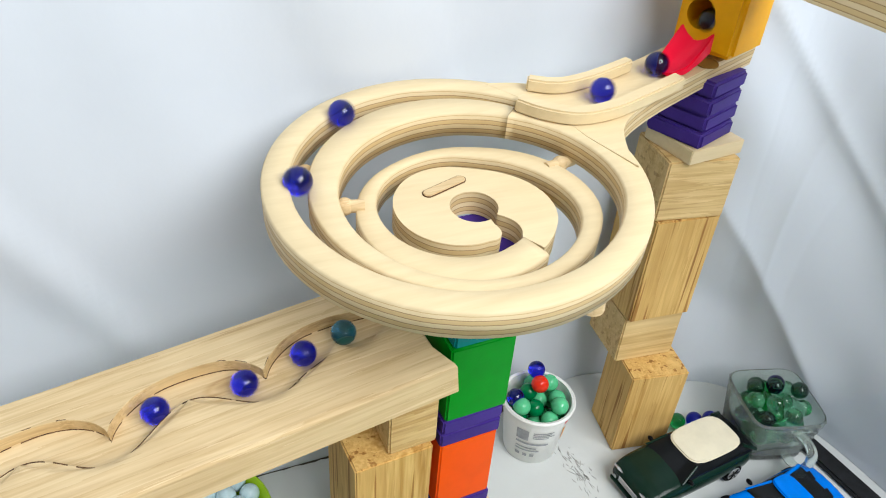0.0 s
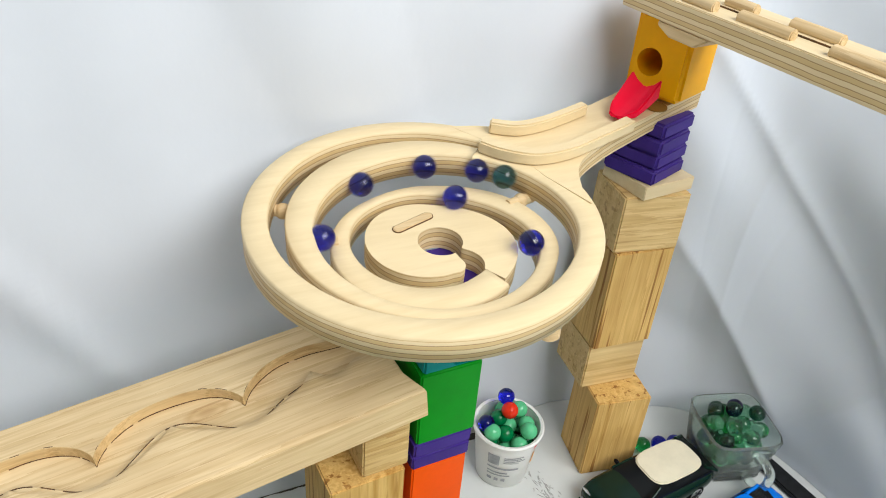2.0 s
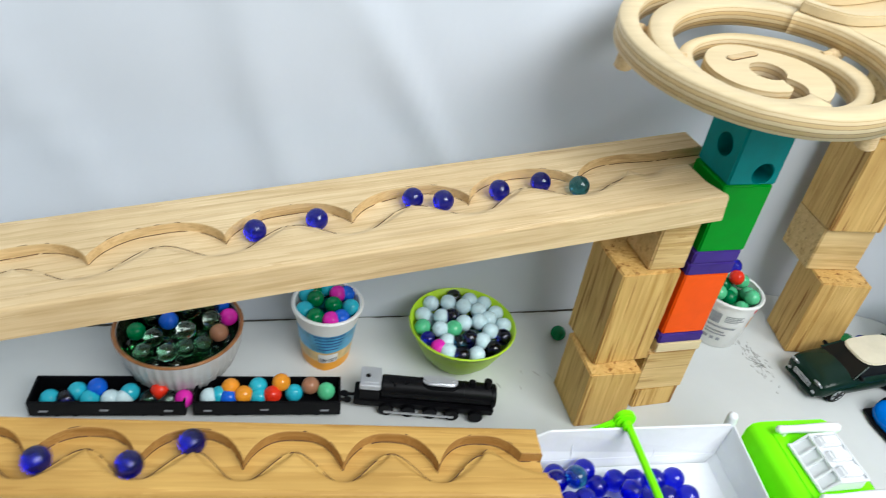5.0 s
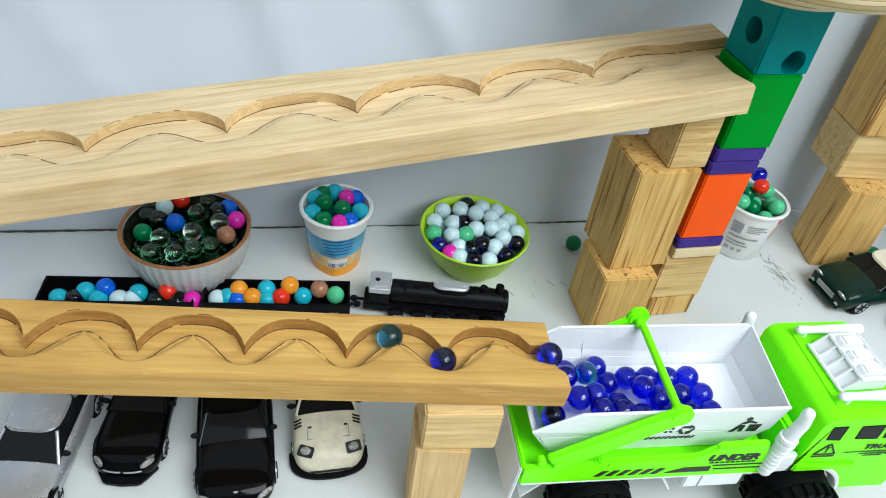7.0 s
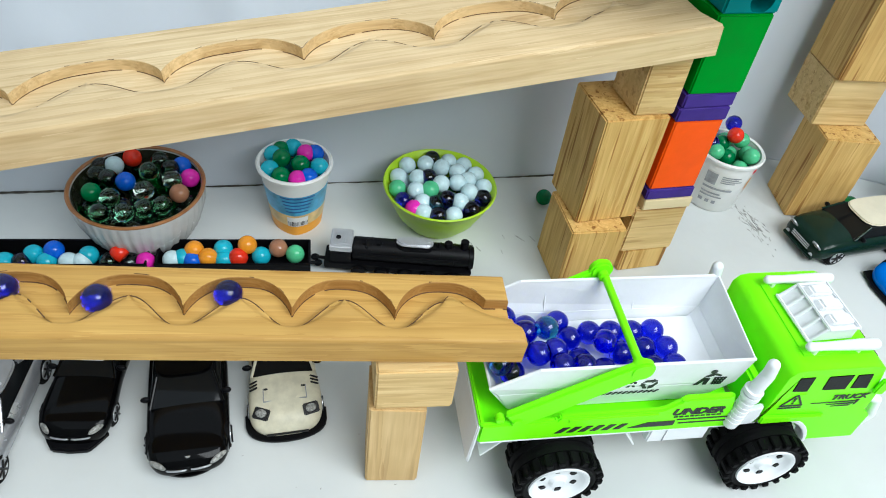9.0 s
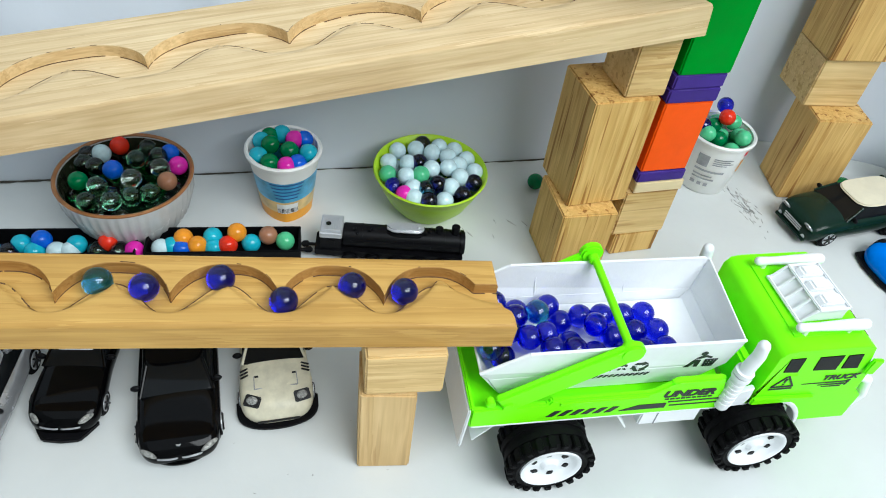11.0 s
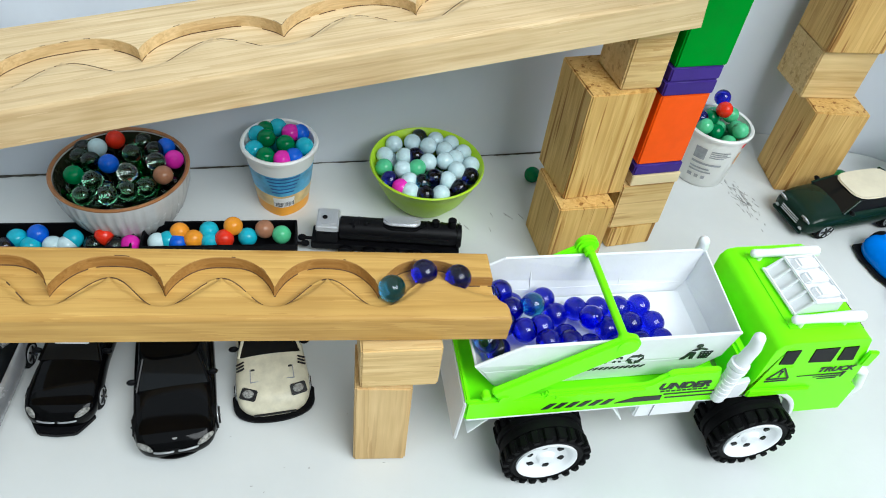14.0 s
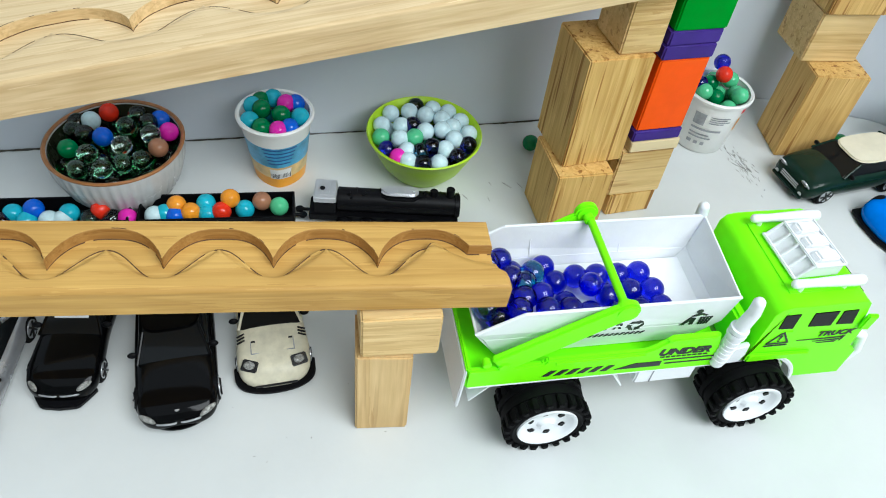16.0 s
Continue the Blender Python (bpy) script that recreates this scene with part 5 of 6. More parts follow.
face = -90
toy_car("toy_car", "glossy black toy sports coupe parked under the track", pose(-0.1935, 0.0455, 0, 0, 0, 90 - 7), CAR_BLACK, 0.118, 0.049, SPORT, SPORT_GLASS,
        lamps=[(0.0056, 0.0165, 0.0158, 0.0021, 0.0056, 0.0011, 42, 46)], extras=chin, wheel_r=0.0092)
toy_car("toy_car", "glossy black toy saloon car parked under the track", pose(-0.1145, 0.0135, 0, 0, 0, 90 + 4), CAR_BLACK, 0.130, 0.0555, SEDAN, SEDAN_GLASS,
        lamps=[(0.0045, 0.0192, 0.0166, 0.0020, 0.0066, 0.0010, 42, 36)], extras=kidney)
toy_car("toy_car", "scuffed cream toy sports car with a black front lip", pose(-0.0505, 0.038, 0, 0, 0, 90 + 3), CAR_CREAM, 0.112, 0.053, SPORT, SPORT_GLASS,
        lamps=[(0.0105, 0.0172, 0.0206, 0.0030, 0.0040, 0.0012, 26, 18)], extras=splitter, wheel_r=0.0086)
toy_car("toy_car", "silver toy saloon car at the edge of the board", pose(-0.259, 0.008, 0, 0, 0, 90 - 8), CAR_SILVER, 0.128, 0.052, SEDAN, SEDAN_GLASS,
        lamps=[(0.0045, 0.0178, 0.0163, 0.0022, 0.0062, 0.0011, 42, 36)])

MINI = [(0.0, 0.78, 0.007, 0.017), (0.03, 0.94, 0.005, 0.0235), (0.12, 1.0, 0.005, 0.0275), (0.28, 1.0, 0.005, 0.0295), (0.5, 1.0, 0.005, 0.0305), (0.75, 1.0, 0.005, 0.0315), (0.95, 0.95, 0.006, 0.031), (1.0, 0.86, 0.008, 0.027)]
MINI_GLASS = [(0.29, 0.88, 0.0285, 0.80, 0.0292), (0.43, 0.88, 0.0300, 0.70, 0.0388), (0.86, 0.88, 0.0305, 0.70, 0.0392), (0.98, 0.86, 0.0305, 0.78, 0.0320)]


def mini_trim(car, L, W):
    for i in range(3):
        part("grille_bar", box((0.001, W * 0.44, 0.0010), (-0.0004, 0, 0.0135 + i * 0.0022), 0.0002), CHROME, car, "chrome grille bar")
    part("bumper", box((0.004, W * 0.78, 0.004), (0.0, 0, 0.0085), 0.0012), CAR_GREEN, car)
    for s in (-1, 1):
        part("headlight_ring", cylinder(0.0056, 0.0056, 0.0012, (0, 0, 0), "X", 20, 0.0003), CHROME, car, smooth=40, at=pose(0.0022, s * 0.0175, 0.0218, 0, -38, 0))
        part("fog_lamp", cylinder(0.0022, 0.0022, 0.001, (0, 0, 0), "X", 14), CHROME, car, smooth=40, at=pose(0.0002, s * 0.018, 0.011))


toy_car("toy_car", "dark green toy hatchback with a cream roof", pose(0.4485, 0.202, 0, 0, 0, 7), CAR_GREEN, 0.132, 0.056, MINI, MINI_GLASS, CREAM,
        lamps=[(0.0020, 0.0175, 0.0222, 0.0016, 0.0044, 0.0044, 38, 0)], extras=mini_trim, wheel_r=0.0108)


def rear_vents(car, L, W):
    for s in (-1, 1):
        part("engine_window", prism([(-0.011, -0.006), (0.009, -0.004), (0.011, 0.005), (-0.009, 0.006)], 0.001, "Z", 0.0003), CAR_GLASS, car, "dark engine window", at=pose(L * 0.80, s * 0.010, 0.0275, 0, 3, 0))
    part("splitter", prism([(0.002, -W * 0.5), (-0.003, -W * 0.2), (-0.003, W * 0.2), (0.002, W * 0.5), (0.016, W * 0.5), (0.016, -W * 0.5)], 0.003, "Z", 0.0006), BLACK_PLASTIC, car, "black front lip", at=pose(0, 0, 0.003))


toy_car("toy_car", "small bright blue toy sports car beside the truck", pose(0.4980, 0.0720, 0, 0, 0, 6), CAR_BLUE, 0.110, 0.050, SPORT, SPORT_GLASS,
        lamps=[(0.010, 0.017, 0.0165, 0.005, 0.0024, 0.0015, 22, 12)], wheel_r=0.0088)
toy_car("toy_car", "bright blue toy supercar", pose(0.5030, 0.1350, 0, 0, 0, 5), CAR_BLUE, 0.128, 0.060, SPORT, SPORT_GLASS,
        lamps=[(0.012, 0.020, 0.0165, 0.006, 0.0026, 0.0018, 22, 12)], extras=rear_vents)

# ---- garbage truck ----
TRUCK = pose(0.1261, 0.0281, 0, 0, 0, -1.48)
truck = thing("toy_truck", "large lime green and white toy skip truck with black wheels", "toy truck", at=TRUCK)


def tpart(name, bm, mat, label="", smooth=40, parent=None, at=None):
    return part(name, bm, mat, parent or truck, label, smooth, at)


def panel(pts, thick):
    """A flat plate through the given corners, thickened to both sides."""
    p = [Vector(q) for q in pts]
    n = (p[1] - p[0]).cross(p[2] - p[0]).normalized() * thick / 2
    bm = bmesh.new()
    lo, hi = [bm.verts.new(q - n) for q in p], [bm.verts.new(q + n) for q in p]
    bm.faces.new(lo[::-1])
    bm.faces.new(hi)
    for i in range(len(p)):
        j = (i + 1) % len(p)
        bm.faces.new((lo[i], lo[j], hi[j], hi[i]))
    bmesh.ops.recalc_face_normals(bm, faces=bm.faces)
    bevel(bm, 0.0004, 1)
    return bm


def tube(path, radii, seg=16):
    """A round pipe along a path, one radius a point, with rounded ends."""
    bm = None
    for (a, ra), (b, rb) in zip(zip(path, radii), zip(path[1:], radii[1:])):
        bm = rod(a, b, ra, rb, seg, bm)
        ball(rb, b, seg, 10, bm)
    return ball(radii[0], path[0], seg, 10, bm)


# chassis, deck and side band
HW = 0.044
tpart("deck", box((0.176, 0.086, 0.010), (0.032, 0, 0.067), 0.001), LIME, "lime green deck")
for s in (-1, 1):
    band = [(-0.057, 0.0610), (0.119, 0.0605), (0.1085, 0.0965), (0.0745, 0.0945), (0.0640, 0.0855), (0.0600, 0.0840), (-0.006, 0.0840), (-0.008, 0.0800), (-0.0565, 0.0795)]
    tpart("side_band", prism(band, 0.004, "Y", 0.0010), LIME, "lime green side band", at=pose(0, s * (HW - 0.002), 0))
    tpart("side_rail", box((0.062, 0.0030, 0.0044), (0.030, s * (HW - 0.0005), 0.0805), 0.0011, None, 3), LIME)
    tpart("band_cap", prism([(-0.016, 0.0), (0.016, 0.0), (0.0185, 0.0028), (-0.012, 0.0028)], 0.0050, "Y", 0.0008), LIME, at=pose(0.088, s * (HW - 0.0012), 0.0938))
    tpart("lower_lip", box((0.172, 0.0018, 0.0016), (0.031, s * (HW - 0.0012), 0.0600), 0.0004), WHITE_PLASTIC, "white lower lip")
    tpart("hinge", cylinder(0.0030, 0.0030, 0.005, (-0.045, s * (HW - 0.003), 0.0835), "Y", 16, 0.0005), LIME)
    for x, lean in ((-0.045, 38), (0.050, -32)):
        tpart("mudguard_stay", box((0.0012, 0.010, 0.022), (x, s * (HW - 0.007), 0.0500), 0.0003, turn=Matrix.Rotation(radians(lean), 4, "Y")), WHITE_PLASTIC)
    tpart("tool_box", box((0.043, 0.012, 0.0165), (0.084, s * (HW - 0.007), 0.0530), 0.001), WHITE_PLASTIC, "white side box")
    tpart("box_seam", box((0.0006, 0.0006, 0.0150), (0.074, s * (HW - 0.0008), 0.0530)), GREY_PRINT)
tpart("chassis", box((0.255, 0.046, 0.016), (0.082, 0, 0.052), 0.001), WHITE_PLASTIC, "white chassis")
tpart("rear_skirt", box((0.0024, 0.086, 0.042), (-0.0585, 0, 0.0570), 0.0008, turn=Matrix.Rotation(radians(3), 4, "Y")), WHITE_PLASTIC, "white rear panel")
tpart("rear_cap", box((0.0030, 0.086, 0.0150), (-0.0562, 0, 0.0735), 0.0010), LIME)
# skip bin: flared walls, a shallow inner floor and a cut-back tail
ZT, ZS, ZF, ZB = 0.124, 0.097, 0.0895, 0.0745
bin_ = tpart("skip_bin", panel([(-0.030, -0.029, ZF), (0.112, -0.029, ZF), (0.112, 0.029, ZF), (-0.030, 0.029, ZF)], 0.0018), WHITE_PLASTIC, "open white skip bin", False)
for s in (-1, 1):
    side = "near_side" if s < 0 else "far_side"
    top_r, top_l = (0.114 + 0.0035 * (s + 1), s * 0.036, ZT), (-0.026 + 0.0018 * (s + 1), s * 0.036, ZT)
    tail = (-0.054, s * 0.0352, 0.1065)
    seam_l, seam_r = (-0.047, s * 0.0325, ZS), (0.1125 + 0.001 * (s + 1), s * 0.0325, ZS)
    tpart(side, panel([seam_l, seam_r, top_r, top_l, tail], 0.0016), WHITE_PLASTIC, "", False, bin_)
    tpart("lower_side", panel([(-0.036, s * 0.0285, ZB), (0.096, s * 0.0285, ZB), seam_r, seam_l], 0.0016), WHITE_PLASTIC, "", False, bin_)
    tpart("rim_bead", rod(top_l, top_r, 0.0011, seg=8), WHITE_PLASTIC, "", 40, bin_)
    tpart("rim_bead", rod(tail, top_l, 0.0011, seg=8), WHITE_PLASTIC, "", 40, bin_)
    tpart("wall_seam", rod(seam_l, seam_r, 0.0007, seg=6), WHITE_PLASTIC, "", 40, bin_)
    for x in (-0.004, 0.0605):
        tpart("bin_rib", rod((x, s * 0.0363, ZT - 0.001), (x + 0.004, s * 0.0292, ZB + 0.004), 0.0006, seg=6), WHITE_PLASTIC, "", 40, bin_)
tpart("front_end", panel([(0.1125, -0.0325, ZS), (0.1145, 0.0325, ZS), (0.121, 0.036, ZT), (0.114, -0.036, ZT)], 0.0016), WHITE_PLASTIC, "", False, bin_)
tpart("front_foot", panel([(0.098, -0.0285, ZB), (0.098, 0.0285, ZB), (0.1145, 0.0325, ZS), (0.1125, -0.0325, ZS)], 0.0016), WHITE_PLASTIC, "", False, bin_)
tpart("tail_end", panel([(-0.036, -0.0285, ZB), (-0.036, 0.0285, ZB), (-0.0525, 0.034, 0.1035), (-0.0525, -0.034, 0.1035)], 0.0016), WHITE_PLASTIC, "", False, bin_)
# lifting arms and cross bar
ARM1X, ARM1Z = 0.0345, 0.128


def arm_bm(a, b, w0, w1, thick):
    d = b - a
    n = Vector((-d.z, 0, d.x)).normalized()
    pts = [(a - n * w0), (b - n * w1), (b + n * w1), (a + n * w0)]
    bm = prism([(p.x, p.z) for p in pts], thick, "Y", 0.0012)
    bmesh.ops.translate(bm, vec=(0, a.y, 0), verts=bm.verts)
    return bm


for y in (-0.0415, 0.0415):
    a, b = Vector((-0.038, y, 0.0815)), Vector((ARM1X, y, ARM1Z))
    bm = arm_bm(a, b, 0.0085, 0.0075, 0.0050) if y < 0 else arm_bm(a, b, 0.0050, 0.0035, 0.0040)
    cylinder(0.0080, 0.0080, 0.0062, (b.x, y, b.z), "Y", 26, 0.0014, bm)
    tpart("lift_arm", bm, LIME, "lime green lift arm")
    tpart("arm_pivot", cylinder(0.0038, 0.0038, 0.0070, (-0.034, y, 0.0820), "Y", 16, 0.0006), LIME)
bar = rod((ARM1X, -0.0415, ARM1Z), (ARM1X + 0.001, 0.0415, ARM1Z), 0.0027, seg=14)
for k in (-0.037, 0.035):
    cylinder(0.0036, 0.0036, 0.0050, (ARM1X, k, ARM1Z), "Y", 16, 0.0006, bar)
tpart("cross_bar", bar, LIME, "lime green cross bar")
# cab: sloped front, soft roof edge, cut out over the wheel
ARCH = [(0.1505 + 0.0375 * math.cos(radians(a)), 0.026 + 0.0375 * math.sin(radians(a))) for a in range(12, 112, 11)]
cab_outline = [(0.139, 0.0610), (0.1400, 0.1110), (0.1435, 0.1165), (0.1500, 0.1180), (0.2010, 0.1185), (0.2070, 0.1160), (0.2125, 0.0960), (0.2170, 0.0880), (0.2190, 0.0660), (0.2265, 0.0600), (0.2270, 0.0330), (0.1885, 0.0330)] + ARCH
cab = tpart("cab", prism(cab_outline, 0.086, "Y", 0.0052), LIME, "lime green cab", 50)
tpart("roof_panel", box((0.052, 0.066, 0.0030), (0.177, 0, 0.1176), 0.0014, None, 3), LIME, parent=cab)
tpart("cab_step", prism([(0.1385, 0.0), (0.1830, 0.0), (0.1870, 0.0060), (0.1385, 0.0085)], 0.0030, "Y", 0.0012), LIME, parent=cab, at=pose(0, -HW + 0.0002, 0.0612))
for s in (-1, 1):
    y = s * (HW - 0.0009)
    for x0, x1, x2, x3 in ((0.1490, 0.1600, 0.1590, 0.1480), (0.1705, 0.1880, 0.1870, 0.1690), (0.1915, 0.2045, 0.2010, 0.1900)):
        tpart("side_window", prism([(x0, 0.0958), (x1, 0.0950), (x2, 0.1108), (x3, 0.1104)], 0.0008, "Y", 0.0003), BLACK_PLASTIC, "dark side window", parent=cab, at=pose(0, y, 0))
    tpart("door_handle", box((0.0080, 0.0008, 0.0016), (0.158, y, 0.0915), 0.0003), LIME, parent=cab)
    tpart("wing_mirror", prism([(-0.004, -0.007), (0.004, -0.0085), (0.005, 0.007), (-0.0035, 0.008)], 0.0030, "Y", 0.0010), LIME, parent=cab, at=pose(0.2130, s * (HW + 0.0010), 0.0985))
    arch_out = [(0.1505 + 0.0400 * math.cos(radians(a)), 0.0255 + 0.0400 * math.sin(radians(a))) for a in range(8, 118, 10)]
    arch_in = [(0.1505 + 0.0365 * math.cos(radians(a)), 0.0255 + 0.0365 * math.sin(radians(a))) for a in range(108, -2, -10)]
    tpart("wheel_arch", prism(arch_out + arch_in, 0.010, "Y", 0.0006), WHITE_PLASTIC, "white wheel arch", at=pose(0, s * (HW - 0.0052), 0))
    tpart("cab_sill", prism([(0.1130, 0.0575), (0.1390, 0.0595), (0.1370, 0.0790), (0.1180, 0.0720)], 0.0040, "Y", 0.0008), WHITE_PLASTIC, "white sill behind the cab", at=pose(0, s * (HW - 0.0030), 0))
tpart("windscreen", prism([(-0.036, -0.0105), (0.036, -0.0105), (0.033, 0.0105), (-0.033, 0.0105)], 0.001, "Z", 0.0004), BLACK_PLASTIC, "dark windscreen", parent=cab, at=Matrix.Translation((0.2098, 0, 0.1062)) @ Matrix.Rotation(radians(90), 4, "Z") @ Matrix.Rotation(radians(73), 4, "X"))
tpart("cab_bulkhead", box((0.0080, 0.078, 0.030), (0.1305, 0, 0.0800), 0.002), LIME)
for y in (-0.025, 0.025):
    tpart("headlight", cylinder(0.0055, 0.0055, 0.0016, (0.2195, y, 0.0780), "X", 18, 0.0004), LAMP_GLASS, "clear headlight", parent=cab)
# roof rack, horns, exhausts, bull bar
rack = tpart("roof_rack", prism([(-0.0190, 0.0), (0.0130, 0.0), (0.0130, 0.0100), (-0.0090, 0.0100)], 0.0400, "Y", 0.0005), WHITE_PLASTIC, "white roof rack", at=pose(0.1790, -0.0010, 0.1200, 0, 0, 2))
for i in range(5):
    rib = prism([(-0.0210, 0.0), (-0.0180, 0.0), (-0.0078, 0.0112), (-0.0108, 0.0112)], 0.0018, "Y", 0.0004)
    tpart("rack_rib", move(rib, Matrix.Translation((0, -0.0198 + i * 0.0099, 0))), WHITE_PLASTIC, parent=rack)
for x, z in ((-0.0205, 0.0012), (-0.0092, 0.0112), (0.0132, 0.0108)):
    tpart("rack_bar", box((0.0022, 0.0420, 0.0022), (x, 0, z), 0.0006), WHITE_PLASTIC, parent=rack)
for s in (-1, 1):
    tpart("rack_bar", box((0.0235, 0.0018, 0.0020), (0.0020, s * 0.0202, 0.0108), 0.0005), WHITE_PLASTIC, parent=rack)
for i in range(3):
    tpart("rack_lamp", prism([(-0.0085, 0.0), (0.0105, 0.0), (0.0090, 0.0042), (-0.0050, 0.0042)], 0.0092, "Y", 0.0012), WHITE_PLASTIC, parent=rack, at=pose(0.0010, -0.0128 + i * 0.0128, 0.0098))
for y in (-0.0300, 0.0290):
    horn = tube([(0.1545, y, 0.1255), (0.1650, y, 0.1255), (0.1960, y, 0.1255), (0.2010, y, 0.1255)], [0.0032, 0.0029, 0.0042, 0.0040], 16)
    for x in (0.160, 0.192):
        rod((x, y, 0.1185), (x, y, 0.1250), 0.0018, seg=8, bm=horn)
    tpart("air_horn", horn, WHITE_PLASTIC, "white roof horn")
for y in (-0.0450, 0.0390):
    stack = tpart("exhaust_pipe", tube([(0.1160, y, 0.0670), (0.1170, y, 0.0960), (0.1180, y, 0.1080), (0.1200, y, 0.1195), (0.1190, y, 0.1295)], [0.0049, 0.0049, 0.0046, 0.0043, 0.0039], 18), WHITE_PLASTIC, "white exhaust pipe", 40)
    for z in (0.0970, 0.1015):
        tpart("collar", rod((0.1170, y, z), (0.1173, y, z + 0.0030), 0.0063, seg=20), WHITE_PLASTIC, "", 40, stack)
    for k in range(6):
        tpart("heat_ring", rod((0.1161 + 0.00016 * k, y, 0.0700 + 0.0042 * k), (0.1162 + 0.00016 * k, y, 0.0718 + 0.0042 * k), 0.0053, seg=18), WHITE_PLASTIC, "", 40, stack)
bars = None
for s in (-1, 1):
    bars = tube([(0.2190, s * 0.036, 0.0760), (0.2305, s * 0.037, 0.0700), (0.2340, s * 0.038, 0.0540), (0.2290, s * 0.038, 0.0440)], [0.0030, 0.0034, 0.0036, 0.0036], 12) if bars is None else merge(bars, tube([(0.2190, s * 0.036, 0.0760), (0.2305, s * 0.037, 0.0700), (0.2340, s * 0.038, 0.0540), (0.2290, s * 0.038, 0.0440)], [0.0030, 0.0034, 0.0036, 0.0036], 12))
rod((0.2335, -0.037, 0.0620), (0.2335, 0.037, 0.0620), 0.0028, seg=12, bm=bars)
tpart("bull_bar", bars, WHITE_PLASTIC, "white front bar")


# wheels: chunky lugs on the shoulders, a dished white rim
def truck_wheel(x, y):
    side = 1 if y > 0 else -1
    R, Wd = 0.0300, 0.031
    bm = lathe([(0.0205, -Wd / 2 + 0.0012), (R - 0.0060, -Wd / 2), (R - 0.0022, -Wd / 2 + 0.0030), (R - 0.0022, Wd / 2 - 0.0030), (R - 0.0060, Wd / 2), (0.0205, Wd / 2 - 0.0012), (0.0205, 0.0)], 48, loop=True)
    move(bm, Matrix.Rotation(radians(90), 4, "X"))
    wheel = tpart("wheel", bm, BLACK_RUBBER, "chunky black tyre", 40, None, pose(x, y, R))
    for row, yy in enumerate((-0.0112, 0.0112)):
        lug = box((0.0046, 0.0090, 0.0046), (R - 0.0022, yy, 0), 0.0006)
        me = bpy.data.meshes.new("tread_lug")
        lug.to_mesh(me)
        lug.free()
        me.materials.append(BLACK_RUBBER)
        for k in range(22):
            ob = new("tread_lug", me)
            ob.parent = wheel
            ob.matrix_basis = Matrix.Rotation(2 * math.pi * (k + 0.5 * row) / 22, 4, "Y")
    for yy in (-0.004, 0.004):
        ring = lathe([(R - 0.0028, yy - 0.0022), (R - 0.0008, yy - 0.0020), (R - 0.0008, yy + 0.0020), (R - 0.0028, yy + 0.0022)], 48, loop=True)
        tpart("tread_ring", move(ring, Matrix.Rotation(radians(90), 4, "X")), BLACK_RUBBER, "", 40, wheel)
    rim = lathe([(0.0, 0.0062), (0.0042, 0.0062), (0.0058, 0.0046), (0.0066, 0.0036), (0.0140, 0.0030), (0.0158, 0.0040), (0.0172, 0.0062), (0.0186, 0.0076), (0.0206, 0.0080), (0.0212, 0.0060), (0.0212, 0.0), (0.0, 0.0)], 48)
    move(rim, Matrix.Translation((0, side * (Wd / 2 - 0.0078), 0)) @ Matrix.Rotation(radians(90 * -side), 4, "X"))
    tpart("rim", rim, WHITE_PLASTIC, "white wheel rim", 40, wheel)
    for k in range(6):
        a = 2 * math.pi * (k + 0.3) / 6
        slot = prism([(-0.0022, -0.0014), (0.0016, -0.0024), (0.0022, 0.0012), (-0.0004, 0.0026), (-0.0020, 0.0018)], 0.0016, "Y", 0.0003)
        tpart("rim_slot", move(slot, Matrix.Rotation(a, 4, "Y") @ Matrix.Translation((0.0122, side * (Wd / 2 - 0.0046), 0))), BLACK_PLASTIC, "", False, wheel)


for x in (0.0, 0.1505):
    for y in (-0.0465, 0.0465):
        truck_wheel(x, y)
    tpart("axle", cylinder(0.004, 0.004, 0.070, (x, 0, 0.0300), "Y", 14), BLACK_PLASTIC)


# printed marks
def text(name, body, size, mat, parent, at, bold=0.0):
    cu = bpy.data.curves.new(name, "FONT")
    cu.body, cu.size, cu.extrude, cu.offset = body, size, 0.00015, bold
    cu.align_x = "CENTER"
    cu.shear = 0.2
    tmp = new(name, cu)
    bpy.context.view_layer.update()
    me = bpy.data.meshes.new_from_object(tmp.evaluated_get(bpy.context.evaluated_depsgraph_get()))
    bpy.data.objects.remove(tmp)
    me.materials.clear()
    me.materials.append(mat)
    ob = new(name, me)
    ob.parent, ob.matrix_basis = parent, at
    return ob


SIDE = lambda x, y, z, rz=0, wide=1.0: Matrix.Translation((x, y, z)) @ Matrix.Rotation(radians(90), 4, "X") @ Matrix.Rotation(radians(rz), 4, "Z") @ Matrix.Diagonal((wide, 1, 1, 1))
PY = -HW - 0.0003
text("lettering", "UNDER", 0.0092, DARK_PRINT, truck, SIDE(0.0875, PY, 0.0790, 0, 1.18), 0.00045)
for i in range(9):
    tpart("print_bar", box((0.0028, 0.0004, 0.0012), (0.0735 + i * 0.0038, PY, 0.0766)), DARK_PRINT)
tpart("stripe", box((0.042, 0.0004, 0.0011), (0.0965, PY, 0.0732)), DARK_PRINT)
tpart("stripe", box((0.040, 0.0004, 0.0011), (0.0975, PY, 0.0690)), DARK_PRINT)
for i in range(6):
    tpart("stripe", prism([(0, 0), (0.0042, 0), (0.0092, 0.0058), (0.0050, 0.0058)], 0.0004, "Y"), DARK_PRINT, at=pose(-0.0070 + i * 0.0079, PY, 0.0668))
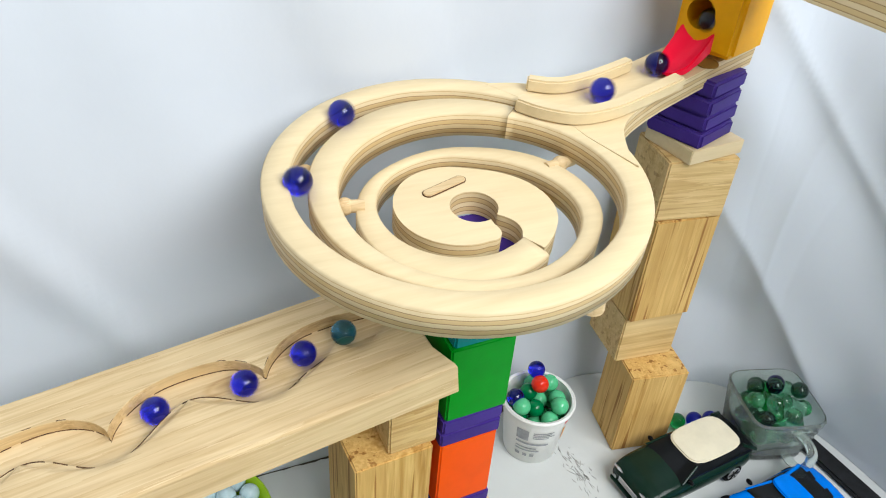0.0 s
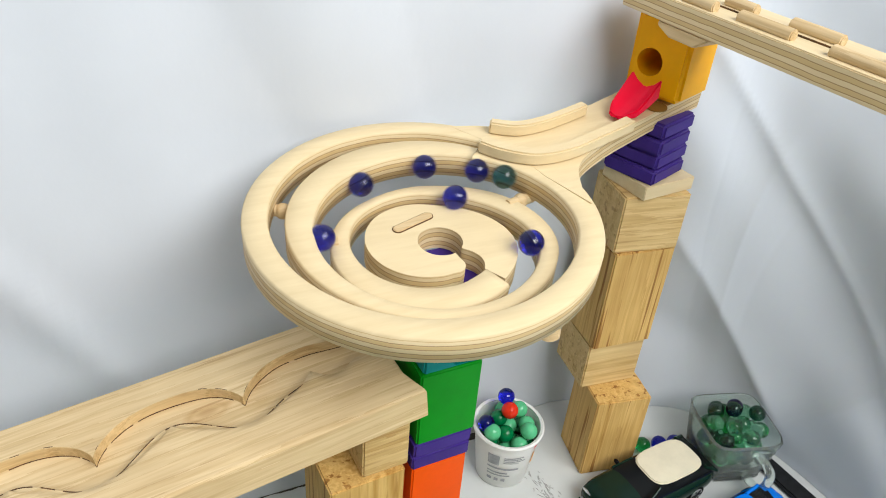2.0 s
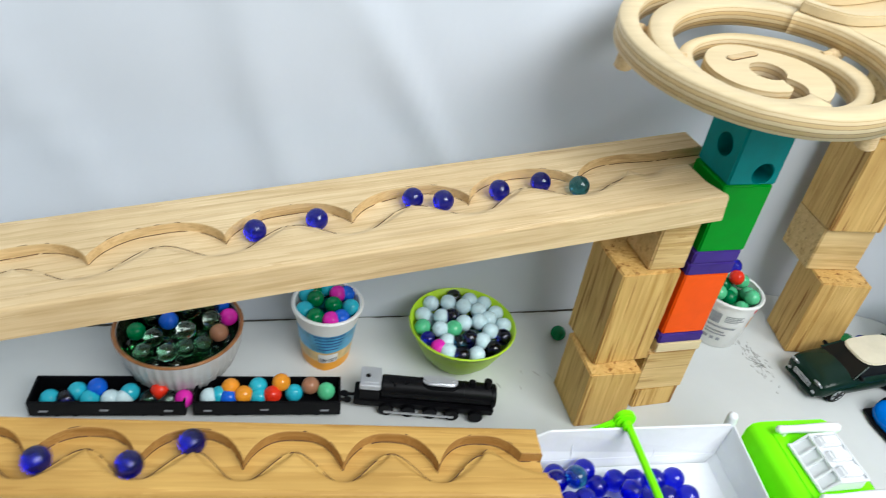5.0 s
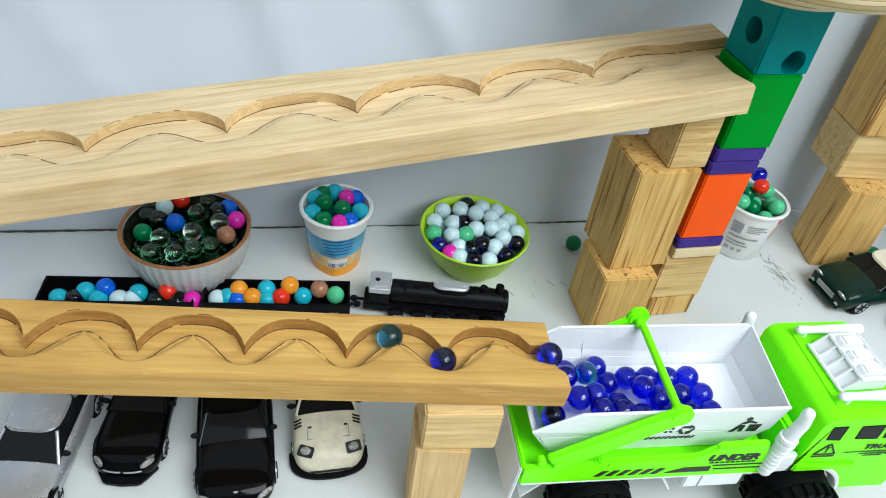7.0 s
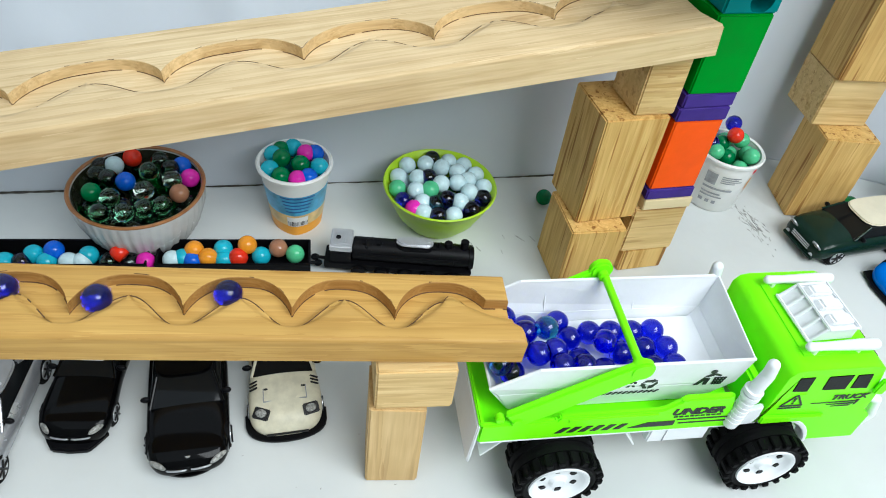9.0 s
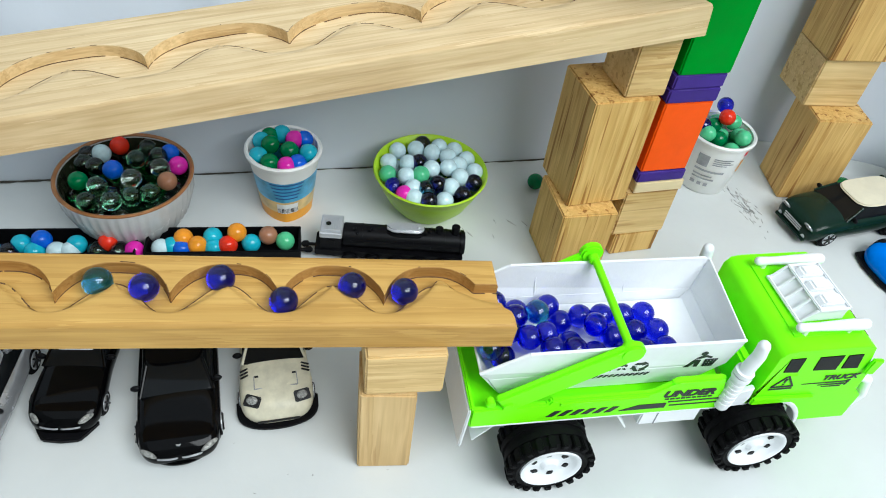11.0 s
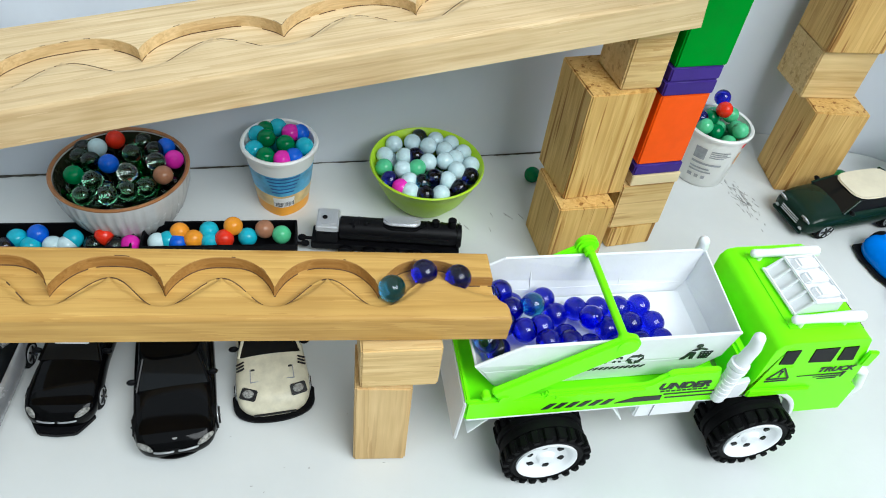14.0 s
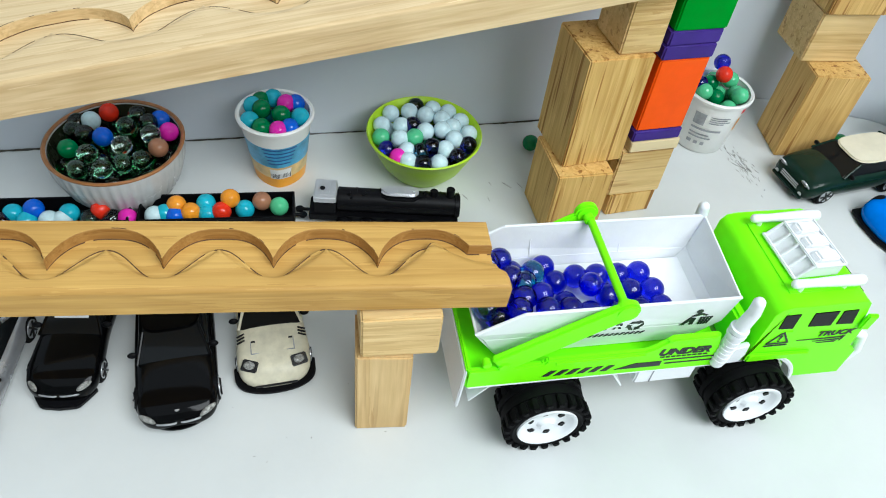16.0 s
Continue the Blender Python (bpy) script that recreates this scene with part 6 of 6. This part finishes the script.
tpart("stripe", prism([(0, 0), (0.032, 0), (0.032, 0.0052), (0.013, 0.0052)], 0.0004, "Y"), DARK_PRINT, at=pose(0.0425, PY, 0.0670))
CY = -0.0435
text("lettering", "TRUCK", 0.0072, DARK_PRINT, truck, SIDE(0.1965, CY, 0.0838, 0, 1.15), 0.00025)
for x0, x1, z in ((0.170, 0.2040, 0.0805), (0.183, 0.2025, 0.0780), (0.187, 0.2010, 0.0757)):
    tpart("stripe", prism([(x0, z - 0.0002), (x1, z - 0.0006), (x1 + 0.001, z + 0.0006), (x0, z + 0.0002)], 0.0004, "Y"), DARK_PRINT, at=pose(0, CY, 0))
tpart("stripe", prism([(0.2040, 0.0762), (0.2052, 0.0762), (0.2066, 0.0822), (0.2040, 0.0822), (0.2043, 0.0808), (0.2050, 0.0808)], 0.0004, "Y"), DARK_PRINT, at=pose(0, CY, 0))
for a, b in (((0.1475, 0.0795), (0.1635, 0.0795)), ((0.1635, 0.0795), (0.1555, 0.0918)), ((0.1555, 0.0918), (0.1475, 0.0795)), ((0.1470, 0.0770), (0.1640, 0.0770))):
    d = Vector((b[0] - a[0], b[1] - a[1]))
    n = Vector((-d.y, d.x)).normalized() * 0.0006
    tpart("warning_mark", prism([(a[0] - n.x, a[1] - n.y), (b[0] - n.x, b[1] - n.y), (b[0] + n.x, b[1] + n.y), (a[0] + n.x, a[1] + n.y)], 0.0004, "Y"), DARK_PRINT, at=pose(0, CY, 0))
tpart("warning_mark", prism([(-0.0004, -0.0020), (0.0004, -0.0020), (0.0009, 0.0026), (-0.0009, 0.0026)], 0.0004, "Y"), DARK_PRINT, at=pose(0.1555, CY, 0.0855))
tpart("warning_mark", box((0.0012, 0.0004, 0.0012), (0.1555, CY, 0.0820)), DARK_PRINT)


def tilt(x, z):
    """A place on the outside of the bin's near wall, which leans out above the seam and in below it."""
    y = -0.0325 - (z - ZS) * 0.1296 if z > ZS else -0.0285 - (z - ZB) * 0.178
    return pose(x, y - 0.0012, z, 7.4 if z > ZS else 10.1, 0, 0)


def pict(pts, at):
    tpart("litter_mark", prism(pts, 0.0004, "Y"), DARK_PRINT, at=at)


for a in range(3):
    m = tilt(0.0505, 0.1010) @ Matrix.Rotation(radians(a * 120), 4, "Y")
    tpart("arrow_mark", prism([(-0.0050, 0.0026), (0.0012, 0.0026), (0.0012, 0.0014), (0.0048, 0.0038), (0.0012, 0.0062), (0.0012, 0.0050), (-0.0032, 0.0050)], 0.0004, "Y"), DARK_PRINT, at=m)
for k, x in enumerate((0.0130, 0.0210, 0.0290)):
    tpart("print_bar", box((0.0060, 0.0004, 0.0060), (0, 0, 0)), DARK_PRINT, at=tilt(x, 0.1010))
text("lettering", "R", 0.0095, DARK_PRINT, truck, tilt(0.0385, 0.0985) @ Matrix.Rotation(radians(90), 4, "X"), 0.0004)
for i in range(11):
    tpart("stripe", prism([(0, 0), (0.0015, 0), (0.0036, 0.0032), (0.0021, 0.0032)], 0.0004, "Y"), DARK_PRINT, at=tilt(0.0220 + i * 0.0035, 0.0890))
M = tilt(0.0930, 0.1040)
tpart("litter_mark", cylinder(0.0022, 0.0022, 0.0004, (0, 0, 0), "Y", 16), DARK_PRINT, at=M @ Matrix.Translation((-0.0025, 0, 0.0085)))
pict([(-0.0105, -0.0080), (-0.0075, -0.0080), (-0.0050, -0.0025), (-0.0040, -0.0080), (-0.0015, -0.0080), (-0.0018, 0.0), (-0.0062, 0.0015)], M)
pict([(-0.0062, 0.0028), (-0.0020, 0.0058), (0.0005, 0.0058), (0.0050, 0.0036), (0.0044, 0.0022), (0.0002, 0.0040), (-0.0035, 0.0022)], M)
for i in range(4):
    tpart("litter_mark", box((0.0011, 0.0004, 0.0092), (0, 0, 0), turn=Matrix.Rotation(radians(-7 + 4.5 * i), 4, "Y")), DARK_PRINT, at=M @ Matrix.Translation((0.0022 + i * 0.0022, 0, -0.0038)))
for i in range(4):
    tpart("litter_mark", box((0.0085 - 0.0005 * i, 0.0004, 0.0009), (0, 0, 0)), DARK_PRINT, at=M @ Matrix.Translation((0.0055, 0, 0.0002 - i * 0.0026)))

# blue marbles lying in the bin: (along, across) in mm
LYING = [(-16, 18), (7, 21), (-20, 6.5), (-4.5, 10), (12, 7), (27, 11), (42, 10.5), (57, 10), (72, 10.5), (76.5, -4.5), (61, -4), (44, -7), (31.5, -4),
         (-27, -5), (-15, -11), (-3.5, -9), (14, -11), (-33, -19), (77, -19), (28, -20), (-2, -21), (62, -20), (12, -23), (46, -22)]
heap = []
for x, y in LYING + [(-34, 8), (-37, -6), (-32, 19), (-41, -17), (-40, 10), (-24, 22), (-29, 2), (-36, 18), (-30, -12), (-20, -20), (-12, 1)]:
    x, y = (x - 2.5) / 1000, min(0.0225, max(-0.0225, y / 1000))
    z = ZF + 0.0009 + MR + max(0.0, -0.034 - x) * 0.9
    for p in heap:
        d2 = (p[0] - x) ** 2 + (p[1] - y) ** 2
        if d2 < 4 * MR * MR * 0.80:
            z = max(z, p[2] + math.sqrt(4 * MR * MR - d2))
    heap.append((x, y, min(z, 0.1075)))
for k, (x, y, z) in enumerate(heap[:24]):
    marble(TEAL_GLASS if k == 3 else BLUE_GLASS, TRUCK @ Vector((x, y, z)), group="marbles in the skip bin")

# ---- marks on the board ----
SCUFF = mottled("bare_grey_scuff", (0.42, 0.42, 0.41), 0.8, 0.3, 300)


def scuff(x, y, n, spread, length, rz, seed):
    """Chipped strokes in the paint."""
    rnd = random.Random(seed)
    bm = bmesh.new()
    for _ in range(n):
        w, l = 0.00015 + 0.0006 * rnd.random() ** 2, length * (0.3 + rnd.random())
        pts = [(-l, -w * 0.2), (-l * 0.3, -w), (l * 0.6, -w * 0.5), (l, 0.1 * w), (l * 0.4, w), (-l * 0.5, w * 0.6)]
        own = prism(pts, 0.0003, "Z")
        move(own, pose(rnd.gauss(0, spread[0]), rnd.gauss(0, spread[1]), 0.0003, 0, 0, rz + rnd.gauss(0, 22)))
        merge(bm, own)
    return solo("paint_scuff", bm, SCUFF, "grey scuffed strokes where the white paint is chipped", "paint scuff", "scuffs on the board", pose(x, y, 0), kind="stuff")


scuff(0.422, 0.240, 70, (0.006, 0.016), 0.0035, 95, 1)
scuff(0.165, 0.232, 7, (0.012, 0.014), 0.005, 110, 2)
scuff(0.021, -0.005, 1, (0.0, 0.0), 0.0011, 0, 3)
scuff(-0.046, 0.0, 1, (0.0, 0.0), 0.0010, 0, 4)
scuff(0.34, 0.10, 4, (0.03, 0.03), 0.003, 80, 5)
scuff(-0.06, 0.02, 6, (0.06, 0.03), 0.0008, 30, 6)
# dark strip laid in as the shade of the ragged gap under the backdrop
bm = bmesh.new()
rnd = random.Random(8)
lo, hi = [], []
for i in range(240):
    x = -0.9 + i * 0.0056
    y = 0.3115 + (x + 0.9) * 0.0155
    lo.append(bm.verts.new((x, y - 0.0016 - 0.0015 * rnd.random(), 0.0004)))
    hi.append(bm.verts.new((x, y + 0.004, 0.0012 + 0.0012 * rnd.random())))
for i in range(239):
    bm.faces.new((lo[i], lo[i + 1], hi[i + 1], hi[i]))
solo("joint_gap", bm, mottled("gap_shade", (0.07, 0.065, 0.055), 0.9, 0.4, 200), "dark ragged strip coloured as the shade in the gap along the foot of the backdrop", "joint", kind="structure")

# ---- moving marbles ----
def groove_point(kind, frame_m, u, thick, depth):
    near, far = groove_bounds(kind, u * 1000)
    return frame_m @ Vector((-u, (near + far) / 2000, thick - depth + MR * 0.98))


def marble_z(a):
    """The height of a marble's middle over the spiral's face at a degrees of travel."""
    return lerp_table([(64, 0.0078), (80, 0.0055), (100, 0.0022), (140, 0.0004), (240, 0.0014), (300, 0.0), (360, -0.0055), (425, -0.0080),
                       (480, -0.0120), (545, -0.0125), (600, -0.0130), (680, -0.0140), (760, -0.0160), (840, -0.0165), (895, -0.0168), (1010, -0.0180)], a)


def run_path():
    """The way of a marble through the whole run, as a fine chain of points."""
    out = [Vector((0.50, 0.20, 0.480)), Vector((0.496, 0.270, 0.474)), Vector((0.493, 0.302, 0.440)), Vector((0.490, 0.301, 0.416)), Vector((0.470, 0.2925, 0.402))]
    lift = lambda x: 0.055 * max(0.0, x - 0.085) + MR
    arm_way = curve_pts([(0.195, 0.077), (0.165, 0.066), (0.135, 0.052), (0.108, 0.048), (0.080, 0.056), (0.055, 0.068), (0.032, 0.0815)], 8)
    out += [SPIRAL @ Vector((p.x, p.y, lift(p.x) if p.x > 0.05 else 0.0064 + (MR - 0.0064) * max(0, (p.x - 0.03) / 0.02))) for p in arm_way]
    for a in range(70, 1010, 4):
        out.append(SPIRAL @ (spiral_point(a, slot_r(a), marble_z(a)) + Vector((0, drift(a), 0))))
    for a, z in ((1020, -0.0175), (1032, -0.0185), (1046, -0.0215), (1060, -0.030)):
        out.append(SPIRAL @ spiral_point(a, slot_r(a), z))
    bx, by = SX + 0.0243, SY + 0.0243
    out += [Vector((bx, by, 0.310)), Vector((bx, by, 0.290)), Vector((bx - 0.012, by + 0.0005, 0.281)), Vector((bx - 0.03, by, 0.2745))]
    out += [groove_point("up", UP, 0.012 + 0.003 * i, 0.0239, 0.0092) for i in range(182)]
    last = out[-1]
    turn = groove_point("low", LOW, 0.438, 0.019, 0.0085)
    out += [last + Vector((-0.03, -0.01, -0.004)), last + Vector((-0.05, -0.05, -0.02)), turn + Vector((-0.03, 0.01, 0.008))]
    out += [groove_point("low", LOW, 0.438 - 0.0025 * i, 0.019, 0.0085) for i in range(175)]
    return out


def chain_lengths(pts):
    total, out = 0.0, [0.0]
    for a, b in zip(pts, pts[1:]):
        total += (b - a).length
        out.append(total)
    return out


RUNS = {
    "lead_a": ((0, 1.752), (0.4, 1.831), (5, 2.615), (6.7, 2.874)),
    "lead_b": ((0, 1.696), (0.4, 1.795), (0.5, 1.818), (5, 2.576), (7, 2.874)),
    "lead_c": ((0, 1.652), (0.4, 1.740), (0.5, 1.767), (5, 2.517), (7.3, 2.853), (7.36, 2.874)),
    "lead_d": ((0, 1.621), (0.4, 1.687), (0.5, 1.709), (0.8, 1.787), (1, 1.824), (7.3, 2.804), (7.5, 2.835), (7.6, 2.849), (7.75, 2.874)),
    "main_a": ((0, 0.522), (0.4, 0.686), (0.5, 0.720), (0.8, 0.834), (1, 0.894), (1.2, 0.980), (1.5, 1.098), (1.6, 1.131), (2, 1.254), (2.5, 1.395), (3.5, 1.683), (4, 1.784), (4.4, 1.857), (4.5, 1.873), (4.8, 1.928), (5, 1.960), (5.8, 2.111), (6.4, 2.241), (7.2, 2.396), (8, 2.527), (8.2, 2.556), (8.5, 2.601), (8.6, 2.614), (9, 2.681), (9.4, 2.743), (9.5, 2.756), (9.7, 2.780), (10.35, 2.874)),
    "main_b": ((0, 0.448), (0.4, 0.625), (0.5, 0.663), (1, 0.830), (1.2, 0.888), (1.5, 1.020), (1.6, 1.050), (2, 1.185), (2.5, 1.314), (3, 1.433), (3.5, 1.595), (4, 1.719), (4.4, 1.818), (4.5, 1.829), (4.8, 1.875), (5, 1.912), (6.1, 2.131), (6.6, 2.231), (7.3, 2.331), (8.6, 2.540), (9, 2.598), (9.4, 2.660), (9.5, 2.671), (9.7, 2.704), (11.85, 2.874)),
    "main_c": ((0, 0.273), (0.4, 0.424), (0.5, 0.469), (0.8, 0.596), (1, 0.675), (1.2, 0.740), (1.5, 0.824), (1.6, 0.855), (2, 1.002), (2.5, 1.170), (3, 1.295), (3.5, 1.419), (4.4, 1.691), (4.5, 1.708), (4.8, 1.788), (5, 1.829), (6.4, 2.121), (6.8, 2.221), (7.4, 2.301), (9, 2.538), (9.4, 2.599), (9.5, 2.612), (9.7, 2.642), (11.8, 2.828), (12, 2.834), (12.2, 2.849), (12.5, 2.867), (12.65, 2.874)),
    "main_d": ((0, 0.217), (0.4, 0.375), (0.5, 0.412), (0.8, 0.542), (1, 0.622), (1.2, 0.695), (1.5, 0.789), (1.6, 0.820), (2, 0.940), (2.5, 1.129), (3, 1.256), (3.5, 1.381), (4.4, 1.658), (4.5, 1.675), (4.8, 1.748), (5, 1.806), (6.5, 2.111), (6.9, 2.216), (7.5, 2.281), (9.4, 2.555), (9.5, 2.570), (9.7, 2.601), (11.8, 2.784), (12, 2.792), (12.2, 2.807), (12.5, 2.822), (12.6, 2.829), (12.9, 2.848), (13.5, 2.874)),
    "main_e": ((0, 0.160), (0.4, 0.321), (0.5, 0.357), (0.8, 0.474), (1, 0.563), (1.2, 0.641), (1.5, 0.744), (1.6, 0.783), (2, 0.894), (2.5, 1.086), (3, 1.227), (3.5, 1.351), (4, 1.463), (4.4, 1.629), (4.5, 1.657), (4.8, 1.702), (5, 1.753), (6.6, 2.101), (7, 2.211), (7.6, 2.264), (9.7, 2.560), (11.8, 2.739), (12, 2.747), (12.2, 2.756), (12.5, 2.771), (12.6, 2.776), (12.9, 2.793), (13.5, 2.822), (14, 2.853), (14.4, 2.874)),
    "main_f": ((0, 0.100), (0.4, 0.284), (0.5, 0.328), (0.8, 0.439), (1, 0.524), (1.2, 0.605), (1.5, 0.713), (1.6, 0.747), (2, 0.859), (2.5, 1.052), (3, 1.205), (3.5, 1.332), (4, 1.443), (4.4, 1.612), (4.5, 1.619), (4.8, 1.670), (5, 1.714), (6.7, 2.096), (7.08, 2.206), (7.7, 2.246), (9.7, 2.496), (11.8, 2.706), (12, 2.719), (12.2, 2.732), (12.5, 2.750), (12.6, 2.756), (12.9, 2.773), (13.5, 2.808), (14, 2.831), (14.5, 2.863), (14.75, 2.874)),
    "main_g": ((0, 0.040), (0.4, 0.231), (0.5, 0.275), (0.8, 0.394), (1, 0.477), (1.2, 0.571), (1.5, 0.688), (1.6, 0.720), (2, 0.840), (2.5, 1.028), (3, 1.185), (3.5, 1.314), (4, 1.433), (4.5, 1.551), (4.8, 1.649), (5, 1.684), (6.8, 2.091), (7.15, 2.201), (7.8, 2.228), (9.7, 2.461), (11.8, 2.675), (12, 2.685), (12.2, 2.702), (12.5, 2.721), (12.6, 2.726), (12.9, 2.746), (13.5, 2.777), (14, 2.807), (14.5, 2.839), (15, 2.867), (15.2, 2.874)),
}


def pchip(rows, t):
    """A monotone curve through rows of (time, way)."""
    if t <= rows[0][0]:
        return rows[0][1]
    n = len(rows)
    slope = [(rows[i + 1][1] - rows[i][1]) / (rows[i + 1][0] - rows[i][0]) for i in range(n - 1)]
    for i in range(n - 1):
        if t <= rows[i + 1][0]:
            d0 = slope[i] if i == 0 else 2 * slope[i] * slope[i - 1] / (slope[i] + slope[i - 1] + 1e-9)
            d1 = slope[i] if i == n - 2 else 2 * slope[i] * slope[i + 1] / (slope[i] + slope[i + 1] + 1e-9)
            hgt = rows[i + 1][0] - rows[i][0]
            u = (t - rows[i][0]) / hgt
            return (rows[i][1] * (1 + 2 * u) * (1 - u) ** 2 + hgt * d0 * u * (1 - u) ** 2 + rows[i + 1][1] * u * u * (3 - 2 * u) + hgt * d1 * u * u * (u - 1))
    return rows[-1][1]


def motions():
    pts = run_path()
    way = chain_lengths(pts)

    def place(s):
        s += (way[-1] - 2.874) * smoothstep(0.5, 1.5, s)
        lo, hi = 0, len(way) - 1
        while hi - lo > 1:
            mid = (lo + hi) // 2
            lo, hi = (mid, hi) if way[mid] <= s else (lo, mid)
        f = min(1.0, max(0.0, (s - way[lo]) / max(1e-9, way[hi] - way[lo])))
        return pts[lo].lerp(pts[hi], f)

    rests = [TRUCK @ Vector(p[:3]) for p in heap[24:35]]
    for k, (name, rows) in enumerate(RUNS.items()):
        teal = name in ("lead_d", "main_g")
        ob = marble(TEAL_GLASS if teal else BLUE_GLASS, (0, 0, 0), "translucent teal glass marble rolling through the run" if teal else "cobalt blue glass marble rolling through the run", "rolling marbles")
        stop, last, rest = rows[-1][0], pts[-1], rests[k]
        keys = []
        for i in range(161):
            t = i / 10
            if t <= stop:
                p = place(pchip(rows, t))
            else:
                u = min(1.0, (t - stop) / 0.12)
                p = last.lerp(rest, u)
                p.z = last.z + 0.004 * u * (1 - u) * 4 + (rest.z - last.z) * u * u
            keys.append((t, Matrix.Translation(p)))
        walk(ob, keys)


motions()
